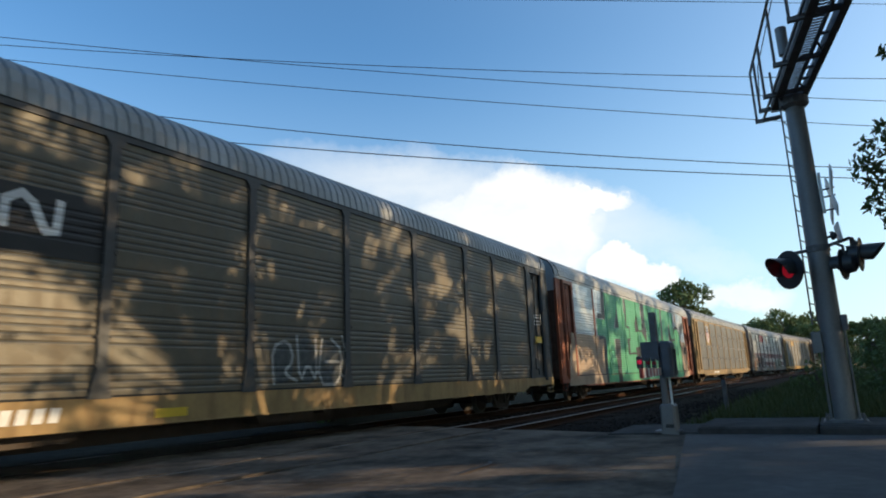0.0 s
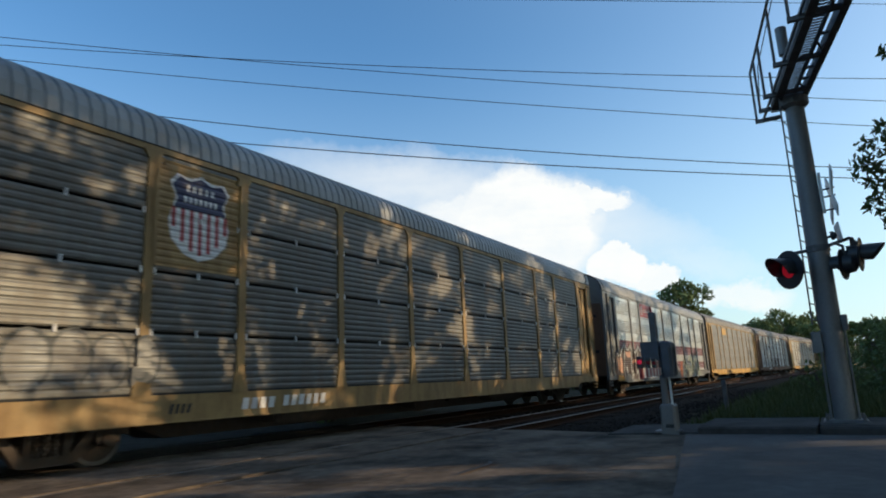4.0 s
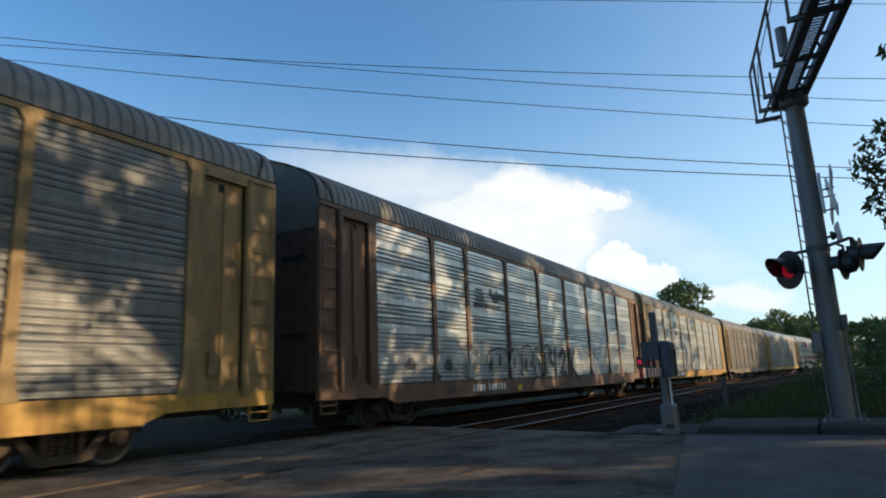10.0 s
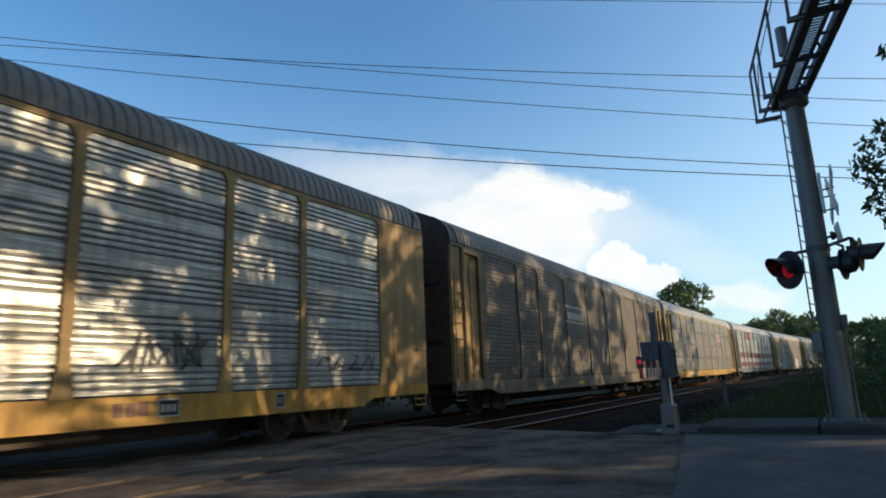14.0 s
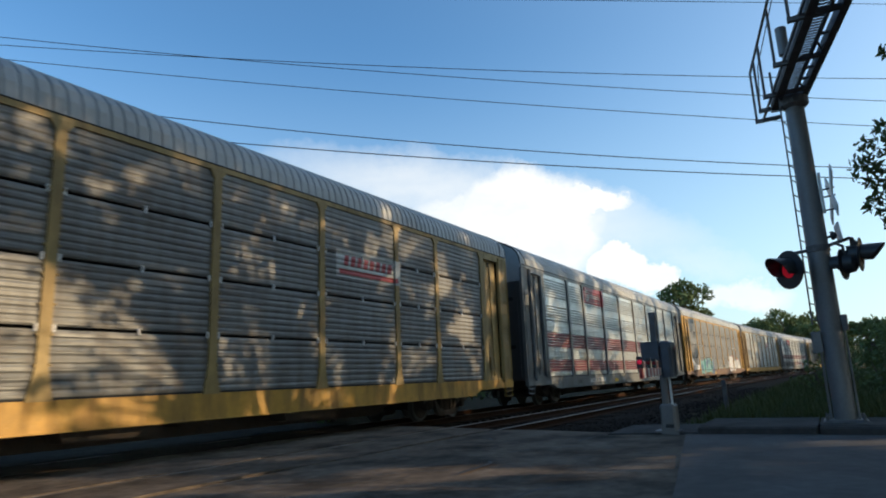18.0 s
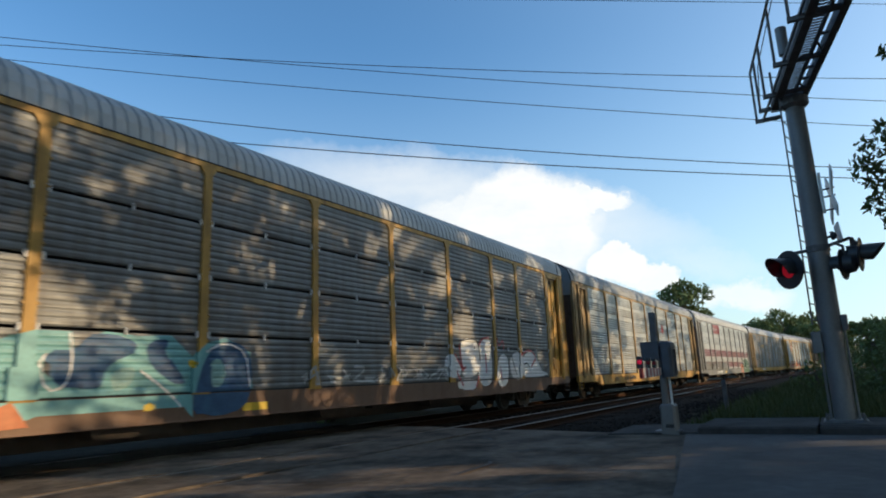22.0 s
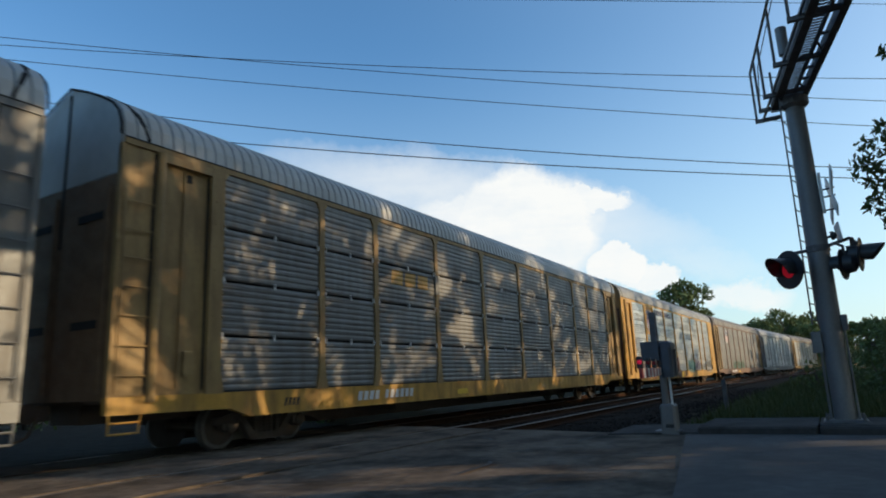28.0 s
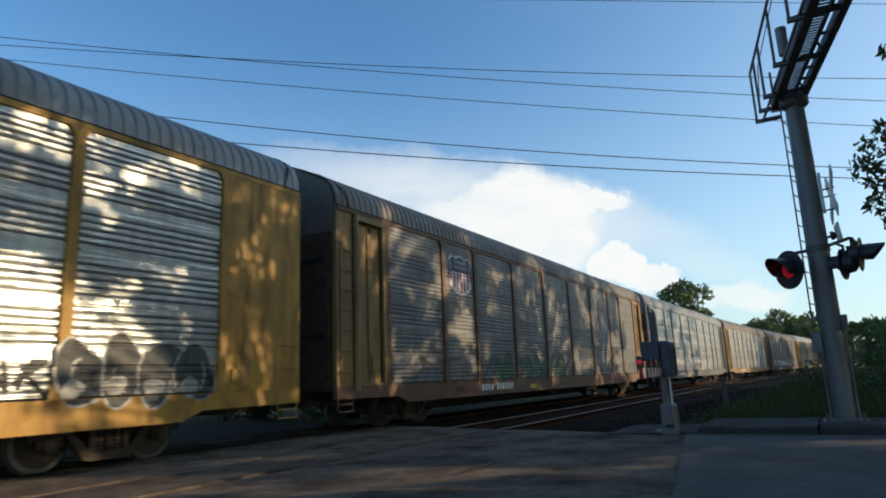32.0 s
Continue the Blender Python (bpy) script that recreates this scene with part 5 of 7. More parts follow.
def decorate_train():
    C = CARS
    # reporting marks and data stencils, as bars
    for k, car in C.items():
        pr = "flat" if k == 0 else "fine" if k in (1, 7, 9, 12) else "dusty" if k == 6 else "wide" if k in (2, 8, 11) else "bold"
        if k not in (0, 9):
            x0 = {7: 5.88, 12: 5.88, 5: 7.0}.get(k, 6.7)
            paint(car, "marking_panel", [rect(x0 - 0.12, 0.67, x0 + 2.42, 1.0)], "p_black", "black stencil panel", pr, 0.005) if k in (5, 13) else None
            each(car, "stencil_mark", bars(x0, 0.73, 4, 0.145, 0.2, 0.065) + bars(x0 + 1.02, 0.74, 6, 0.14, 0.2, 0.07), "p_black" if k in (3, 10) else "p_smoke" if k == 6 else "p_white", "", pr, 0.012)
        if k not in (0,):
            each(car, "stencil_mark", bars(5.2 if k not in (7, 12) else 3.6, 0.74, 4, 0.06, 0.15, 0.05), "p_black", "", pr, 0.010)
            paint(car, "yellow_plate", [rect(10.4, 0.70, 11.0, 0.84)], "p_yellow", "", pr, 0.010) if k % 3 != 1 else None
    c = C[-1]
    paint(c, "name_band", [rect(4.9, 3.03, 9.62, 4.0)], "p_black", "black band across the panels")
    paint(c, "emblem", stroke([(7.99, 3.40), (8.0, 3.76), (8.2, 3.88), (8.36, 3.76), (8.54, 3.38), (8.69, 3.41), (8.72, 3.84)], 0.12) + stroke([(7.75, 3.82), (6.9, 3.82), (6.7, 3.6), (6.9, 3.36), (7.6, 3.36)], 0.12), "p_white", "white curved emblem", lift=0.012)
    each(c, "graffiti_letter", [[(12.9, 1.16), (12.86, 1.9), (13.35, 2.05), (13.5, 1.2)], [(13.55, 2.1), (13.6, 1.14), (14.14, 1.13), (14.1, 2.06)], [(14.2, 2.1), (14.17, 1.13), (14.9, 1.05), (15.0, 1.9)], [(14.98, 2.15), (14.95, 1.1), (15.4, 1.09)]], "p_smoke", "dull grey graffiti letter")
    lines(c, "graffiti_outline", [[(12.94, 1.16), (12.86, 1.86), (13.31, 2.03), (13.47, 1.59), (13.16, 1.37), (13.56, 1.2)], [(13.55, 2.1), (13.64, 1.14), (13.88, 1.59), (14.14, 1.13), (14.1, 2.06)], [(14.31, 2.07), (14.17, 1.13), (14.86, 1.05), (14.96, 1.84), (14.59, 2.08)], [(14.4, 1.59), (14.86, 1.59)], [(14.96, 2.15), (15.34, 1.09), (14.86, 1.35)]], 0.06, "p_chrome", lift=0.016)
    scrawl(c, 4.0, 6.5, 1.2, 1.9, "p_white", 9, "bold", 0.05, 0.6)
    lines(c, "stencil_frame", [[(25.93, 3.34), (26.52, 3.36)], [(26.52, 3.36), (26.52, 3.01)], [(26.52, 3.01), (25.95, 2.98)], [(25.95, 2.98), (25.93, 3.34)], [(26.03, 3.25), (26.42, 3.26)], [(26.05, 3.1), (26.42, 3.12)]], 0.03, "p_white", lift=0.012)
    paint(c, "yellow_plate", [[(25.9, 2.54), (26.53, 2.55), (26.53, 2.34), (25.92, 2.31)]], "p_yellow", "", lift=0.010)
    # the big block letters
    c = C[0]
    each(c, "painted_field", [rect(1.3, 0.66, 6.3, 2.85), [(0.8, 0.66), (1.35, 0.66), (1.35, 2.4), (1.1, 2.35)], [(22.4, 0.66), (25.85, 0.66), (25.85, 3.0), (23.7, 3.2), (22.4, 3.0)]], "p_tan", "beige rolled-on paint", prof="flat", lift=0.006)
    paint(c, "graffiti", [[(6.1, 0.66), (23.75, 0.66), (23.85, 1.6), (23.7, 3.4), (23.35, 3.85), (22.6, 3.95), (21.9, 3.75), (21.85, 5.055), (6.3, 5.055), (6.3, 3.7), (5.0, 3.68), (5.0, 2.88), (6.1, 2.85)]], "p_green", "green block lettering", prof="flat", lift=0.010)
    # soft white edges sprayed beside the black
    lines(c, "white_edge", [[(8.14, 3.92), (7.86, 3.37)], [(7.68, 2.77), (7.64, 1.9)], [(20.45, 4.15), (20.12, 3.35), (20.0, 2.12)], [(13.3, 5.0), (13.28, 4.3)], [(9.86, 5.0), (9.84, 4.3)], [(22.0, 4.2), (22.6, 4.2), (23.2, 4.1)]], 0.11, "p_chrome", prof="flat", lift=0.0125)
    blk = [[(6.03, 5.05), (6.45, 5.05), (6.42, 4.48), (6.31, 3.66), (5.87, 3.73), (5.2, 3.7), (5.2, 3.92), (5.85, 3.96), (5.92, 4.42)],
           [(5.2, 2.88), (5.81, 2.87), (6.22, 2.81), (6.22, 2.27), (6.16, 1.6), (6.14, 1.06), (6.13, 0.66), (5.79, 0.66), (5.74, 1.18), (5.81, 2.02), (5.85, 2.75), (5.2, 2.7)],
           [(7.75, 2.8), (8.62, 2.84), (8.55, 1.97), (8.42, 1.08), (8.37, 0.66), (7.73, 0.66), (7.75, 1.61)], [(8.47, 4.57), (8.6, 3.39), (7.92, 3.4), (8.14, 3.89)],
           [(9.92, 5.05), (10.23, 5.05), (10.22, 4.4), (10.07, 3.52), (9.96, 3.46), (9.88, 4.33)], [(10.02, 2.8), (10.45, 2.81), (10.38, 2.2), (10.21, 2.01), (9.99, 2.08)],
           [(11.52, 2.48), (12.53, 2.51), (12.43, 1.99), (12.03, 1.29), (11.69, 1.86)], [(12.23, 4.3), (12.28, 3.74), (12.54, 3.4), (11.78, 3.28), (11.74, 3.79)],
           [(13.38, 5.05), (14.15, 5.05), (14.02, 4.04), (14.3, 3.46), (14.09, 2.72), (13.7, 3.06), (13.19, 3.34), (13.26, 3.68), (13.36, 4.35)]]
    blk2 = [[(16.01, 4.32), (16.43, 4.22), (16.3, 3.29), (16.35, 1.95), (15.76, 2.12), (15.78, 3.24)], [(18.15, 5.05), (18.64, 5.05), (18.41, 3.64), (18.48, 2.98), (18.12, 1.99), (17.91, 3.26)],
            [(20.54, 4.15), (20.77, 3.22), (21.17, 3.23), (21.15, 2.77), (20.95, 2.06), (20.07, 2.11), (20.12, 2.75), (20.24, 3.36)]]
    each(c, "graffiti_shadow", blk + blk2, "p_black", "black letter shadow", prof="flat", lift=0.015)
    lines(c, "graffiti_line", [[(10.07, 3.52), (10.57, 3.51), (10.55, 2.85), (10.02, 2.85)], [(10.24, 2.09), (11.52, 2.13)], [(12.54, 3.4), (13.25, 3.44)], [(14.09, 2.72), (14.35, 2.58), (14.18, 1.13), (13.84, 0.7)], [(18.2, 1.99), (18.05, 0.7)]], 0.10, "p_black", prof="flat", lift=0.024)
    lines(c, "graffiti_line", [[(21.1, 3.14), (21.89, 3.2), (21.9, 5.0)], [(21.86, 3.82), (22.54, 4.07), (23.29, 4.02), (23.67, 3.58), (23.83, 2.6), (23.92, 1.2), (23.8, 0.7)]], 0.17, "p_black", prof="flat", lift=0.024)
    lines(c, "panel_seam", [[(POSTS[i] + 0.25, 1.07), (POSTS[i + 1] - 0.22, 1.07)] for i in range(len(BAYS))] + [[(p + 0.125, 1.5), (p + 0.125, 4.9)] for p in POSTS[2:-2]], 0.022, "p_black", prof="flat", lift=0.027)
    lines(c, "graffiti_tag", [[(24.05, 3.7), (24.0, 4.3)], [(24.3, 3.75), (24.25, 4.35)], [(24.05, 4.0), (24.3, 4.05)], [(24.55, 3.8), (24.5, 4.4)], [(24.75, 3.8), (24.75, 4.5), (25.05, 4.4), (24.8, 4.15)], [(25.7, 4.6), (25.3, 4.6), (25.3, 4.2), (25.65, 4.15), (25.6, 3.75), (25.25, 3.7)],
                                 [(24.15, 2.4), (24.2, 2.9), (24.45, 2.3), (24.5, 2.85)], [(24.7, 2.85), (24.75, 2.3), (24.95, 2.3), (24.95, 2.8)], [(25.1, 2.2), (25.1, 2.75), (25.35, 2.6), (25.15, 2.5)], [(25.5, 2.1), (25.5, 2.7), (25.75, 2.4), (25.5, 2.1)]], 0.085, "p_black", prof="flat", lift=0.014)
    c = C[1]
    paint(c, "emblem_field", [rect(4.75, 3.13, 6.6, 4.98)], "tan", "faded yellow emblem field", "fine", 0.010)
    emblem(c, 5.08, 3.35, 6.25, 4.8, "fine", 0.014)
    bubbles(c, 3.0, 5.2, 1.55, 0.42, "galv_dull", "p_smoke", 5, "fine", 0.6)
    for k in (2, 8, 11):
        c = C[k]
        paint(c, "name_board", [rect(6.84, 4.27, 9.55, 5.05)], "p_board", "red name board", prof="wide", lift=0.010)
        paint(c, "board_emblem", [oval(7.3, 4.66, 0.27, 0.27)], "p_chrome", "", prof="wide", lift=0.015)
        each(c, "board_bar", bars(7.75, 4.57, 8, 0.11, 0.19, 0.07, 0) + [rect(8.1, 4.40, 9.0, 4.43)], "p_chrome", "", prof="wide", lift=0.015)
        paint(c, "board_emblem_cut", stroke(arc(7.3, 4.66, 0.15, 0.13, 20, 300, 8), 0.06), "p_board", "", prof="wide", lift=0.02)
    c = C[2]
    paint(c, "painted_patch", [[(1.3, 0.74), (2.5, 0.7), (2.4, 0.9), (1.5, 1.0)]], "yellow", "yellow paint patch", "wide", 0.0135)
    each(c, "graffiti", [[(0.9, 0.66), (3.2, 0.66), (3.0, 2.6), (1.9, 2.25), (1.4, 2.1)], [(2.93, 2.68), (3.46, 2.28), (4.22, 2.69), (4.74, 2.16), (5.5, 2.55), (6.16, 2.32), (6.98, 2.71), (7.62, 2.31), (8.52, 2.46), (9.22, 1.32), (9.08, 0.66), (3.12, 0.66)]], "p_umber", "dark brown graffiti", "wide", 0.008)
    each(c, "graffiti_patch", [[(3.09, 2.13), (3.31, 2.27), (3.87, 2.28), (4.19, 2.13), (4.04, 1.88), (3.22, 1.92)], [(4.32, 1.76), (5.32, 1.87), (5.26, 1.52), (4.7, 1.66), (4.27, 1.52)], [(1.5, 1.2), (2.4, 1.0), (2.5, 1.9), (1.7, 2.0)]], "p_peach", "", "wide", 0.012)
    each(c, "graffiti_patch", [rect(4.75, 0.70, 5.15, 0.92), rect(6.4, 1.35, 6.75, 2.0), [(5.5, 1.3), (5.85, 1.2), (5.8, 2.0), (5.6, 2.1)], [(7.1, 1.3), (7.9, 1.35), (7.8, 2.0), (7.2, 1.9)]], "p_wine", "", "wide", 0.0145)
    each(c, "graffiti_patch", [[(3.95, 1.25), (4.35, 1.23), (4.32, 0.84), (3.98, 0.86)], [(4.81, 1.24), (5.13, 1.23), (5.09, 1.01), (4.78, 0.99)], [(5.89, 1.44), (6.35, 1.42), (6.27, 0.96), (5.82, 1.0)], [(7.65, 1.28), (8.66, 1.28), (8.66, 1.12), (7.65, 1.12)], [(9.08, 1.27), (9.52, 0.94), (9.08, 0.66)], [(3.04, 1.46), (3.29, 1.46), (3.25, 0.95), (3.09, 0.93)]], "p_chrome", "", "wide", 0.017)
    for w, m, up in ((0.22, "p_black", 0.021), (0.12, "p_chrome", 0.026)):
        lines(c, "graffiti_outline", [[(1.5, 2.1), (1.9, 1.9), (3.0, 2.6)], [(3.05, 2.57), (3.47, 2.19), (4.23, 2.58)], [(4.31, 2.45), (4.75, 2.05), (5.51, 2.43)], [(5.55, 2.55), (6.17, 2.2), (6.98, 2.58)], [(6.98, 2.58), (7.63, 2.18), (8.38, 2.5), (8.66, 2.18)],
                                         [(4.2, 2.55), (4.02, 1.65), (3.86, 0.82), (3.69, 0.7)], [(5.51, 2.43), (5.26, 1.52), (5.15, 0.7)], [(6.98, 2.54), (6.74, 1.76), (6.81, 1.18)], [(8.38, 2.5), (8.07, 1.42), (8.53, 1.32)], [(3.0, 2.5), (2.7, 1.5), (2.5, 0.7)]], w, m, "", "wide", up)
    scrawl(c, 10.5, 13.5, 0.95, 2.0, "p_brick", 35, "wide", 0.08, 0.8)
    paint(c, "graffiti_patch", [[(16.06, 0.64), (16.1, 1.17), (16.39, 1.37), (16.83, 1.71), (17.12, 1.76), (17.04, 1.49), (16.91, 1.14), (16.78, 0.89), (16.71, 0.64)]], "p_orange", "faded orange paint", "wide", 0.008)
    each(c, "graffiti_letter", [[(16.92, 1.06), (17.04, 1.4), (17.33, 1.67), (17.76, 1.96), (17.68, 1.21), (17.59, 0.89), (17.29, 0.66), (16.89, 0.66)], [(17.69, 2.2), (18.1, 2.07), (18.72, 2.09), (19.07, 1.79), (19.43, 1.16), (19.58, 0.95), (19.3, 0.66), (17.87, 0.69), (17.69, 1.02), (17.77, 1.58)],
                                [(19.2, 2.11), (19.86, 2.14), (20.58, 2.35), (20.67, 1.82), (20.84, 1.47), (20.76, 0.9), (20.19, 0.66), (19.59, 0.68), (19.43, 1.48)], [(20.76, 1.82), (21.39, 2.33), (22.37, 2.11), (23.01, 1.6), (23.44, 0.92), (23.66, 0.66), (22.34, 0.66), (20.84, 0.66), (21.02, 1.12)]], "p_sage", "grey-green graffiti letter", "wide", 0.010)
    each(c, "graffiti_shade", [[(17.99, 1.77), (18.47, 1.88), (18.61, 1.48), (18.25, 1.29), (17.95, 1.39)], [(18.74, 1.58), (19.02, 1.17), (18.69, 1.08)], [(19.71, 1.8), (20.18, 1.93), (20.18, 1.48), (19.79, 1.37)], [(21.76, 1.84), (22.36, 1.72), (22.57, 1.34), (21.95, 1.22), (21.57, 1.47)], [(17.14, 1.4), (17.44, 1.58), (17.42, 1.03), (17.17, 0.96)]], "p_smoke", "", "wide", 0.0145)
    each(c, "graffiti_shadow", [[(18.03, 1.01), (18.4, 1.1), (19.02, 1.07), (19.03, 0.66), (18.28, 0.66)], [(21.56, 0.99), (22.35, 0.96), (22.34, 0.67), (21.65, 0.68)], [(19.95, 0.93), (20.34, 1.03), (20.27, 0.7), (20.0, 0.69)]], "p_black", "", "wide", 0.0175)
    lines(c, "graffiti_outline", [[(16.93, 0.88), (17.23, 1.58), (17.81, 2.01)], [(17.8, 2.15), (17.85, 1.11), (18.16, 0.66)], [(18.59, 2.09), (19.14, 1.79), (19.43, 1.06)], [(19.58, 0.74), (19.86, 1.92), (20.58, 2.31)], [(20.58, 2.31), (20.64, 1.36), (20.34, 0.75)], [(20.76, 1.01), (21.2, 2.07), (21.58, 2.34), (22.37, 2.11), (23.0, 1.33), (23.21, 0.8)], [(21.56, 0.87), (21.95, 1.59), (22.34, 0.84)], [(22.68, 1.6), (23.44, 0.92)]], 0.06, "p_black", "", "wide", 0.021)
    lines(c, "graffiti_light", [[(17.06, 1.05), (17.44, 1.67)], [(17.69, 1.02), (17.82, 1.77)], [(18.1, 1.97), (18.73, 1.99), (19.01, 1.58)], [(19.41, 2.01), (19.57, 1.48)], [(20.84, 1.47), (21.38, 2.08)], [(22.58, 1.99), (23.23, 1.33)]], 0.09, "p_white", "", "wide", 0.027)
    scrawl(c, 14.0, 15.6, 1.0, 1.9, "p_brick", 38, "wide", 0.10, 0.6)
    c = C[3]
    paint(c, "name_patch", [rect(6.9, 4.3, 8.9, 4.95)], "yellow", "faded yellow patch", lift=0.008)
    c = C[4]
    lines(c, "emblem_streak", [[(7.11, 3.54), (7.73, 3.50)], [(7.13, 3.65), (7.76, 3.60)], [(7.16, 3.76), (7.71, 3.72)], [(7.20, 3.86), (7.66, 3.85)]], 0.07, "p_smoke", "", "bold", 0.010)
    paint(c, "emblem", [[(8.13, 3.88), (8.26, 4.0), (8.46, 3.81), (8.64, 3.94), (8.89, 3.9), (9.26, 3.83), (9.33, 3.6), (9.01, 3.64), (8.72, 3.54), (8.43, 3.53), (8.23, 3.72)]], "p_smoke", "worn black emblem", lift=0.010)
    each(c, "name_bar", bars(7.05, 3.33, 15, 0.085, 0.11, 0.04, 0), "p_smoke", "", lift=0.010)
    each(c, "graffiti_letter", [[(7.65, 1.49), (7.86, 1.89), (8.35, 1.99), (8.91, 2.02), (9.32, 1.85), (9.14, 1.4), (8.63, 1.15), (7.91, 1.18)], [(9.32, 1.76), (9.74, 2.05), (10.14, 1.97), (10.34, 1.58), (10.23, 1.2), (9.67, 1.12), (9.41, 1.04)], [(10.39, 1.78), (10.56, 2.08), (11.08, 2.21), (11.37, 1.9), (11.53, 1.16), (10.85, 1.08), (10.48, 1.09)],
                                [(11.44, 2.01), (11.8, 2.13), (12.19, 1.81), (12.12, 1.04), (11.6, 1.06)], [(12.43, 2.16), (12.94, 2.3), (13.11, 1.83), (12.94, 1.13), (12.44, 1.14)], [(20.88, 2.41), (21.1, 1.98), (21.16, 1.08), (20.66, 1.08)], [(2.6, 1.2), (3.1, 1.9), (3.9, 2.0), (4.4, 1.5), (4.2, 1.1)], [(4.5, 1.2), (4.8, 2.0), (5.6, 2.1), (6.1, 1.6), (6.0, 1.1)], [(6.2, 1.1), (6.4, 1.9), (7.1, 2.1), (7.5, 1.7), (7.4, 1.1)]], "p_chrome", "chrome graffiti letter", "bold", 0.008)
    each(c, "graffiti_shade", [[(7.81, 1.49), (8.03, 1.74), (8.21, 1.57), (8.07, 1.25)], [(8.47, 1.57), (8.72, 1.92), (8.87, 1.75), (8.71, 1.41)], [(9.55, 1.49), (9.8, 1.86), (9.93, 1.58), (9.77, 1.3)], [(10.59, 1.38), (10.7, 1.78), (10.9, 1.69), (10.85, 1.18)], [(11.1, 1.58), (11.3, 1.8), (11.41, 1.37)], [(11.81, 1.48), (11.96, 1.86), (12.09, 1.37)], [(3.1, 1.4), (3.5, 1.8), (3.8, 1.4)], [(5.0, 1.4), (5.4, 1.8), (5.7, 1.3)], [(6.6, 1.4), (6.9, 1.8), (7.2, 1.3)]], "p_smoke", "", "bold", 0.0135)
    each(c, "graffiti_patch", [[(11.13, 0.66), (11.53, 1.03), (11.97, 1.03), (11.68, 0.66)], [(12.21, 0.71), (12.6, 1.03), (13.47, 0.87), (13.29, 0.66)]], "p_peach", "", "bold", 0.012)
    paint(c, "yellow_plate", [[(9.9, 0.83), (10.27, 0.86), (10.28, 0.67), (9.89, 0.67)]], "p_yellow", "", "bold", 0.013)
    lines(c, "graffiti_letter", [[(13.21, 2.07), (13.11, 1.53), (13.66, 1.59)], [(13.63, 2.09), (13.56, 0.99)], [(14.1, 1.85), (14.47, 2.11), (14.79, 1.93), (14.46, 1.53), (14.14, 1.09), (14.66, 1.21), (14.91, 0.95)], [(15.17, 2.14), (15.33, 1.46), (15.54, 0.92)], [(15.83, 2.09), (15.44, 1.46), (16.26, 0.83)]], 0.2, "p_black", "", "bold", 0.012)
    lines(c, "graffiti_outline", [[(7.65, 1.49), (7.86, 1.93), (8.4, 2.03), (8.95, 2.06), (9.35, 1.87)], [(9.36, 1.1), (9.3, 1.78), (9.74, 2.08), (10.16, 2.0), (10.36, 1.6)], [(10.42, 1.1), (10.4, 1.8), (10.56, 2.12), (11.1, 2.24), (11.4, 1.9), (11.55, 1.2)], [(11.6, 1.1), (11.46, 2.02), (11.82, 2.16), (12.2, 1.82)], [(12.44, 1.2), (12.45, 2.18), (12.95, 2.32), (13.1, 1.9)]], 0.055, "p_black", "", "bold", 0.019)
    c = C[5]
    for side in (stroke([(7.55, 3.4), (7.4, 3.4), (7.4, 4.0), (7.55, 4.0)], 0.07), stroke([(8.8, 3.4), (8.95, 3.4), (8.95, 4.0), (8.8, 4.0)], 0.07)):
        paint(c, "emblem_bracket", side, "p_black", "dark bracket of the emblem")
    each(c, "emblem_letter", bars(7.68, 3.55, 3, 0.26, 0.32, 0.06, 0.02), "p_black", "dark block of the emblem")
    scrawl(c, 12.4, 17.2, 1.1, 1.7, "p_white", 50, "bold", 0.10, 0.55)
    scrawl(c, 0.3, 1.8, 2.6, 3.2, "p_black", 51, "bold", 0.07, 0.4)
    scrawl(c, 18.85, 20.3, 1.42, 2.05, "p_smoke", 52, "bold", 0.055, 0.16)
    scrawl(c, 23.2, 25.0, 1.4, 1.8, "p_smoke", 53, "bold", 0.04, 0.5)
    each(c, "stencil_mark", bars(18.73, 0.74, 3, 0.17, 0.21, 0.04, 0.0), "p_brick", "", "bold", 0.012)
    for x0, x1 in ((19.48, 19.89), (22.0, 22.26)):
        paint(c, "marking_panel", [rect(x0, 0.70, x1, 0.99)], "p_chrome", "white-edged stencil panel", "bold", 0.008)
        paint(c, "marking_panel", [rect(x0 + 0.03, 0.73, x1 - 0.03, 0.96)], "p_black", "black stencil panel", "bold", 0.012)
        each(c, "stencil_mark", bars(x0 + 0.06, 0.78, 3, (x1 - x0 - 0.2) / 3, 0.12, 0.03, 0.0), "p_chrome", "", "bold", 0.016)
    c = C[6]
    paint(c, "emblem", [rect(9.35, 3.33, 11.55, 3.86)], "p_wine", "dark red emblem plate", "dusty", 0.008)
    each(c, "emblem_bar", bars(9.5, 3.42, 8, 0.17, 0.3, 0.09, 0.03), "p_chrome", "", "dusty", 0.012)
    scrawl(c, 2.5, 12.0, 1.1, 1.7, "p_smoke", 55, "dusty", 0.05, 0.9)
    lines(c, "emblem_frame", [[(9.3, 3.3), (11.6, 3.3)], [(11.6, 3.3), (11.6, 3.95)], [(11.6, 3.95), (9.3, 3.95)], [(9.3, 3.95), (9.3, 3.3)]], 0.06, "p_chrome", prof="dusty", lift=0.014)
    c = C[7]
    paint(c, "name_board", [rect(18.45, 3.5, 20.9, 4.13)], "p_chrome", "pale name board with red bars", "fine", 0.010)
    each(c, "board_bar", [rect(18.55, 3.56, 20.8, 3.68)] + bars(18.7, 3.77, 8, 0.16, 0.24, 0.08, 0.05), "p_red", "", "fine", 0.015)
    c = C[9]
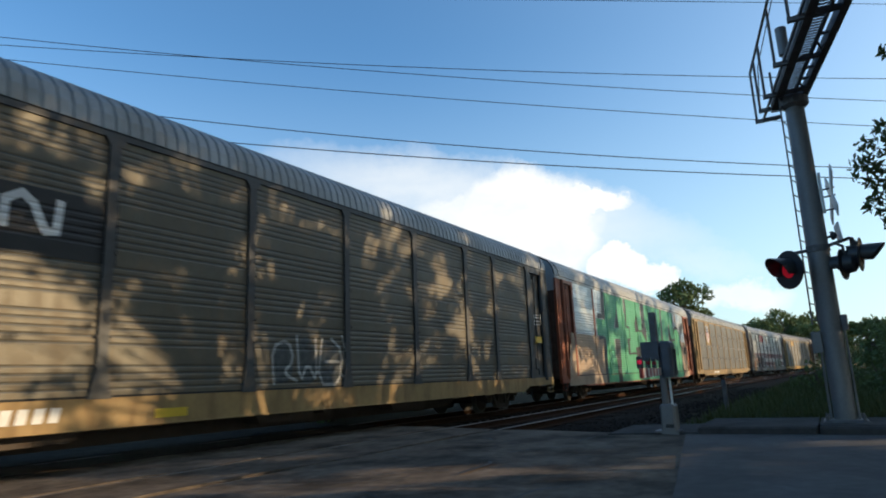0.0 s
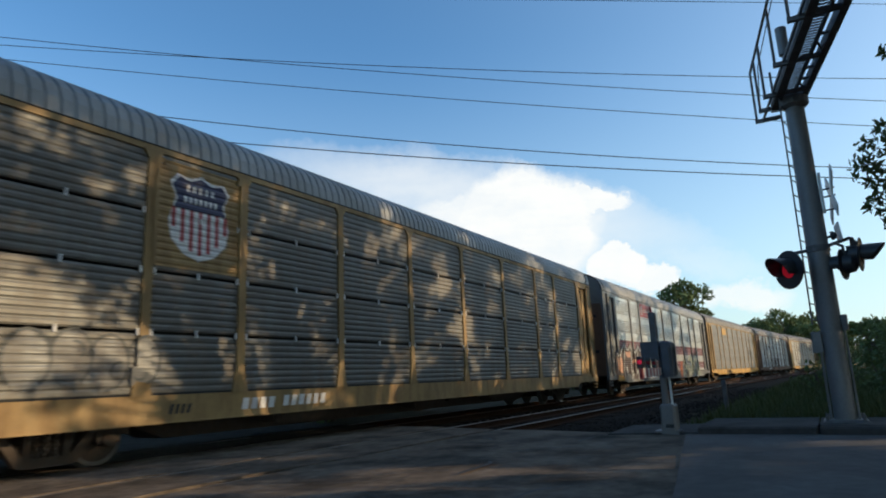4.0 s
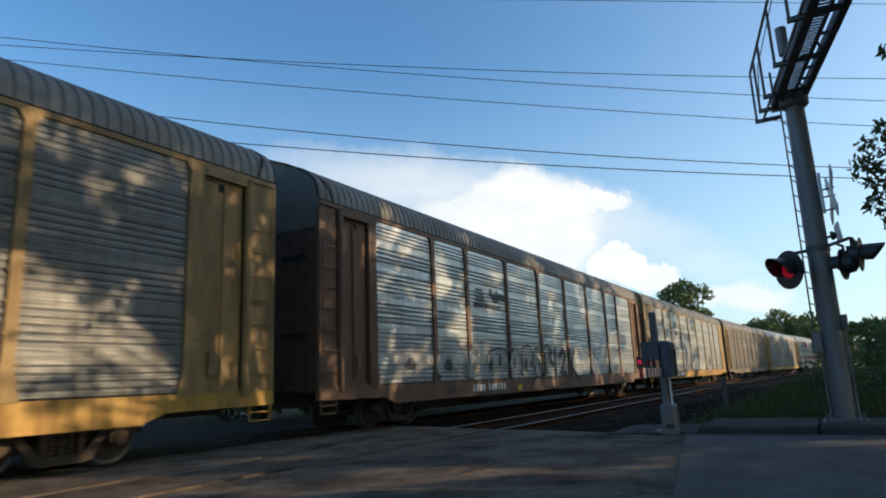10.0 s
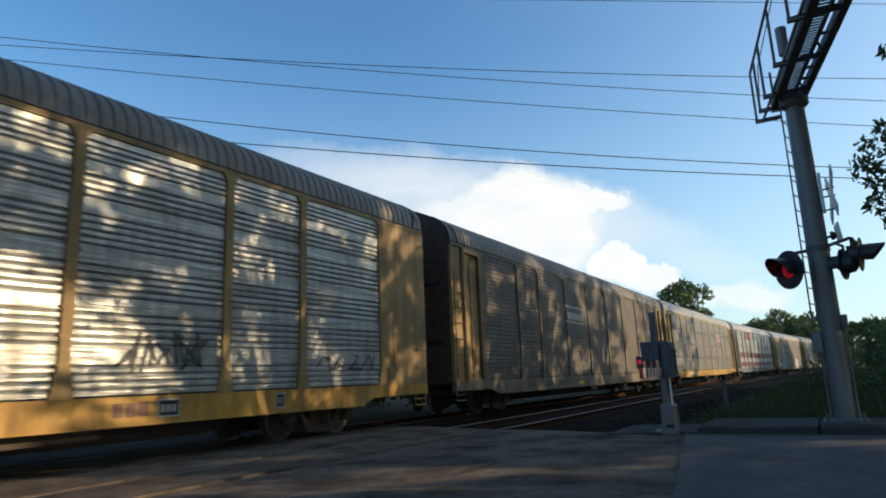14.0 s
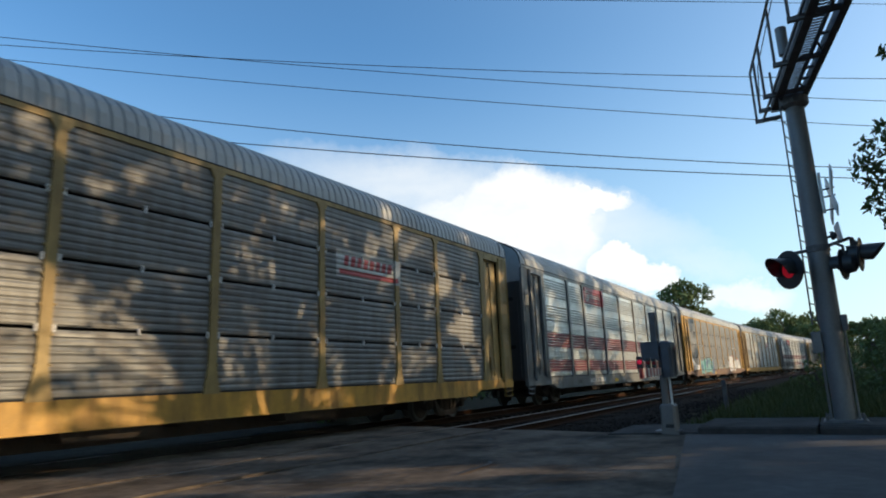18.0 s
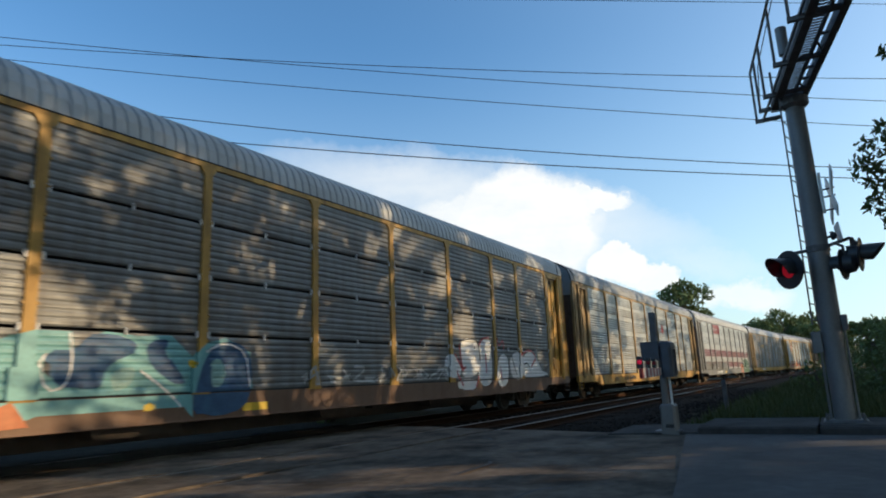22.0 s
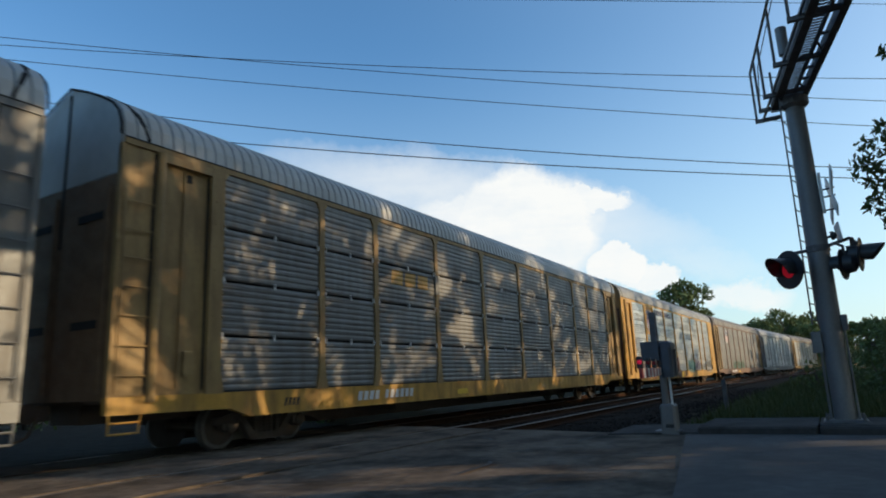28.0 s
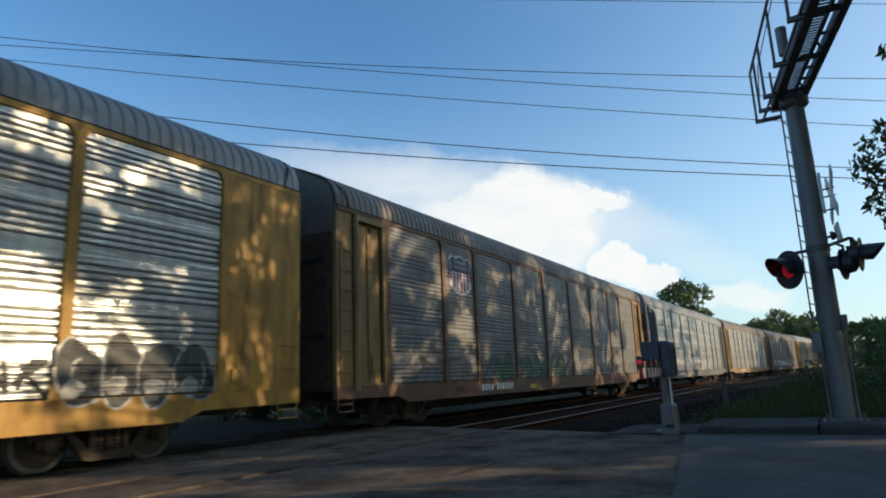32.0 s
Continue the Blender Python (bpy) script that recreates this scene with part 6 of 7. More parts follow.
    paint(c, "graffiti", [[(5.0, 0.75), (5.1, 1.9), (5.7, 1.7), (6.17, 1.79), (6.45, 1.91), (6.75, 2.0), (7.25, 2.0), (7.3, 1.7), (7.74, 2.02), (8.28, 1.98), (8.87, 2.0), (9.29, 1.66), (9.53, 1.88), (9.97, 2.0), (10.55, 1.75), (10.62, 1.1), (9.32, 1.04), (9.33, 0.66), (9.17, 0.81), (6.85, 0.81), (6.27, 0.7)]], "p_teal", "pale blue graffiti", "fine", 0.010)
    each(c, "graffiti_shape", [[(6.86, 1.61), (7.04, 1.76), (7.27, 1.7), (7.55, 2.01), (8.21, 1.94), (8.3, 1.72), (7.77, 1.52), (7.74, 1.16), (7.26, 1.21), (7.08, 1.24)], [(8.43, 1.88), (8.87, 1.96), (8.73, 1.72), (8.97, 1.52), (9.23, 1.18), (8.83, 1.26), (8.45, 1.59)], [(9.32, 1.04), (9.54, 1.74), (9.97, 1.97), (10.55, 1.83), (10.62, 1.14), (10.39, 0.66), (9.33, 0.66)], [(5.2, 1.0), (5.7, 0.9), (5.9, 1.5), (5.4, 1.7)]], "p_deepblue", "dark blue graffiti shape", "fine", 0.014)
    each(c, "graffiti_light", [[(9.63, 1.52), (9.8, 1.67), (9.99, 1.49), (9.96, 1.16), (9.65, 1.13)], [(7.85, 1.45), (8.3, 1.5), (8.2, 1.2), (7.9, 1.1)]], "p_mint", "", "fine", 0.0175)
    each(c, "graffiti_spot", [[(9.17, 1.61), (9.41, 1.59), (9.3, 1.42)], [(8.52, 0.98), (8.67, 0.82), (8.37, 0.81)]], "p_yellow", "", "fine", 0.017)
    paint(c, "graffiti_spot", [[(6.34, 1.0), (6.53, 1.04), (6.76, 0.71), (6.37, 0.69)]], "p_orange", "", "fine", 0.017)
    paint(c, "graffiti_spot", [[(6.89, 1.59), (6.99, 1.53), (6.98, 1.34), (6.89, 1.44)]], "p_black", "", "fine", 0.019)
    lines(c, "graffiti_outline", [[(7.22, 1.97), (7.29, 1.53), (7.2, 1.21), (6.95, 1.16), (6.82, 1.53), (6.91, 1.67)], [(8.35, 1.43), (8.8, 1.13), (9.09, 0.85)], [(9.54, 1.74), (9.97, 1.93), (10.45, 1.75), (10.55, 1.14)]], 0.035, "p_white", "", "fine", 0.0205)
    each(c, "graffiti_letter", [[(1.88, 1.89), (2.0, 2.0), (2.23, 2.02), (2.68, 1.74), (2.73, 1.58), (2.06, 1.61)], [(2.38, 1.09), (2.39, 1.49), (2.68, 1.66), (3.05, 1.75), (3.08, 1.15), (3.04, 1.08)], [(3.14, 1.08), (3.15, 1.58), (3.39, 1.76), (3.56, 1.4), (4.38, 1.58), (4.51, 1.29), (4.46, 1.08)]], "p_white", "white rounded letter", "fine", 0.009)
    lines(c, "graffiti_outline", [[(2.38, 1.09), (2.42, 1.49), (2.73, 1.66), (2.93, 1.41), (2.72, 1.16)], [(3.05, 1.75), (3.11, 1.08)], [(2.8, 1.87), (2.99, 1.91), (2.97, 1.77), (2.8, 1.79)], [(3.23, 1.14), (3.56, 1.4), (4.0, 1.12)], [(3.77, 1.4), (4.32, 1.53)], [(3.15, 1.58), (3.39, 1.74), (3.5, 1.49)]], 0.035, "p_black", "", "fine", 0.016)
    scrawl(c, 12.0, 17.6, 1.1, 1.5, "p_chrome", 64, "fine", 0.05, 0.4)
    each(c, "graffiti_letter", [[(18.5, 2.22), (18.94, 2.31), (19.47, 2.3), (19.65, 2.09), (19.71, 1.65), (19.55, 1.19), (18.62, 1.13), (18.57, 1.39)], [(19.68, 2.09), (19.9, 2.32), (20.26, 2.38), (20.54, 2.2), (20.55, 1.52), (20.42, 0.87), (19.51, 0.87)], [(17.6, 1.79), (18.17, 1.82), (18.57, 1.36), (18.33, 1.15), (17.6, 1.16)], [(21.0, 1.8), (21.69, 1.89), (21.72, 1.01), (21.13, 0.76), (20.72, 1.05)],
                                [(21.79, 1.82), (22.89, 2.01), (22.91, 1.04), (21.91, 1.01)], [(22.69, 1.68), (23.58, 2.04), (24.14, 1.78), (24.74, 1.25), (25.46, 1.14), (22.7, 0.97)], [(18.24, 1.1), (19.52, 1.1), (19.36, 0.78), (18.27, 0.8)], [(20.64, 1.06), (20.92, 1.73), (21.03, 1.04)]], "p_white", "white block letter", "fine", 0.009)
    lines(c, "graffiti_outline", [[(18.46, 2.09), (18.57, 1.39), (18.78, 1.44)], [(18.17, 1.82), (18.63, 1.33)], [(19.58, 1.16), (19.35, 0.87)], [(20.08, 1.85), (20.1, 1.27)], [(19.68, 2.12), (19.9, 2.33), (20.34, 2.36)], [(20.93, 2.37), (21.07, 2.09), (21.4, 2.36), (21.42, 2.03)], [(22.68, 1.84), (23.58, 2.07), (24.14, 1.78), (23.59, 1.44)], [(18.22, 1.34), (18.56, 0.92)], [(21.1, 1.45), (21.16, 1.03)]], 0.065, "p_red", "", "fine", 0.016)
    lines(c, "graffiti_outline", [[(20.5, 2.2), (20.52, 1.46), (20.42, 0.9)], [(18.5, 2.23), (19.47, 2.31), (19.66, 2.09), (19.7, 1.59)], [(22.0, 1.8), (22.3, 1.2)], [(22.9, 1.5), (23.3, 1.6), (23.5, 1.3)], [(24.2, 1.75), (24.6, 1.2), (25.3, 1.5)]], 0.045, "p_black", "", "fine", 0.022)
    for z in (2.6, 3.2, 4.0, 4.6):
        scrawl(c, 1.0, 1.75, z, z + 0.4, "p_black", int(z * 10), "fine", 0.035, 0.2)
    c = C[10]
    paint(c, "red_emblem", [oval(16.5, 3.75, 0.3, 0.3)], "p_red", "", lift=0.010)
    scrawl(c, 16.0, 17.0, 1.2, 1.7, "p_black", 70, "bold", 0.06, 0.4)
    c = C[11]
    paint(c, "graffiti", [[(21.3, 0.66), (25.4, 0.66), (25.3, 1.25), (21.3, 1.25)]] + [oval(21.8 + 0.75 * i, 1.55, 0.42, 0.6, 16, 0.08, i) for i in range(5)], "p_dgreen", "green bubble letters", prof="wide", lift=0.009)
    paint(c, "graffiti_outline", [s for i in range(5) for s in stroke(arc(21.8 + 0.75 * i, 1.5, 0.38, 0.6, -80, 200, 12), 0.05) + stroke([(21.6 + 0.75 * i, 0.75), (21.75 + 0.75 * i, 1.3)], 0.05)], "p_white", "white letter outlines", prof="wide", lift=0.014)
    bubbles(c, 2.6, 12.0, 1.3, 0.5, "galv_dull", "p_smoke", 72, "wide", 0.9)
    bubbles(c, 20.0, 21.0, 1.1, 0.6, "p_orange", "p_blue", 73, "wide", 0.6)
    c = C[12]
    paint(c, "emblem_patch", [rect(6.85, 3.45, 9.55, 4.0)], "galv_dark", "", "fine", 0.008)
    each(c, "emblem", bars(7.3, 3.54, 3, 0.5, 0.36, 0.1, 0.03), "yellow", "yellow emblem block", "fine", 0.013)
    c = C[13]
    paint(c, "emblem_field", [rect(4.88, 3.33, 6.67, 5.04)], "yellow", "yellow emblem field", lift=0.008)
    emblem(c, 5.1, 3.5, 6.45, 4.8, "bold", 0.014)
    words(c, "BUILDING", 7.12, 4.60, 0.465, "p_navy")
    words(c, "AMERICA", 9.62, 4.60, 0.465, "p_navy")
    blobs(c, [(2.6, 1.15, 0.3, 0.38, "p_orange"), (3.2, 1.3, 0.32, 0.45, "p_peach"), (3.94, 1.11, 0.3, 0.39, "p_orange"), (4.34, 1.1, 0.29, 0.39, "p_orange"), (3.98, 1.64, 0.27, 0.3, "p_peach"), (4.91, 1.19, 0.25, 0.33, "p_orange"), (5.49, 1.53, 0.47, 0.33, "p_peach"), (5.58, 1.05, 0.45, 0.35, "p_orange"), (6.41, 1.18, 0.34, 0.33, "p_peach"), (6.86, 1.67, 0.3, 0.29, "p_brick"), (7.38, 1.32, 0.4, 0.36, "p_brick")], "p_wine")
    big = [("p_orange", [(8.91, 1.86), (9.11, 1.94), (9.34, 1.76), (9.32, 1.5), (9.6, 1.26), (9.59, 0.89), (9.29, 0.66), (8.3, 0.66), (8.2, 1.2), (8.4, 1.6)]), ("p_wine", [(10.93, 1.75), (11.15, 1.87), (11.43, 1.85), (11.76, 1.58), (11.77, 1.39), (11.05, 1.4)]),
           ("p_orange", [(10.76, 0.69), (10.82, 1.15), (11.05, 1.4), (11.4, 1.52), (11.77, 1.53), (11.84, 1.11), (11.49, 0.68)]), ("p_lagoon", [(9.53, 0.82), (9.53, 1.19), (9.74, 1.42), (10.13, 1.57), (10.52, 1.53), (10.73, 1.15), (10.66, 0.78), (10.12, 0.66), (9.65, 0.66)]),
           ("p_lagoon", [(9.38, 1.66), (9.47, 1.88), (9.7, 1.94), (9.98, 1.86), (10.08, 1.65), (9.97, 1.45), (9.74, 1.4), (9.49, 1.5)]), ("p_wine", [(11.79, 1.02), (11.83, 1.5), (11.92, 1.77), (12.2, 1.95), (12.45, 1.98), (12.77, 1.79), (12.72, 1.28), (13.12, 1.07), (13.07, 0.67), (11.81, 0.66)]),
           ("p_lagoon", [(15.76, 1.59), (16.16, 1.91), (16.57, 1.6), (16.45, 0.9), (15.85, 0.92)]), ("p_lagoon", [(16.63, 1.6), (17.01, 1.97), (17.34, 1.6), (17.22, 0.87), (16.66, 0.89)]), ("p_lagoon", [(17.41, 1.6), (17.71, 1.95), (17.88, 1.6), (17.78, 0.92), (17.4, 0.9)])]
    for i, (m, outline) in enumerate(big):
        outline = rounded(outline)
        up = 0.0105 + 0.002 * i
        letter = part("graffiti_letter", paint_mesh("graffiti_letter", [outline], PROFILE["bold"], M[m], up), c)
        part("outline", paint_mesh("outline", stroke(outline + outline[:1], 0.05), PROFILE["bold"], M["p_deepteal" if m == "p_lagoon" else "p_wine"], up + 0.001), letter)
        mx, mz = sum(p[0] for p in outline) / len(outline), sum(p[1] for p in outline) / len(outline)
        core = [(mx + 0.5 * (p[0] - mx) + 0.05, mz + 0.4 * (p[1] - mz) - 0.12) for p in outline]
        part("sprayed_shade", paint_mesh("sprayed_shade", [core], PROFILE["bold"], M["p_deepteal" if m == "p_lagoon" else "p_umber" if m == "p_wine" else "p_red"], up + 0.0006), letter)
    lines(c, "inner_line", [[(8.95, 1.42), (9.22, 1.5), (9.34, 1.76)], [(9.6, 1.26), (9.39, 1.12), (9.1, 1.28)], [(9.71, 0.8), (9.92, 1.18), (10.23, 1.33)], [(11.16, 1.05), (11.45, 1.4)], [(11.06, 1.14), (11.36, 1.13), (11.67, 1.3)]], 0.04, "p_wine", "", "bold", 0.032)
    paint(c, "yellow_patch", [[(13.07, 0.66), (13.54, 1.03), (13.9, 1.03), (13.69, 0.66)]], "p_yellow", "", "bold", 0.009)
    blobs(c, [(23.0, 1.4, 0.36, 0.48, "p_smoke"), (23.65, 1.45, 0.34, 0.5, "p_smoke"), (24.3, 1.4, 0.36, 0.5, "p_smoke"), (24.95, 1.4, 0.34, 0.48, "p_smoke")], "p_chrome", rim=0.035)
    scrawl(c, 18.3, 20.0, 1.05, 1.95, "p_purple", 84, "bold", 0.17, 0.4)
    scrawl(c, 20.2, 22.4, 1.1, 1.6, "p_smoke", 86, "bold", 0.06, 0.5)
    lines(c, "graffiti_tag", [[(14.1, 0.95), (14.3, 0.75), (14.45, 0.95), (14.5, 0.72)], [(14.6, 0.8), (14.75, 0.98), (14.85, 0.78), (15.05, 0.9)], [(14.2, 0.7), (14.9, 0.78), (15.2, 0.68)]], 0.035, "p_black", "", "bold", 0.012)
    c = C[14]
    emblem(c, 5.1, 3.6, 6.4, 4.75)
    scrawl(c, 3.0, 25.0, 1.1, 1.8, "p_smoke", 90, "bold", 0.08, 1.3)
    bubbles(c, 8.0, 14.0, 1.4, 0.45, "p_dgreen", "p_black", 91, "bold", 0.9)
    for k in (15, 17, 19):
        scrawl(C[k], 4.0, 20.0, 1.1, 2.0, "p_white", 100 + k, "bold", 0.1, 0.9)


build_train()
decorate_train()


# ---- crossing signals ----
def lamp_unit(parent, x, z, y, yaw, lit, r=0.30, hood=0.42, tilt=0.0):
    """A warning lamp: dark round target board, hooded lens; faces along local -x before its turn."""
    at = pose(x, y, z, 0, tilt, yaw)
    hold = part("flasher", Geo().lathe((0.0, 0, 0), (-1, 0, 0), [(-0.20, 0.05), (-0.17, 0.11), (-0.13, 0.155), (0.0, 0.17), (0.02, r - 0.015), (0.025, r), (0.038, r), (0.042, r - 0.02), (0.042, 0.17)], 28).mesh("target_board", M["black"]), parent, "matt black round target board", at)
    g = Geo()
    n, rr = 16, r * 0.56
    arch = [radians(-28 + 236 * i / n) for i in range(n + 1)]
    reach = [hood * (0.62 + 0.38 * math.sin(a)) for a in arch]
    for i in range(n):
        a0, a1, l0, l1 = arch[i], arch[i + 1], reach[i], reach[i + 1]
        for q in (rr, rr + 0.012):
            g.quad((-0.03, q * math.cos(a0), q * math.sin(a0)), (-0.03, q * math.cos(a1), q * math.sin(a1)), (-0.03 - l1, q * math.cos(a1), q * math.sin(a1)), (-0.03 - l0, q * math.cos(a0), q * math.sin(a0)))
        g.quad((-0.03 - l0, rr * math.cos(a0), rr * math.sin(a0)), (-0.03 - l1, rr * math.cos(a1), rr * math.sin(a1)), (-0.03 - l1, (rr + 0.012) * math.cos(a1), (rr + 0.012) * math.sin(a1)), (-0.03 - l0, (rr + 0.012) * math.cos(a0), (rr + 0.012) * math.sin(a0)))
    part("hood", g.mesh("hood", M["black"]), hold)
    part("lens", Geo().lathe((-0.03, 0, 0), (-1, 0, 0), [(0.0, rr * 0.8), (0.02, rr * 0.74), (0.035, rr * 0.4), (0.04, 0.0)], 18).mesh("lens", M["lamp_red"] if lit else M["lens_dark"]), hold)
    part("socket", Geo().tube([(0.08, 0, 0.12), (0.08, 0, 0.30)], 0.035, 8).mesh("socket", M["steel"]), hold)
    return hold


def build_mast():
    mast = thing("signal_mast", "tall grey steel cantilever mast with crossing flashers", "crossing signal", at=pose(12.85, -0.085, 0.15))
    g = Geo().lathe((0, 0, 0), (0, 0, 1), [(0.0, 0.172), (0.3, 0.17), (1.6, 0.172), (2.9, 0.172), (4.2, 0.165), (5.75, 0.152), (5.8, 0.147)], 28)
    part("pole", g.mesh("pole", M["mast"], smooth=False), mast)
    g = Geo().box(-0.33, -0.33, -0.15, 0.33, 0.33, 0.03, 0, 0.03)
    part("base_plate", g.mesh("base_plate", M["steel"]), mast)
    for sx in (-1, 1):
        for sy in (-1, 1):
            part("anchor_bolt", cached("anchor", lambda: Geo().tube([(0, 0, 0.03), (0, 0, 0.11)], 0.03, 6).mesh("anchor_bolt", M["steel"])), mast, at=pose(sx * 0.26, sy * 0.26, 0))
    # narrow climbing ladder close to the shaft, seen almost edge on
    lad = part("ladder", Geo().tube([(-0.22, 0.262, 1.62), (-0.22, 0.225, 5.8)], 0.014, 6).mesh("ladder_rail", M["steel"]), mast)
    part("ladder_rail", Geo().tube([(0.10, 0.178, 1.62), (0.10, 0.148, 5.8)], 0.014, 6).mesh("ladder_rail", M["steel"]), lad)
    for i in range(15):
        f = i * 0.28 / 4.2
        part("rung", Geo().tube([(-0.22, 0.262 - 0.037 * f, 1.70 + i * 0.28), (0.10, 0.178 - 0.03 * f, 1.70 + i * 0.28)], 0.011, 5).mesh("rung", M["steel"]), lad)
    part("junction_box", Geo().box(-0.10, -0.26, 1.50, 0.10, -0.155, 1.76, 0, 0.015).mesh("junction_box", M["steel"]), mast)
    part("junction_box", Geo().box(-0.12, 0.155, 1.14, 0.12, 0.32, 1.50, 0, 0.02).mesh("junction_box", M["mast"]), mast)
    part("conduit", Geo().tube([(-0.03, 0.20, 1.14), (-0.03, 0.205, 0.03)], 0.022, 6).mesh("conduit", M["mast"]), mast)
    part("conduit", Geo().tube([(-0.05, -0.195, 1.5), (-0.05, -0.2, 0.03)], 0.018, 6).mesh("conduit", M["mast"]), mast)
    part("crossarm", Geo().tube([(-0.05, 0.48, 2.90), (-0.05, 0.1, 2.93), (-0.05, -0.15, 2.97), (-0.05, -0.50, 3.06)], 0.03, 8).mesh("crossarm", M["steel"]), mast)
    part("clamp", Geo().lathe((0, 0, 2.88), (0, 0, 1), [(0, 0.172), (0.01, 0.19), (0.11, 0.19), (0.12, 0.172)], 20).mesh("clamp", M["steel"]), mast)
    part("hanger", Geo().tube([(-0.05, -0.50, 3.06), (-0.05, -0.56, 2.98), (-0.02, -0.56, 2.86)], 0.028, 8).mesh("hanger", M["steel"]), mast)
    part("hanger", Geo().tube([(-0.05, -0.28, 2.99), (-0.05, -0.37, 2.93), (-0.03, -0.37, 2.8)], 0.026, 8).mesh("hanger", M["steel"]), mast)
    part("hanger", Geo().tube([(-0.05, 0.44, 2.90), (-0.05, 0.44, 2.7)], 0.03, 8).mesh("hanger", M["steel"]), mast)
    lamp_unit(mast, -0.12, 2.61, 0.47, -47, True, 0.345, 0.40)
    lamp_unit(mast, -0.02, 2.76, -0.58, 79, False, 0.29, 0.36, -4)
    lamp_unit(mast, -0.03, 2.62, -0.37, -108, False, 0.27, 0.30)
    # bell and its bracket
    g = Geo()
    g.tube([(-0.02, -0.15, 3.12), (-0.02, -0.27, 3.14)], 0.025, 6)
    g.lathe((-0.02, -0.22, 3.14), (0, -1, 0.1), [(0, 0.075), (0.04, 0.08), (0.08, 0.05), (0.1, 0.01)], 14)
    part("bell", g.mesh("bell", M["black"]), mast, "small dark warning bell")
    # crossed boards seen almost edge on, on two arms, over a small plate; a white shield against the shaft
    for a in (38, -38):
        part("crossbuck_board", Geo().box(-0.012, -0.61, -0.105, 0.012, 0.61, 0.105).mesh("crossbuck_board", M["white"]), mast, "white crossing board seen edge on", at=pose(-0.04 + 0.014 * (a > 0), -0.335, 3.86, a, 0, -85))
    part("track_plate", Geo().box(-0.01, -0.24, -0.15, 0.01, 0.24, 0.15).mesh("track_plate", M["white"]), mast, "small white plate under the boards", at=pose(-0.05, -0.34, 3.18, 0, -6, -84))
    part("mounting_plate", Geo().box(-0.16, -0.215, 3.58, 0.1, -0.17, 4.28, 0, 0.01).mesh("mounting_plate", M["white"]), mast, "pale backing plate on the shaft")
    for z in (3.60, 3.84, 3.98):
        part("bracket", Geo().tube([(-0.02, -0.16, z), (-0.03, -0.40, z + 0.02)], 0.016, 6).mesh("bracket", M["steel"]), mast)
    # cantilever walkway over the road
    T = part("cantilever", Geo().lathe((0, 0, 5.60), (0, 0, 1), [(0, 0.17), (0.06, 0.24), (0.2, 0.24), (0.26, 0.19)], 16).mesh("mast_cap", M["steel"]), mast)
    L0, L1 = 0.86, -10.0
    yc = lambda x: 0.515 + 0.195 * x          # line of the handrail
    base = 5.85

    def beam(oy, z, w, h, x0, x1):
        return Geo().loft([[(x, oy + yc(x) - w, z - h), (x, oy + yc(x) + w, z - h), (x, oy + yc(x) + w, z + h), (x, oy + yc(x) - w, z + h)] for x in (x0, x1)])

    part("chord", beam(-0.25, base + 0.02, 0.065, 0.09, 0.28, L1).mesh("chord", M["steel"]), T)
    part("chord", beam(-0.70, base + 0.02, 0.055, 0.08, 0.30, L1).mesh("chord", M["steel"]), T)
    part("chord", beam(-0.52, base, 0.02, 0.03, 0.6, L1).mesh("chord", M["steel"]), T)
    part("chord", beam(-0.13, base, 0.016, 0.025, L0, L1).mesh("chord", M["steel"]), T)
    for k, x in enumerate((L0, 0.30, -0.38, -1.66, -3.1, -4.6, -6.1, -7.6, -9.1)):
        far = -0.44 if k == 0 else -0.72
        part("cross_beam", Geo().loft([[(x - 0.035, yc(x) + o, base - 0.075), (x + 0.035, yc(x) + o, base - 0.075), (x + 0.035, yc(x) + o, base - 0.005), (x - 0.035, yc(x) + o, base - 0.005)] for o in (0.03, far)]).mesh("cross_beam", M["steel"]), T)
        part("handrail_post", Geo().tube([(x, yc(x), base - 0.03), (x, yc(x), base + 1.02)], 0.024, 6).mesh("handrail_post", M["steel"]), T)
    for x in (-0.72, -1.15, -2.3, -3.7, -5.3, -6.8):
        part("brace", Geo().tube([(x, -0.5 + yc(x), base), (x - 0.02, -0.70 + yc(x), base)], 0.028, 5).mesh("brace", M["steel"]), T)
    for x in (-0.12, -1.62, -3.1, -4.6, -6.1):
        part("brace", Geo().tube([(x, -0.70 + yc(x), base), (x - 0.55, -0.5 + yc(x - 0.55), base + 0.02)], 0.02, 5).mesh("brace", M["steel"]), T)
    # open walkway grating: cross slats on thin runners
    x = L0 - 0.05
    while x > -7.5:
        part("grating_slat", cached(("slat", x > 0), lambda: Geo().box(-0.014, -0.13, 0.0, 0.014, 0.13, 0.02).mesh("grating_slat", M["steel"])), T, at=pose(x, -0.40 + yc(x), base + 0.06, 0, 0, 10))
        x -= 0.085
    part("handrail", Geo().tube([(L0, yc(L0), base + 1.02), (L1, yc(L1), base + 1.02)], 0.026, 6).mesh("handrail", M["steel"]), T)
    part("cable", Geo().tube([(L0 - 0.15, yc(L0) - 0.1, base + 0.2), (0.0, yc(0.0) - 0.02, base + 0.75), (-1.4, yc(-1.4) - 0.15, base + 1.25), (-3.0, yc(-3.0) - 0.1, base + 1.5)], 0.009, 5).mesh("cable", M["wire"]), T)
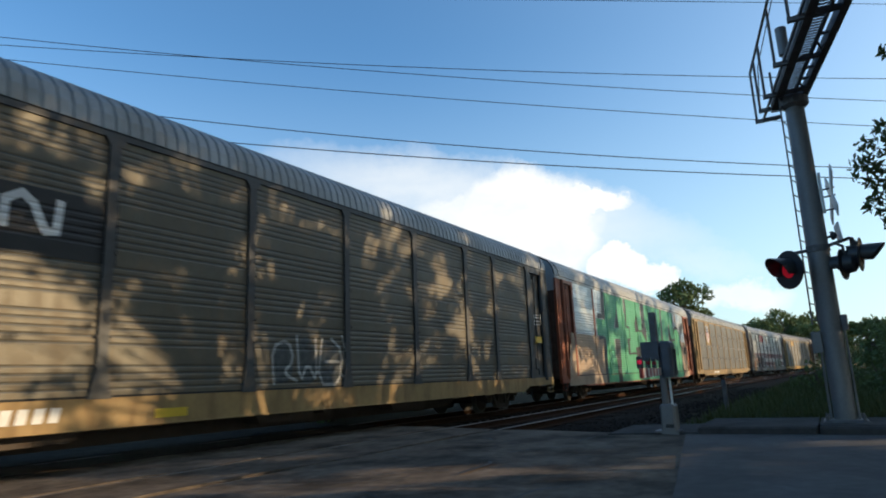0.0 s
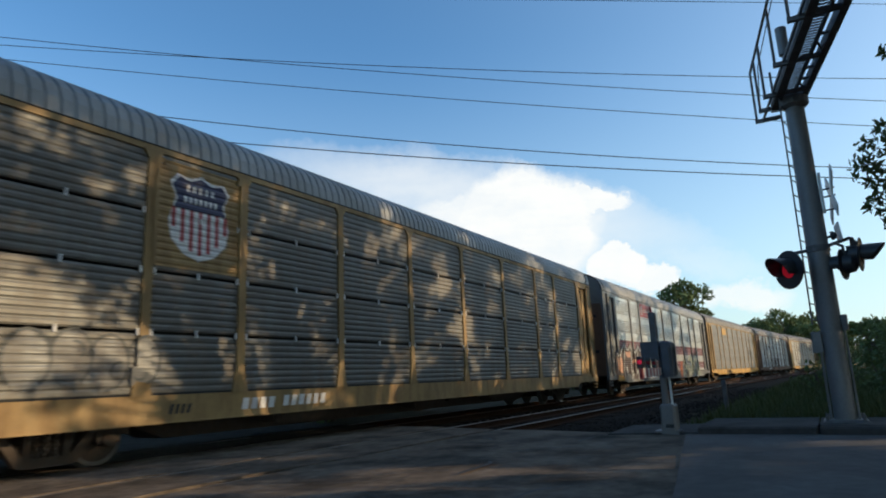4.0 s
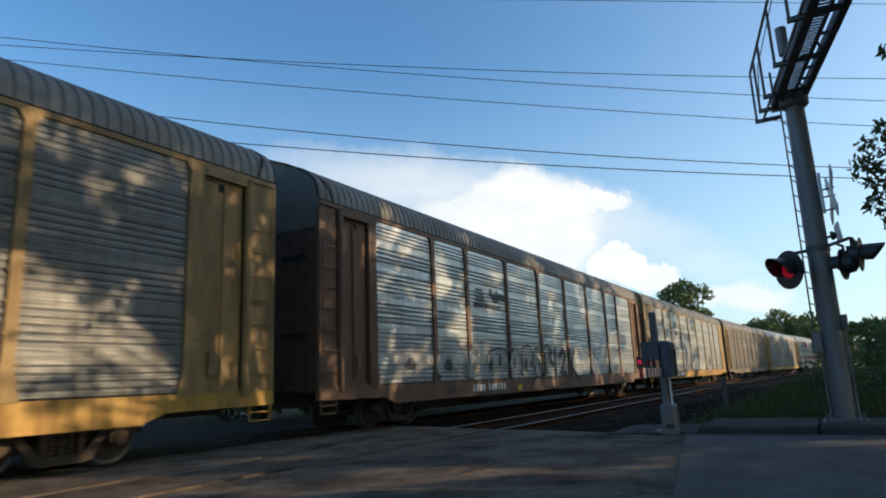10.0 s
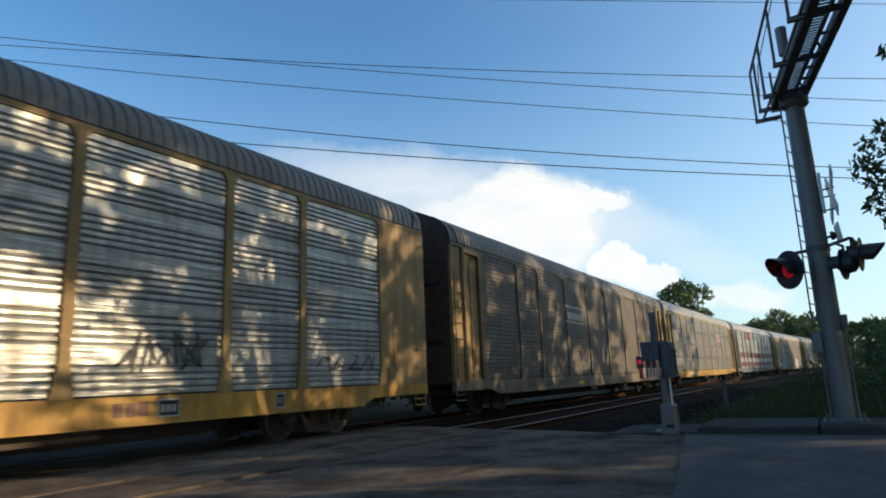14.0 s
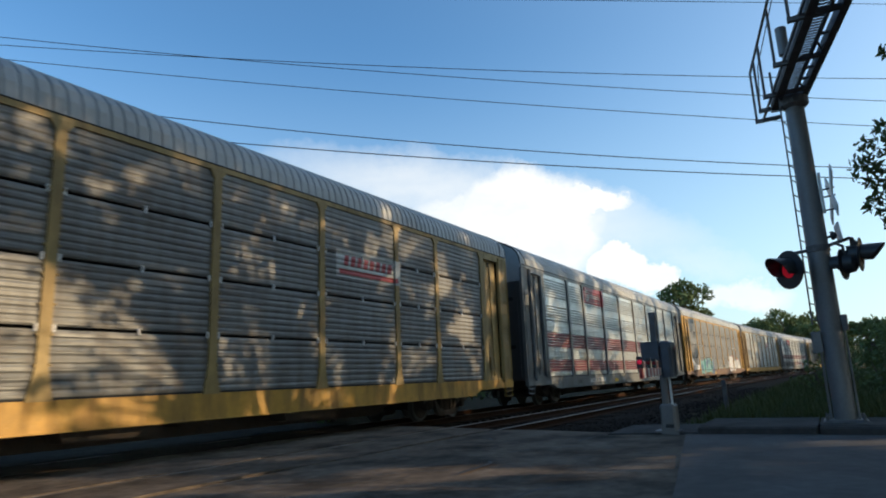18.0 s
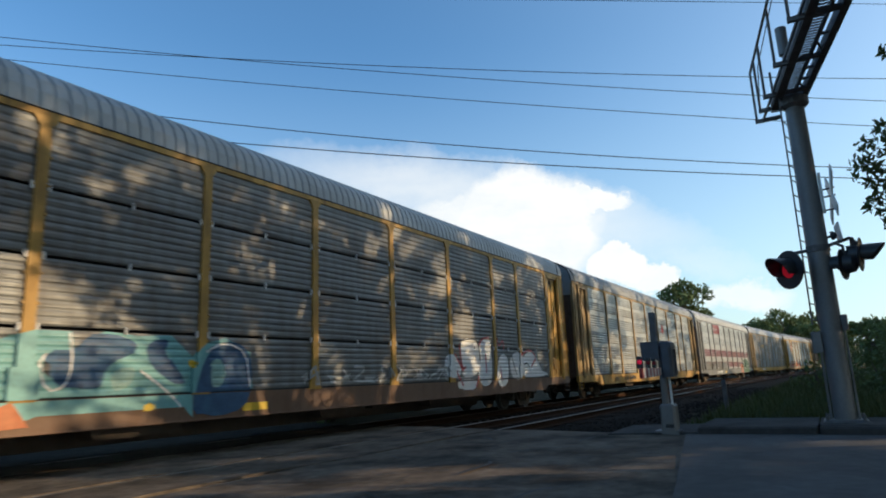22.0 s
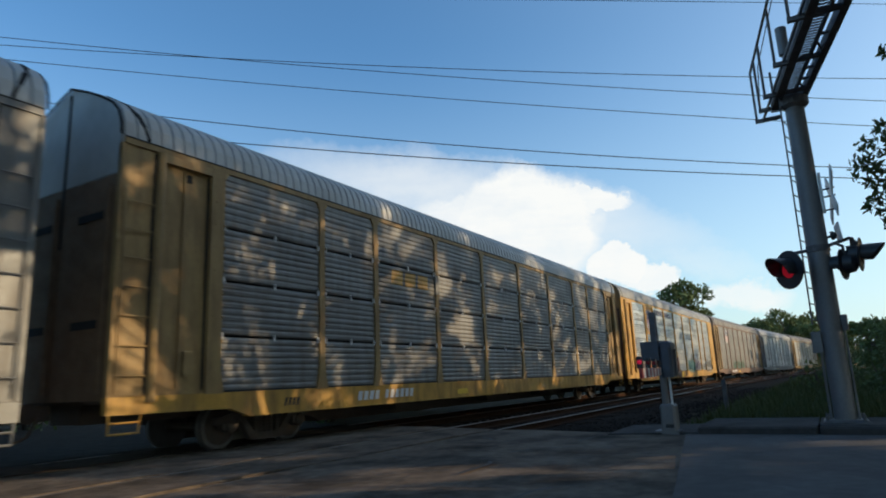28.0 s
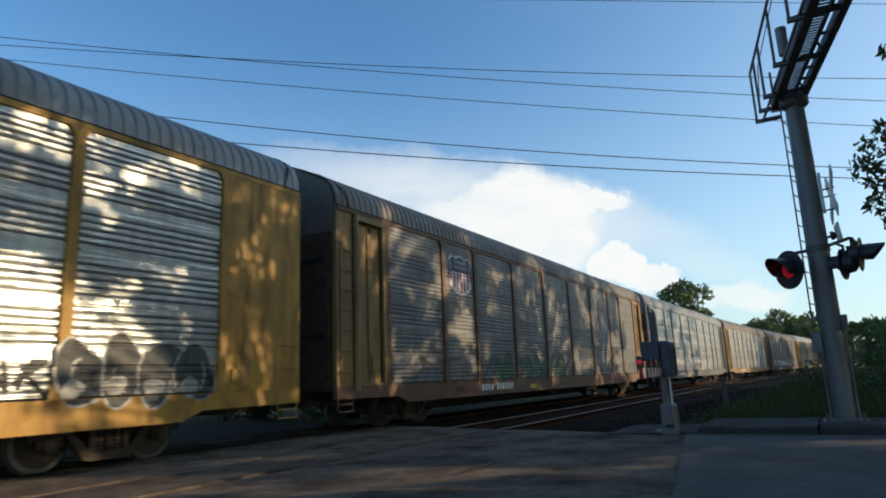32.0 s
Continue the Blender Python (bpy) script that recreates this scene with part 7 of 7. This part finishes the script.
    part("light_housing", Geo().lathe((-1.15, 0.03, base + 0.05), (0, 0, 1), [(0, 0.04), (0.26, 0.04), (0.28, 0.085), (0.78, 0.09), (0.80, 0.05)], 14).mesh("light_housing", M["mast"]), T, "grey cylindrical lamp housing")
    part("stub_post", Geo().tube([(-0.35, yc(-0.35) - 0.14, base), (-0.35, yc(-0.35) - 0.14, base + 0.42)], 0.022, 6).mesh("stub_post", M["steel"]), T)
    return mast


def build_gate():
    gate = thing("crossing_gate", "lowered crossing gate with striped arm and red lamps", "crossing gate", at=pose(12.0, 2.62, 0.02))
    g = Geo().lathe((0, 0, 0), (0, 0, 1), [(0, 0.15), (0.06, 0.15), (0.07, 0.062), (1.55, 0.058), (1.57, 0.03)], 14)
    g.box(-0.2, -0.2, -0.3, 0.2, 0.2, 0.05)
    part("post", g.mesh("post", M["mast"]), gate)
    part("conduit", Geo().tube([(-0.12, -0.135, 0.45), (-0.12, -0.13, 1.0)], 0.02, 8).mesh("conduit", M["white"]), gate, "pale riser pipe")
    part("shroud", Geo().box(-0.2, -0.17, 0.05, 0.16, 0.08, 0.50, 0, 0.03).mesh("shroud", M["mast"]), gate)
    part("shroud_slot", Geo().box(-0.206, -0.14, 0.1, -0.196, 0.0, 0.16).mesh("shroud_slot", M["black"]), gate)
    part("mechanism_box", Geo().box(-0.2, -0.215, 0.96, 0.22, -0.02, 1.60, 0, 0.04).mesh("mechanism_box", M["drive"]), gate, "blue-grey steel drive housing")
    part("box_lid", Geo().box(-0.215, -0.225, 1.50, 0.23, -0.01, 1.53, 0, 0.004).mesh("box_lid", M["drive"]), gate)
    part("pivot_plate", Geo().prism([(-0.2, 1.26), (0.2, 1.30), (0.2, 1.62), (-0.2, 1.60)], -0.01, 0.30).mesh("pivot_plate", M["drive"]), gate)
    part("counterweight", Geo().prism([(-0.16, 1.6), (0.0, 1.6), (0.02, 2.13), (-0.14, 2.13)], 0.015, 0.115).mesh("counterweight", M["steel"]), gate, "dark upright counterweight arm")
    part("vent_pipe", Geo().tube([(0.1, -0.23, 1.0), (0.1, -0.23, 1.45)], 0.018, 6).mesh("vent_pipe", M["mast"]), gate)
    # striped arm, reaching over the lane towards the viewer
    home = Vector((12.0, 2.62, 0.02))
    tip, root = Vector((8.2, 2.06, 1.075)) - home, Vector((11.9, 2.63, 1.09)) - home
    n = 12
    d = tip - root
    side = d.cross(Vector((0, 0, 1))).normalized() * 0.015
    for i in range(n):
        a, b = root + d * (i / n), root + d * ((i + 1) / n)
        h = Vector((0, 0, 0.065))
        g = Geo().loft([[tuple(p + q) for q in (side - h, side + h, -side + h, -side - h)] for p in (a, b)])
        part("arm_stripe", g.mesh("arm_stripe", M["reflect_red"] if i % 2 == 1 else M["white"]), gate, "red reflective stripe" if i % 2 == 1 else "white reflective stripe")
    for f in (0.985, 0.66, 0.36):
        p = root + d * f
        q = part("arm_lamp", Geo().box(p.x - 0.03, p.y - 0.035, p.z + 0.06, p.x + 0.03, p.y + 0.035, p.z + 0.21, 0, 0.01).mesh("arm_lamp", M["black"]), gate)
        part("lens", Geo().lathe((p.x - 0.032, p.y - 0.005, p.z + 0.14), (-1, -0.2, 0), [(0, 0.03), (0.012, 0.026), (0.016, 0)], 12).mesh("lens", M["lamp_small" if f > 0.9 else "lens_dark"]), q)


def build_small_post():
    p = thing("marker_post", "short dark steel post at the edge of the ballast", "post", at=pose(15.6, 2.11, -0.3))
    part("stake", Geo().box(-0.045, -0.045, 0, 0.045, 0.045, 1.15, 0, 0.015).mesh("stake", M["steel"]), p)


build_mast()
build_gate()
build_small_post()


# ---- overhead lines ----
def build_wires():
    a, b = Vector((0.5, 77.0)), Vector((62.0, -26.0))
    # height at three stations of each cable along the span
    spans = [((0.299, 25.71), (0.559, 21.34), (0.797, 18.35), 0.026), ((0.299, 25.11), (0.560, 21.94), (0.767, 20.16), 0.026), ((0.300, 24.05), (0.559, 19.70), (0.782, 16.67), 0.026),
             ((0.393, 19.33), (0.558, 16.42), (0.759, 13.87), 0.033), ((0.432, 17.27), (0.557, 15.42), (0.779, 12.96), 0.036), ((0.584, 27.1), (0.693, 26.36), (0.813, 25.5), 0.023)]
    for p0, p1, p2, r in spans:
        co = np.polyfit([p0[0], p1[0], p2[0]], [p0[1], p1[1], p2[1]], 2)
        pts = []
        for i in range(41):
            f = i / 40
            p = a.lerp(b, f)
            pts.append((p.x, p.y, float(np.polyval(co, f))))
        thing("overhead_wire", "thin black overhead cable crossing the sky", "cable", group="overhead wires", me=Geo().tube(pts, r, 5).mesh("overhead_wire", M["wire"]))
    for p, h in ((a, 34.2), (b, 24.2)):
        pole = thing("utility_pole", "tall weathered timber utility pole", "utility pole", at=pose(p.x, p.y, -0.35), group="utility poles")
        part("shaft", Geo().lathe((0, 0, 0), (0, 0, 1), [(0, 0.28), (h, 0.16), (h + 0.02, 0.02)], 10).mesh("shaft", M["pole"]), pole)
        part("crossarm", Geo().box(-1.1, -0.06, h - 0.8, 1.1, 0.06, h - 0.65).mesh("crossarm", M["pole"]), pole)


build_wires()


# ---- trees and scrub ----
def leaf_cloud(rnd, clumps, per, leaf, flat=0.7):
    """Vertices and faces of leaves scattered in clumps (x, y, z, radius)."""
    nr = np.random.RandomState(rnd.randint(0, 99999))
    V = []
    for (cx, cy, cz, r) in clumps:
        n = max(4, int(per * r * r))
        d = nr.normal(size=(n, 3))
        d /= np.linalg.norm(d, axis=1)[:, None]
        d *= (r * nr.uniform(0.35, 1.05, size=(n, 1)) ** 0.6)
        d[:, 2] *= flat
        c = d + np.array([cx, cy, cz])
        u = nr.normal(size=(n, 3))
        u /= np.linalg.norm(u, axis=1)[:, None]
        w = nr.normal(size=(n, 3))
        w = np.cross(u, w)
        w /= np.linalg.norm(w, axis=1)[:, None]
        s = leaf * nr.uniform(0.6, 1.3, size=(n, 1))
        V.append(np.stack([c - u * s, c + w * s * 0.45, c + u * s, c - w * s * 0.45], axis=1))
    V = np.concatenate(V).reshape(-1, 3)
    F = np.arange(len(V)).reshape(-1, 4)
    return V, F


def tree(name, label, x, y, h, crown, lean=0.0, leaf=0.16, per=60, seed=1, lowest=0.35, nclump=38, m="leaf", z0=-0.33, trunk=0.22, keep=None, extra=(), size=(0.16, 0.34), limbs=1):
    rnd = random.Random(seed)
    t = thing(name, label, "tree", at=pose(x, y, z0), group="trees")
    g = Geo()
    top = Vector((lean, rnd.uniform(-0.4, 0.4), h * 0.82))
    pts = [top * f + Vector((rnd.uniform(-0.15, 0.15), rnd.uniform(-0.15, 0.15), 0)) * (f * (1 - f) * 4) for f in (0, 0.15, 0.35, 0.55, 0.75, 1.0)]
    g.tube(pts, trunk, 9, 0, trunk * 0.25)
    clumps = []
    for i in range(nclump):
        a = rnd.uniform(0, 2 * math.pi)
        f = rnd.uniform(lowest, 1.0)
        rad = crown * math.sin(math.pi * min(1, 0.18 + 0.82 * (1 - (f - lowest) / (1 - lowest)) ** 0.8)) ** 0.6 * rnd.uniform(0.35, 1.0) if f < 0.97 else crown * 0.2
        c = Vector((math.cos(a) * rad + lean * f, math.sin(a) * rad, h * f))
        r = rnd.uniform(*size) * crown
        thick = keep(c + Vector((x, y, z0)), r) if keep else 1
        if not thick:
            continue
        clumps.append((c.x, c.y, c.z, r * thick))
        if i % limbs:
            continue
        s = top * min(0.9, f * 0.8)
        mid = s.lerp(c, 0.5) + Vector((0, 0, 0.05 * h))
        g.tube([tuple(s), tuple(mid), tuple(c)], trunk * 0.28, 5, 0, trunk * 0.05)
    hang = []
    for (cx, cy, cz, cr) in extra:
        c = Vector((cx - x, cy - y, cz - z0))
        hang.append((c.x, c.y, c.z, cr))
        s = top * 0.45
        g.tube([tuple(s), tuple(s.lerp(c, 0.5) + Vector((0, 0, 0.4))), tuple(c)], trunk * 0.2, 5, 0, 0.012)
    part("trunk", g.mesh("trunk", M["bark"]), t)
    V, F = leaf_cloud(rnd, clumps, per, leaf)
    if hang:
        V2, F2 = leaf_cloud(rnd, hang, 420, leaf * 0.72)
        V, F = np.concatenate([V, V2]), np.concatenate([F, F2 + len(V)])
    me = bpy.data.meshes.new("crown")
    me.from_pydata(V.tolist(), [], F.tolist())
    me.materials.append(M[m])
    part("crown", me, t)
    return t


def bush(name, label, x, y, r, h, seed, leaf=0.12, per=70, m="leaf_far", n=16):
    rnd = random.Random(seed)
    b = thing(name, label, "bush", at=pose(x, y, -0.33), group="bushes")
    g = Geo()
    clumps = []
    for i in range(n):
        a, f = rnd.uniform(0, 6.28), rnd.uniform(0.15, 1.0)
        c = (math.cos(a) * r * rnd.uniform(0.1, 0.9) * (1.1 - 0.6 * f), math.sin(a) * r * rnd.uniform(0.1, 0.9) * (1.1 - 0.6 * f), h * f * 0.88)
        clumps.append((*c, rnd.uniform(0.25, 0.45) * r))
        g.tube([(0, 0, 0), (c[0] * 0.5, c[1] * 0.5, c[2] * 0.6), c], 0.04, 5, 0, 0.01)
    part("stem", g.mesh("stem", M["bark"]), b)
    V, F = leaf_cloud(rnd, clumps, per, leaf)
    me = bpy.data.meshes.new("foliage")
    me.from_pydata(V.tolist(), [], F.tolist())
    me.materials.append(M[m])
    part("foliage", me, b)


def shade_at(p):
    """Where the shadow of p falls on the side of the train: distance along the track and height."""
    k = (9.26 - p.y) / -SUN_DIR.y
    return p.x - SUN_DIR.x * k, p.z - SUN_DIR.z * k


THIN = random.Random(17)


# flecks of sun on the side of the train, which stay in place while the cars pass: centre x, z, half sizes
FLECKS = [(4.1, 4.78, 0.22, 0.22), (4.4, 3.35, 0.2, 0.08), (4.99, 4.26, 0.1, 0.1), (6.09, 4.57, 0.18, 0.12), (7.14, 3.16, 0.28, 0.20), (8.26, 3.74, 0.15, 0.22), (8.77, 3.37, 0.24, 0.18),
          (9.25, 4.74, 0.38, 0.18), (9.93, 4.54, 0.32, 0.16), (10.96, 4.55, 0.22, 0.40), (4.55, 2.33, 0.72, 0.42), (5.89, 2.82, 0.10, 0.10), (5.96, 2.07, 0.12, 0.10), (4.45, 1.53, 0.40, 0.40),
          (6.28, 1.53, 0.55, 0.36), (7.38, 1.63, 0.22, 0.38), (8.56, 1.59, 0.28, 0.48), (9.98, 2.38, 0.18, 0.30), (8.70, 0.76, 0.36, 0.24), (10.1, 0.76, 0.55, 0.22), (5.0, 0.80, 1.2, 0.16),
          (15.3, 3.9, 0.2, 0.62), (16.44, 2.69, 0.14, 0.3)]
# broader stretches where the crowns are thin or dense: from x, to x, from z, to z, share of sprays kept, their size
GAPS = [(1.5, 6.8, 2.9, 5.1, 1.0, 1.25), (0.8, 4.0, -0.2, 2.9, 0.15, 0.85), (0.5, 4.4, -1.5, 0.2, 0.05, 1.0), (4.4, 9.0, -1.2, 0.2, 1.0, 1.2), (-4.0, 12.0, -4.0, -1.2, 1.0, 1.3), (3.0, 13.0, 0.2, 5.0, 0.985, 1.0), (13.0, 27.0, 0.4, 4.9, 0.95, 0.95),
        (-5.0, 26.0, 4.9, 9.0, 1.0, 1.35), (9.0, 90.0, -3.0, 0.4, 1.0, 1.7), (27.0, 37.0, 0.4, 9.0, 0.6, 1.0), (37.0, 88.0, 0.4, 9.0, 0.35, 1.0)]


def keep(p, r):
    """Thins the crowns where the evening sun is seen to reach the train and the road."""
    x, z = shade_at(p)
    for cx, cz, rx, rz in FLECKS:
        e = 0.8 if rx < 0.5 else 0.45
        if ((x - cx) / (0.9 * rx + e * r)) ** 2 + ((z - cz) / (0.9 * rz + 0.8 * e * r)) ** 2 < 1:
            return 0
    for x0, x1, z0, z1, share, size in GAPS:
        e = 0.45 * r if share < 0.2 else 0
        if x0 - e <= x < x1 + e and z0 - e <= z < z1 + e:
            return size if THIN.random() < share else 0
    return 1 if THIN.random() < 0.97 else 0


def build_trees():
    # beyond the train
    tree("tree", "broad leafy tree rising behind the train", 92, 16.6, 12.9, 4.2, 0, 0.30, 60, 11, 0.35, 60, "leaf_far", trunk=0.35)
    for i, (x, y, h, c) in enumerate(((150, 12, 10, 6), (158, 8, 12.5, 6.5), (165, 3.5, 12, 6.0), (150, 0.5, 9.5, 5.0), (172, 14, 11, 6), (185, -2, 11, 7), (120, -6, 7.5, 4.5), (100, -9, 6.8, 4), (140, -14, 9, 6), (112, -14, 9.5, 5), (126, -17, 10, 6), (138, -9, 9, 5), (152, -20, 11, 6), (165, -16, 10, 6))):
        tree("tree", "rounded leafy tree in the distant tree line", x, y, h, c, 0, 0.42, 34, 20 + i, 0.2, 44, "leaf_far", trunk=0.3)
    for i, (x, y, r, h) in enumerate(((30, -1.7, 2.0, 2.0), (36, -3.0, 2.4, 2.5), (43, -4.4, 2.8, 3.0), (52, -4.2, 2.8, 3.0), (34, 0.6, 1.3, 1.5), (44, -0.4, 1.8, 2.2), (60, -1.0, 2.4, 2.8), (75, -1.0, 3.0, 3.4), (26, -3.2, 2.0, 3.2), (22, -2.3, 1.4, 2.0))):
        bush("bush", "dense green bush beside the line", x, y, r, h, 50 + i)
    # out of view; added to keep the low sun off the trackbed
    for i in range(17):
        bush("bush", "tall scrub between the road and the line", 27 + 4.3 * i, -8.2 - 0.012 * i * i, 3.2, 6.3 + 0.3 * math.sin(i * 1.7), 120 + i, 0.2, 70, n=30)
    # hidden scrub, added as a dark backdrop below the cars
    for i in range(14):
        bush("bush", "dark scrub beyond the far side of the tracks", -14 + 6.5 * i, 23 + 1.5 * math.sin(i * 2.1), 3.2, 3.0 + 0.5 * math.sin(i * 3.3), 150 + i, 0.2, 26)
    # trees kept below the train's skyline, added to darken the ground behind it
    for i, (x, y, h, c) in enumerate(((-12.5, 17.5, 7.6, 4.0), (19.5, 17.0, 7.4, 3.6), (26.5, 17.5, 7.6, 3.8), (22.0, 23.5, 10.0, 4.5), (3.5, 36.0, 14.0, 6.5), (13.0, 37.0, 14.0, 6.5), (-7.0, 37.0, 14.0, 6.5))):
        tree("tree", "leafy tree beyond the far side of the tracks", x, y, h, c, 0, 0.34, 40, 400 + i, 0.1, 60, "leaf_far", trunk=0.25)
    # sprays of leaves on the sunward side, whose shade lies on the passing cars as a dark patch
    sprays = []
    for x, z, r in ((5.55, 2.6, 0.24), (5.9, 2.45, 0.26), (6.3, 2.6, 0.3), (6.7, 2.4, 0.28), (6.3, 2.2, 0.22), (6.75, 2.1, 0.2), (7.0, 2.7, 0.28), (5.5, 2.2, 0.2), (5.3, 1.75, 0.16), (5.15, 1.3, 0.15), (5.0, 1.0, 0.12),
                    (6.9, 0.75, 0.25), (7.3, 0.7, 0.3), (7.7, 0.85, 0.3), (7.9, 1.25, 0.22), (8.1, 0.7, 0.18), (7.95, 1.8, 0.25), (7.9, 2.3, 0.32), (7.6, 2.7, 0.3), (8.6, 2.6, 0.35), (9.2, 2.1, 0.3), (9.3, 1.4, 0.25),
                    (4.55, 3.75, 0.3), (5.2, 3.65, 0.35), (5.4, 4.6, 0.3), (5.0, 3.1, 0.25), (5.7, 4.15, 0.3), (6.5, 4.05, 0.35), (6.7, 4.8, 0.28), (5.8, 3.4, 0.3), (4.6, 4.35, 0.2), (4.7, 4.95, 0.25), (3.8, 3.7, 0.3), (3.7, 4.3, 0.2),
                    (4.9, 2.72, 0.10), (4.5, 2.8, 0.12), (5.25, 2.35, 0.09), (5.2, 2.05, 0.10), (4.6, 1.93, 0.10), (4.2, 1.9, 0.08), (4.75, 1.3, 0.12), (4.5, 1.15, 0.1), (6.0, 1.75, 0.09), (6.5, 1.3, 0.10), (6.2, 1.15, 0.09), (6.75, 1.6, 0.10), (5.75, 1.45, 0.08), (6.4, 1.85, 0.1)):
        p = Vector((x, 9.26, z)) + SUN_DIR * 16.5
        sprays.append((p.x, p.y, p.z, r))
    # the tree whose branches hang over the footway
    tree("tree", "leafy street tree hanging over the footway", 17.6, -5.9, 11.0, 3.0, 0.2, 0.14, 150, 77, 0.42, 150, "leaf", keep=keep, size=(0.08, 0.18), limbs=2,
         extra=[(17.6, -1.6, 6.07, 0.48), (17.6, -1.36, 5.51, 0.38), (17.76, -1.76, 5.11, 0.51), (17.6, -1.47, 4.71, 0.35), (17.76, -1.84, 4.31, 0.45), (17.6, -1.25, 5.75, 0.26), (17.6, -1.92, 6.55, 0.32), (18.08, -2.56, 5.75, 0.96), (17.6, -2.21, 8.43, 0.22), (17.92, -2.8, 8.47, 0.64), (18.24, -3.52, 6.71, 1.12), (18.24, -3.84, 8.31, 1.12)] + sprays)


SHADE = [(4.0, -13.0, 14.0, 4.6), (9.5, -11.5, 15.5, 4.8), (14.5, -12.5, 14.5, 5.0), (19.5, -11.5, 15.5, 5.0), (24.5, -13.0, 16.0, 5.2), (30.0, -12.0, 15.0, 5.0), (36.0, -13.0, 15.0, 5.2), (42.5, -12.5, 14.0, 5.0),
         (56.0, -15.0, 14.0, 5.2), (63.0, -14.5, 14.0, 5.2), (102.0, -18.0, 13.0, 6.0), (113.0, -19.0, 13.0, 6.0), (124.0, -21.0, 13.0, 6.0), (-4.0, -14.0, 15.0, 5.0)]


def build_shade_trees():
    # unseen spreading crowns high over the viewpoint, added to cut skylight on the road
    for i, (x, y, h, c) in enumerate(((-2.0, -4.5, 15.0, 6.2), (8.0, -7.5, 16.0, 5.6), (-9.0, -2.0, 15.0, 6.0))):
        tree("tree", "tall spreading tree arching over the road", x, y, h, c, 0, 0.22, 90, 300 + i, 0.52, 200, "leaf", trunk=0.32, keep=keep, size=(0.08, 0.18), limbs=3)
    for i, (x, y, h, c) in enumerate(SHADE):
        tree("tree", "tall leafy roadside tree behind the viewpoint", x, y, h, c, 0, 0.17, 170, 200 + i, 0.14, 340, "leaf", trunk=0.25, keep=keep, size=(0.055, 0.14), limbs=4)


def build_grass():
    rnd = random.Random(3)
    g = Geo()
    def blade(x, y, h, w, z):
        a, b = rnd.uniform(0, 6.28), rnd.uniform(0.1, 0.5) * h
        dx, dy = math.cos(a) * w, math.sin(a) * w
        ex, ey = math.cos(a + 1.6) * b, math.sin(a + 1.6) * b
        n = len(g.v)
        g.v.extend([(x - dx, y - dy, z), (x + dx, y + dy, z), (x + ex * 0.4 + dx * 0.6, y + ey * 0.4 + dy * 0.6, z + h * 0.6), (x + ex * 0.4 - dx * 0.6, y + ey * 0.4 - dy * 0.6, z + h * 0.6), (x + ex, y + ey, z + h)])
        g.f.extend([(n, n + 1, n + 2, n + 3), (n + 3, n + 2, n + 4)])
        g.mi.extend([0, 0])
    for i in range(26000):
        x = 13.8 + 60 * rnd.random() ** 1.9
        yy = 2.9 - max(0, x - 32) ** 2 / 1826
        y = rnd.uniform(-3.0, yy)
        if x < 14.6 and y > 2.0:
            continue
        blade(x, y, rnd.uniform(0.25, 0.75) * (1.0 if y < yy - 0.5 else 0.6), rnd.uniform(0.008, 0.02) * (1 + x / 40), -0.33)
    thing("grass", "tall unmown green grass beside the ballast", "grass", kind="stuff", me=g.mesh("grass", M["grass"]))


build_trees()
build_shade_trees()
build_grass()


# ---- movement ----
SPEED = 13.02
AT8 = {-1: -0.918, 0: 1.273, 1: 3.5, 2: 5.767, 3: 7.965, 4: 10.174, 5: 12.388, 6: 14.614, 7: 16.8, 8: 19.01, 9: 21.218, 10: 23.426, 11: 25.62, 12: 27.819, 13: 30.02, 14: 32.217}


def passing(k):
    """Seconds at which the leading corner of car k stands at x = 8."""
    return AT8[k] if k in AT8 else AT8[14] + (k - 14) * 2.206


def car_pose(k, t):
    s = 8 + (passing(k) - t) * SPEED + BODY / 2
    (xa, ya, _), (xb, yb, _) = on_line(s - 10, TRACKS[0]), on_line(s + 10, TRACKS[0])
    return pose((xa + xb) / 2, (ya + yb) / 2, 0, 0, 0, math.degrees(math.atan2(yb - ya, xb - xa)))


def motions():
    for k, car in CARS.items():
        walk(car, [(float(t), car_pose(k, t)) for t in range(33)])
        # wheels roll while the car is within sight of its running gear
        t0, t1 = max(0.0, passing(k) - 2.6), min(32.0, passing(k) + 2.8)
        if t1 <= t0:
            continue
        f0, f1 = int(t0 * FPS), int(t1 * FPS)
        per = math.degrees(SPEED / FPS / 0.42)
        for bogie in [o for o in car.children if o.name.startswith("bogie")]:
            for ws in [o for o in bogie.children if o.name.startswith("wheelset")]:
                x = ws.matrix_basis.translation.x
                rows = [(0.0, pose(x, 0, 0.42))] if f0 > 0 else []
                rows += [(f / FPS, pose(x, 0, 0.42, 0, -per * (f - f0), 0)) for f in range(f0, f1 + 1)]
                if f1 < 32 * FPS:
                    rows.append((32.0, pose(x, 0, 0.42, 0, -per * (f1 - f0), 0)))
                walk(ws, rows)


motions()
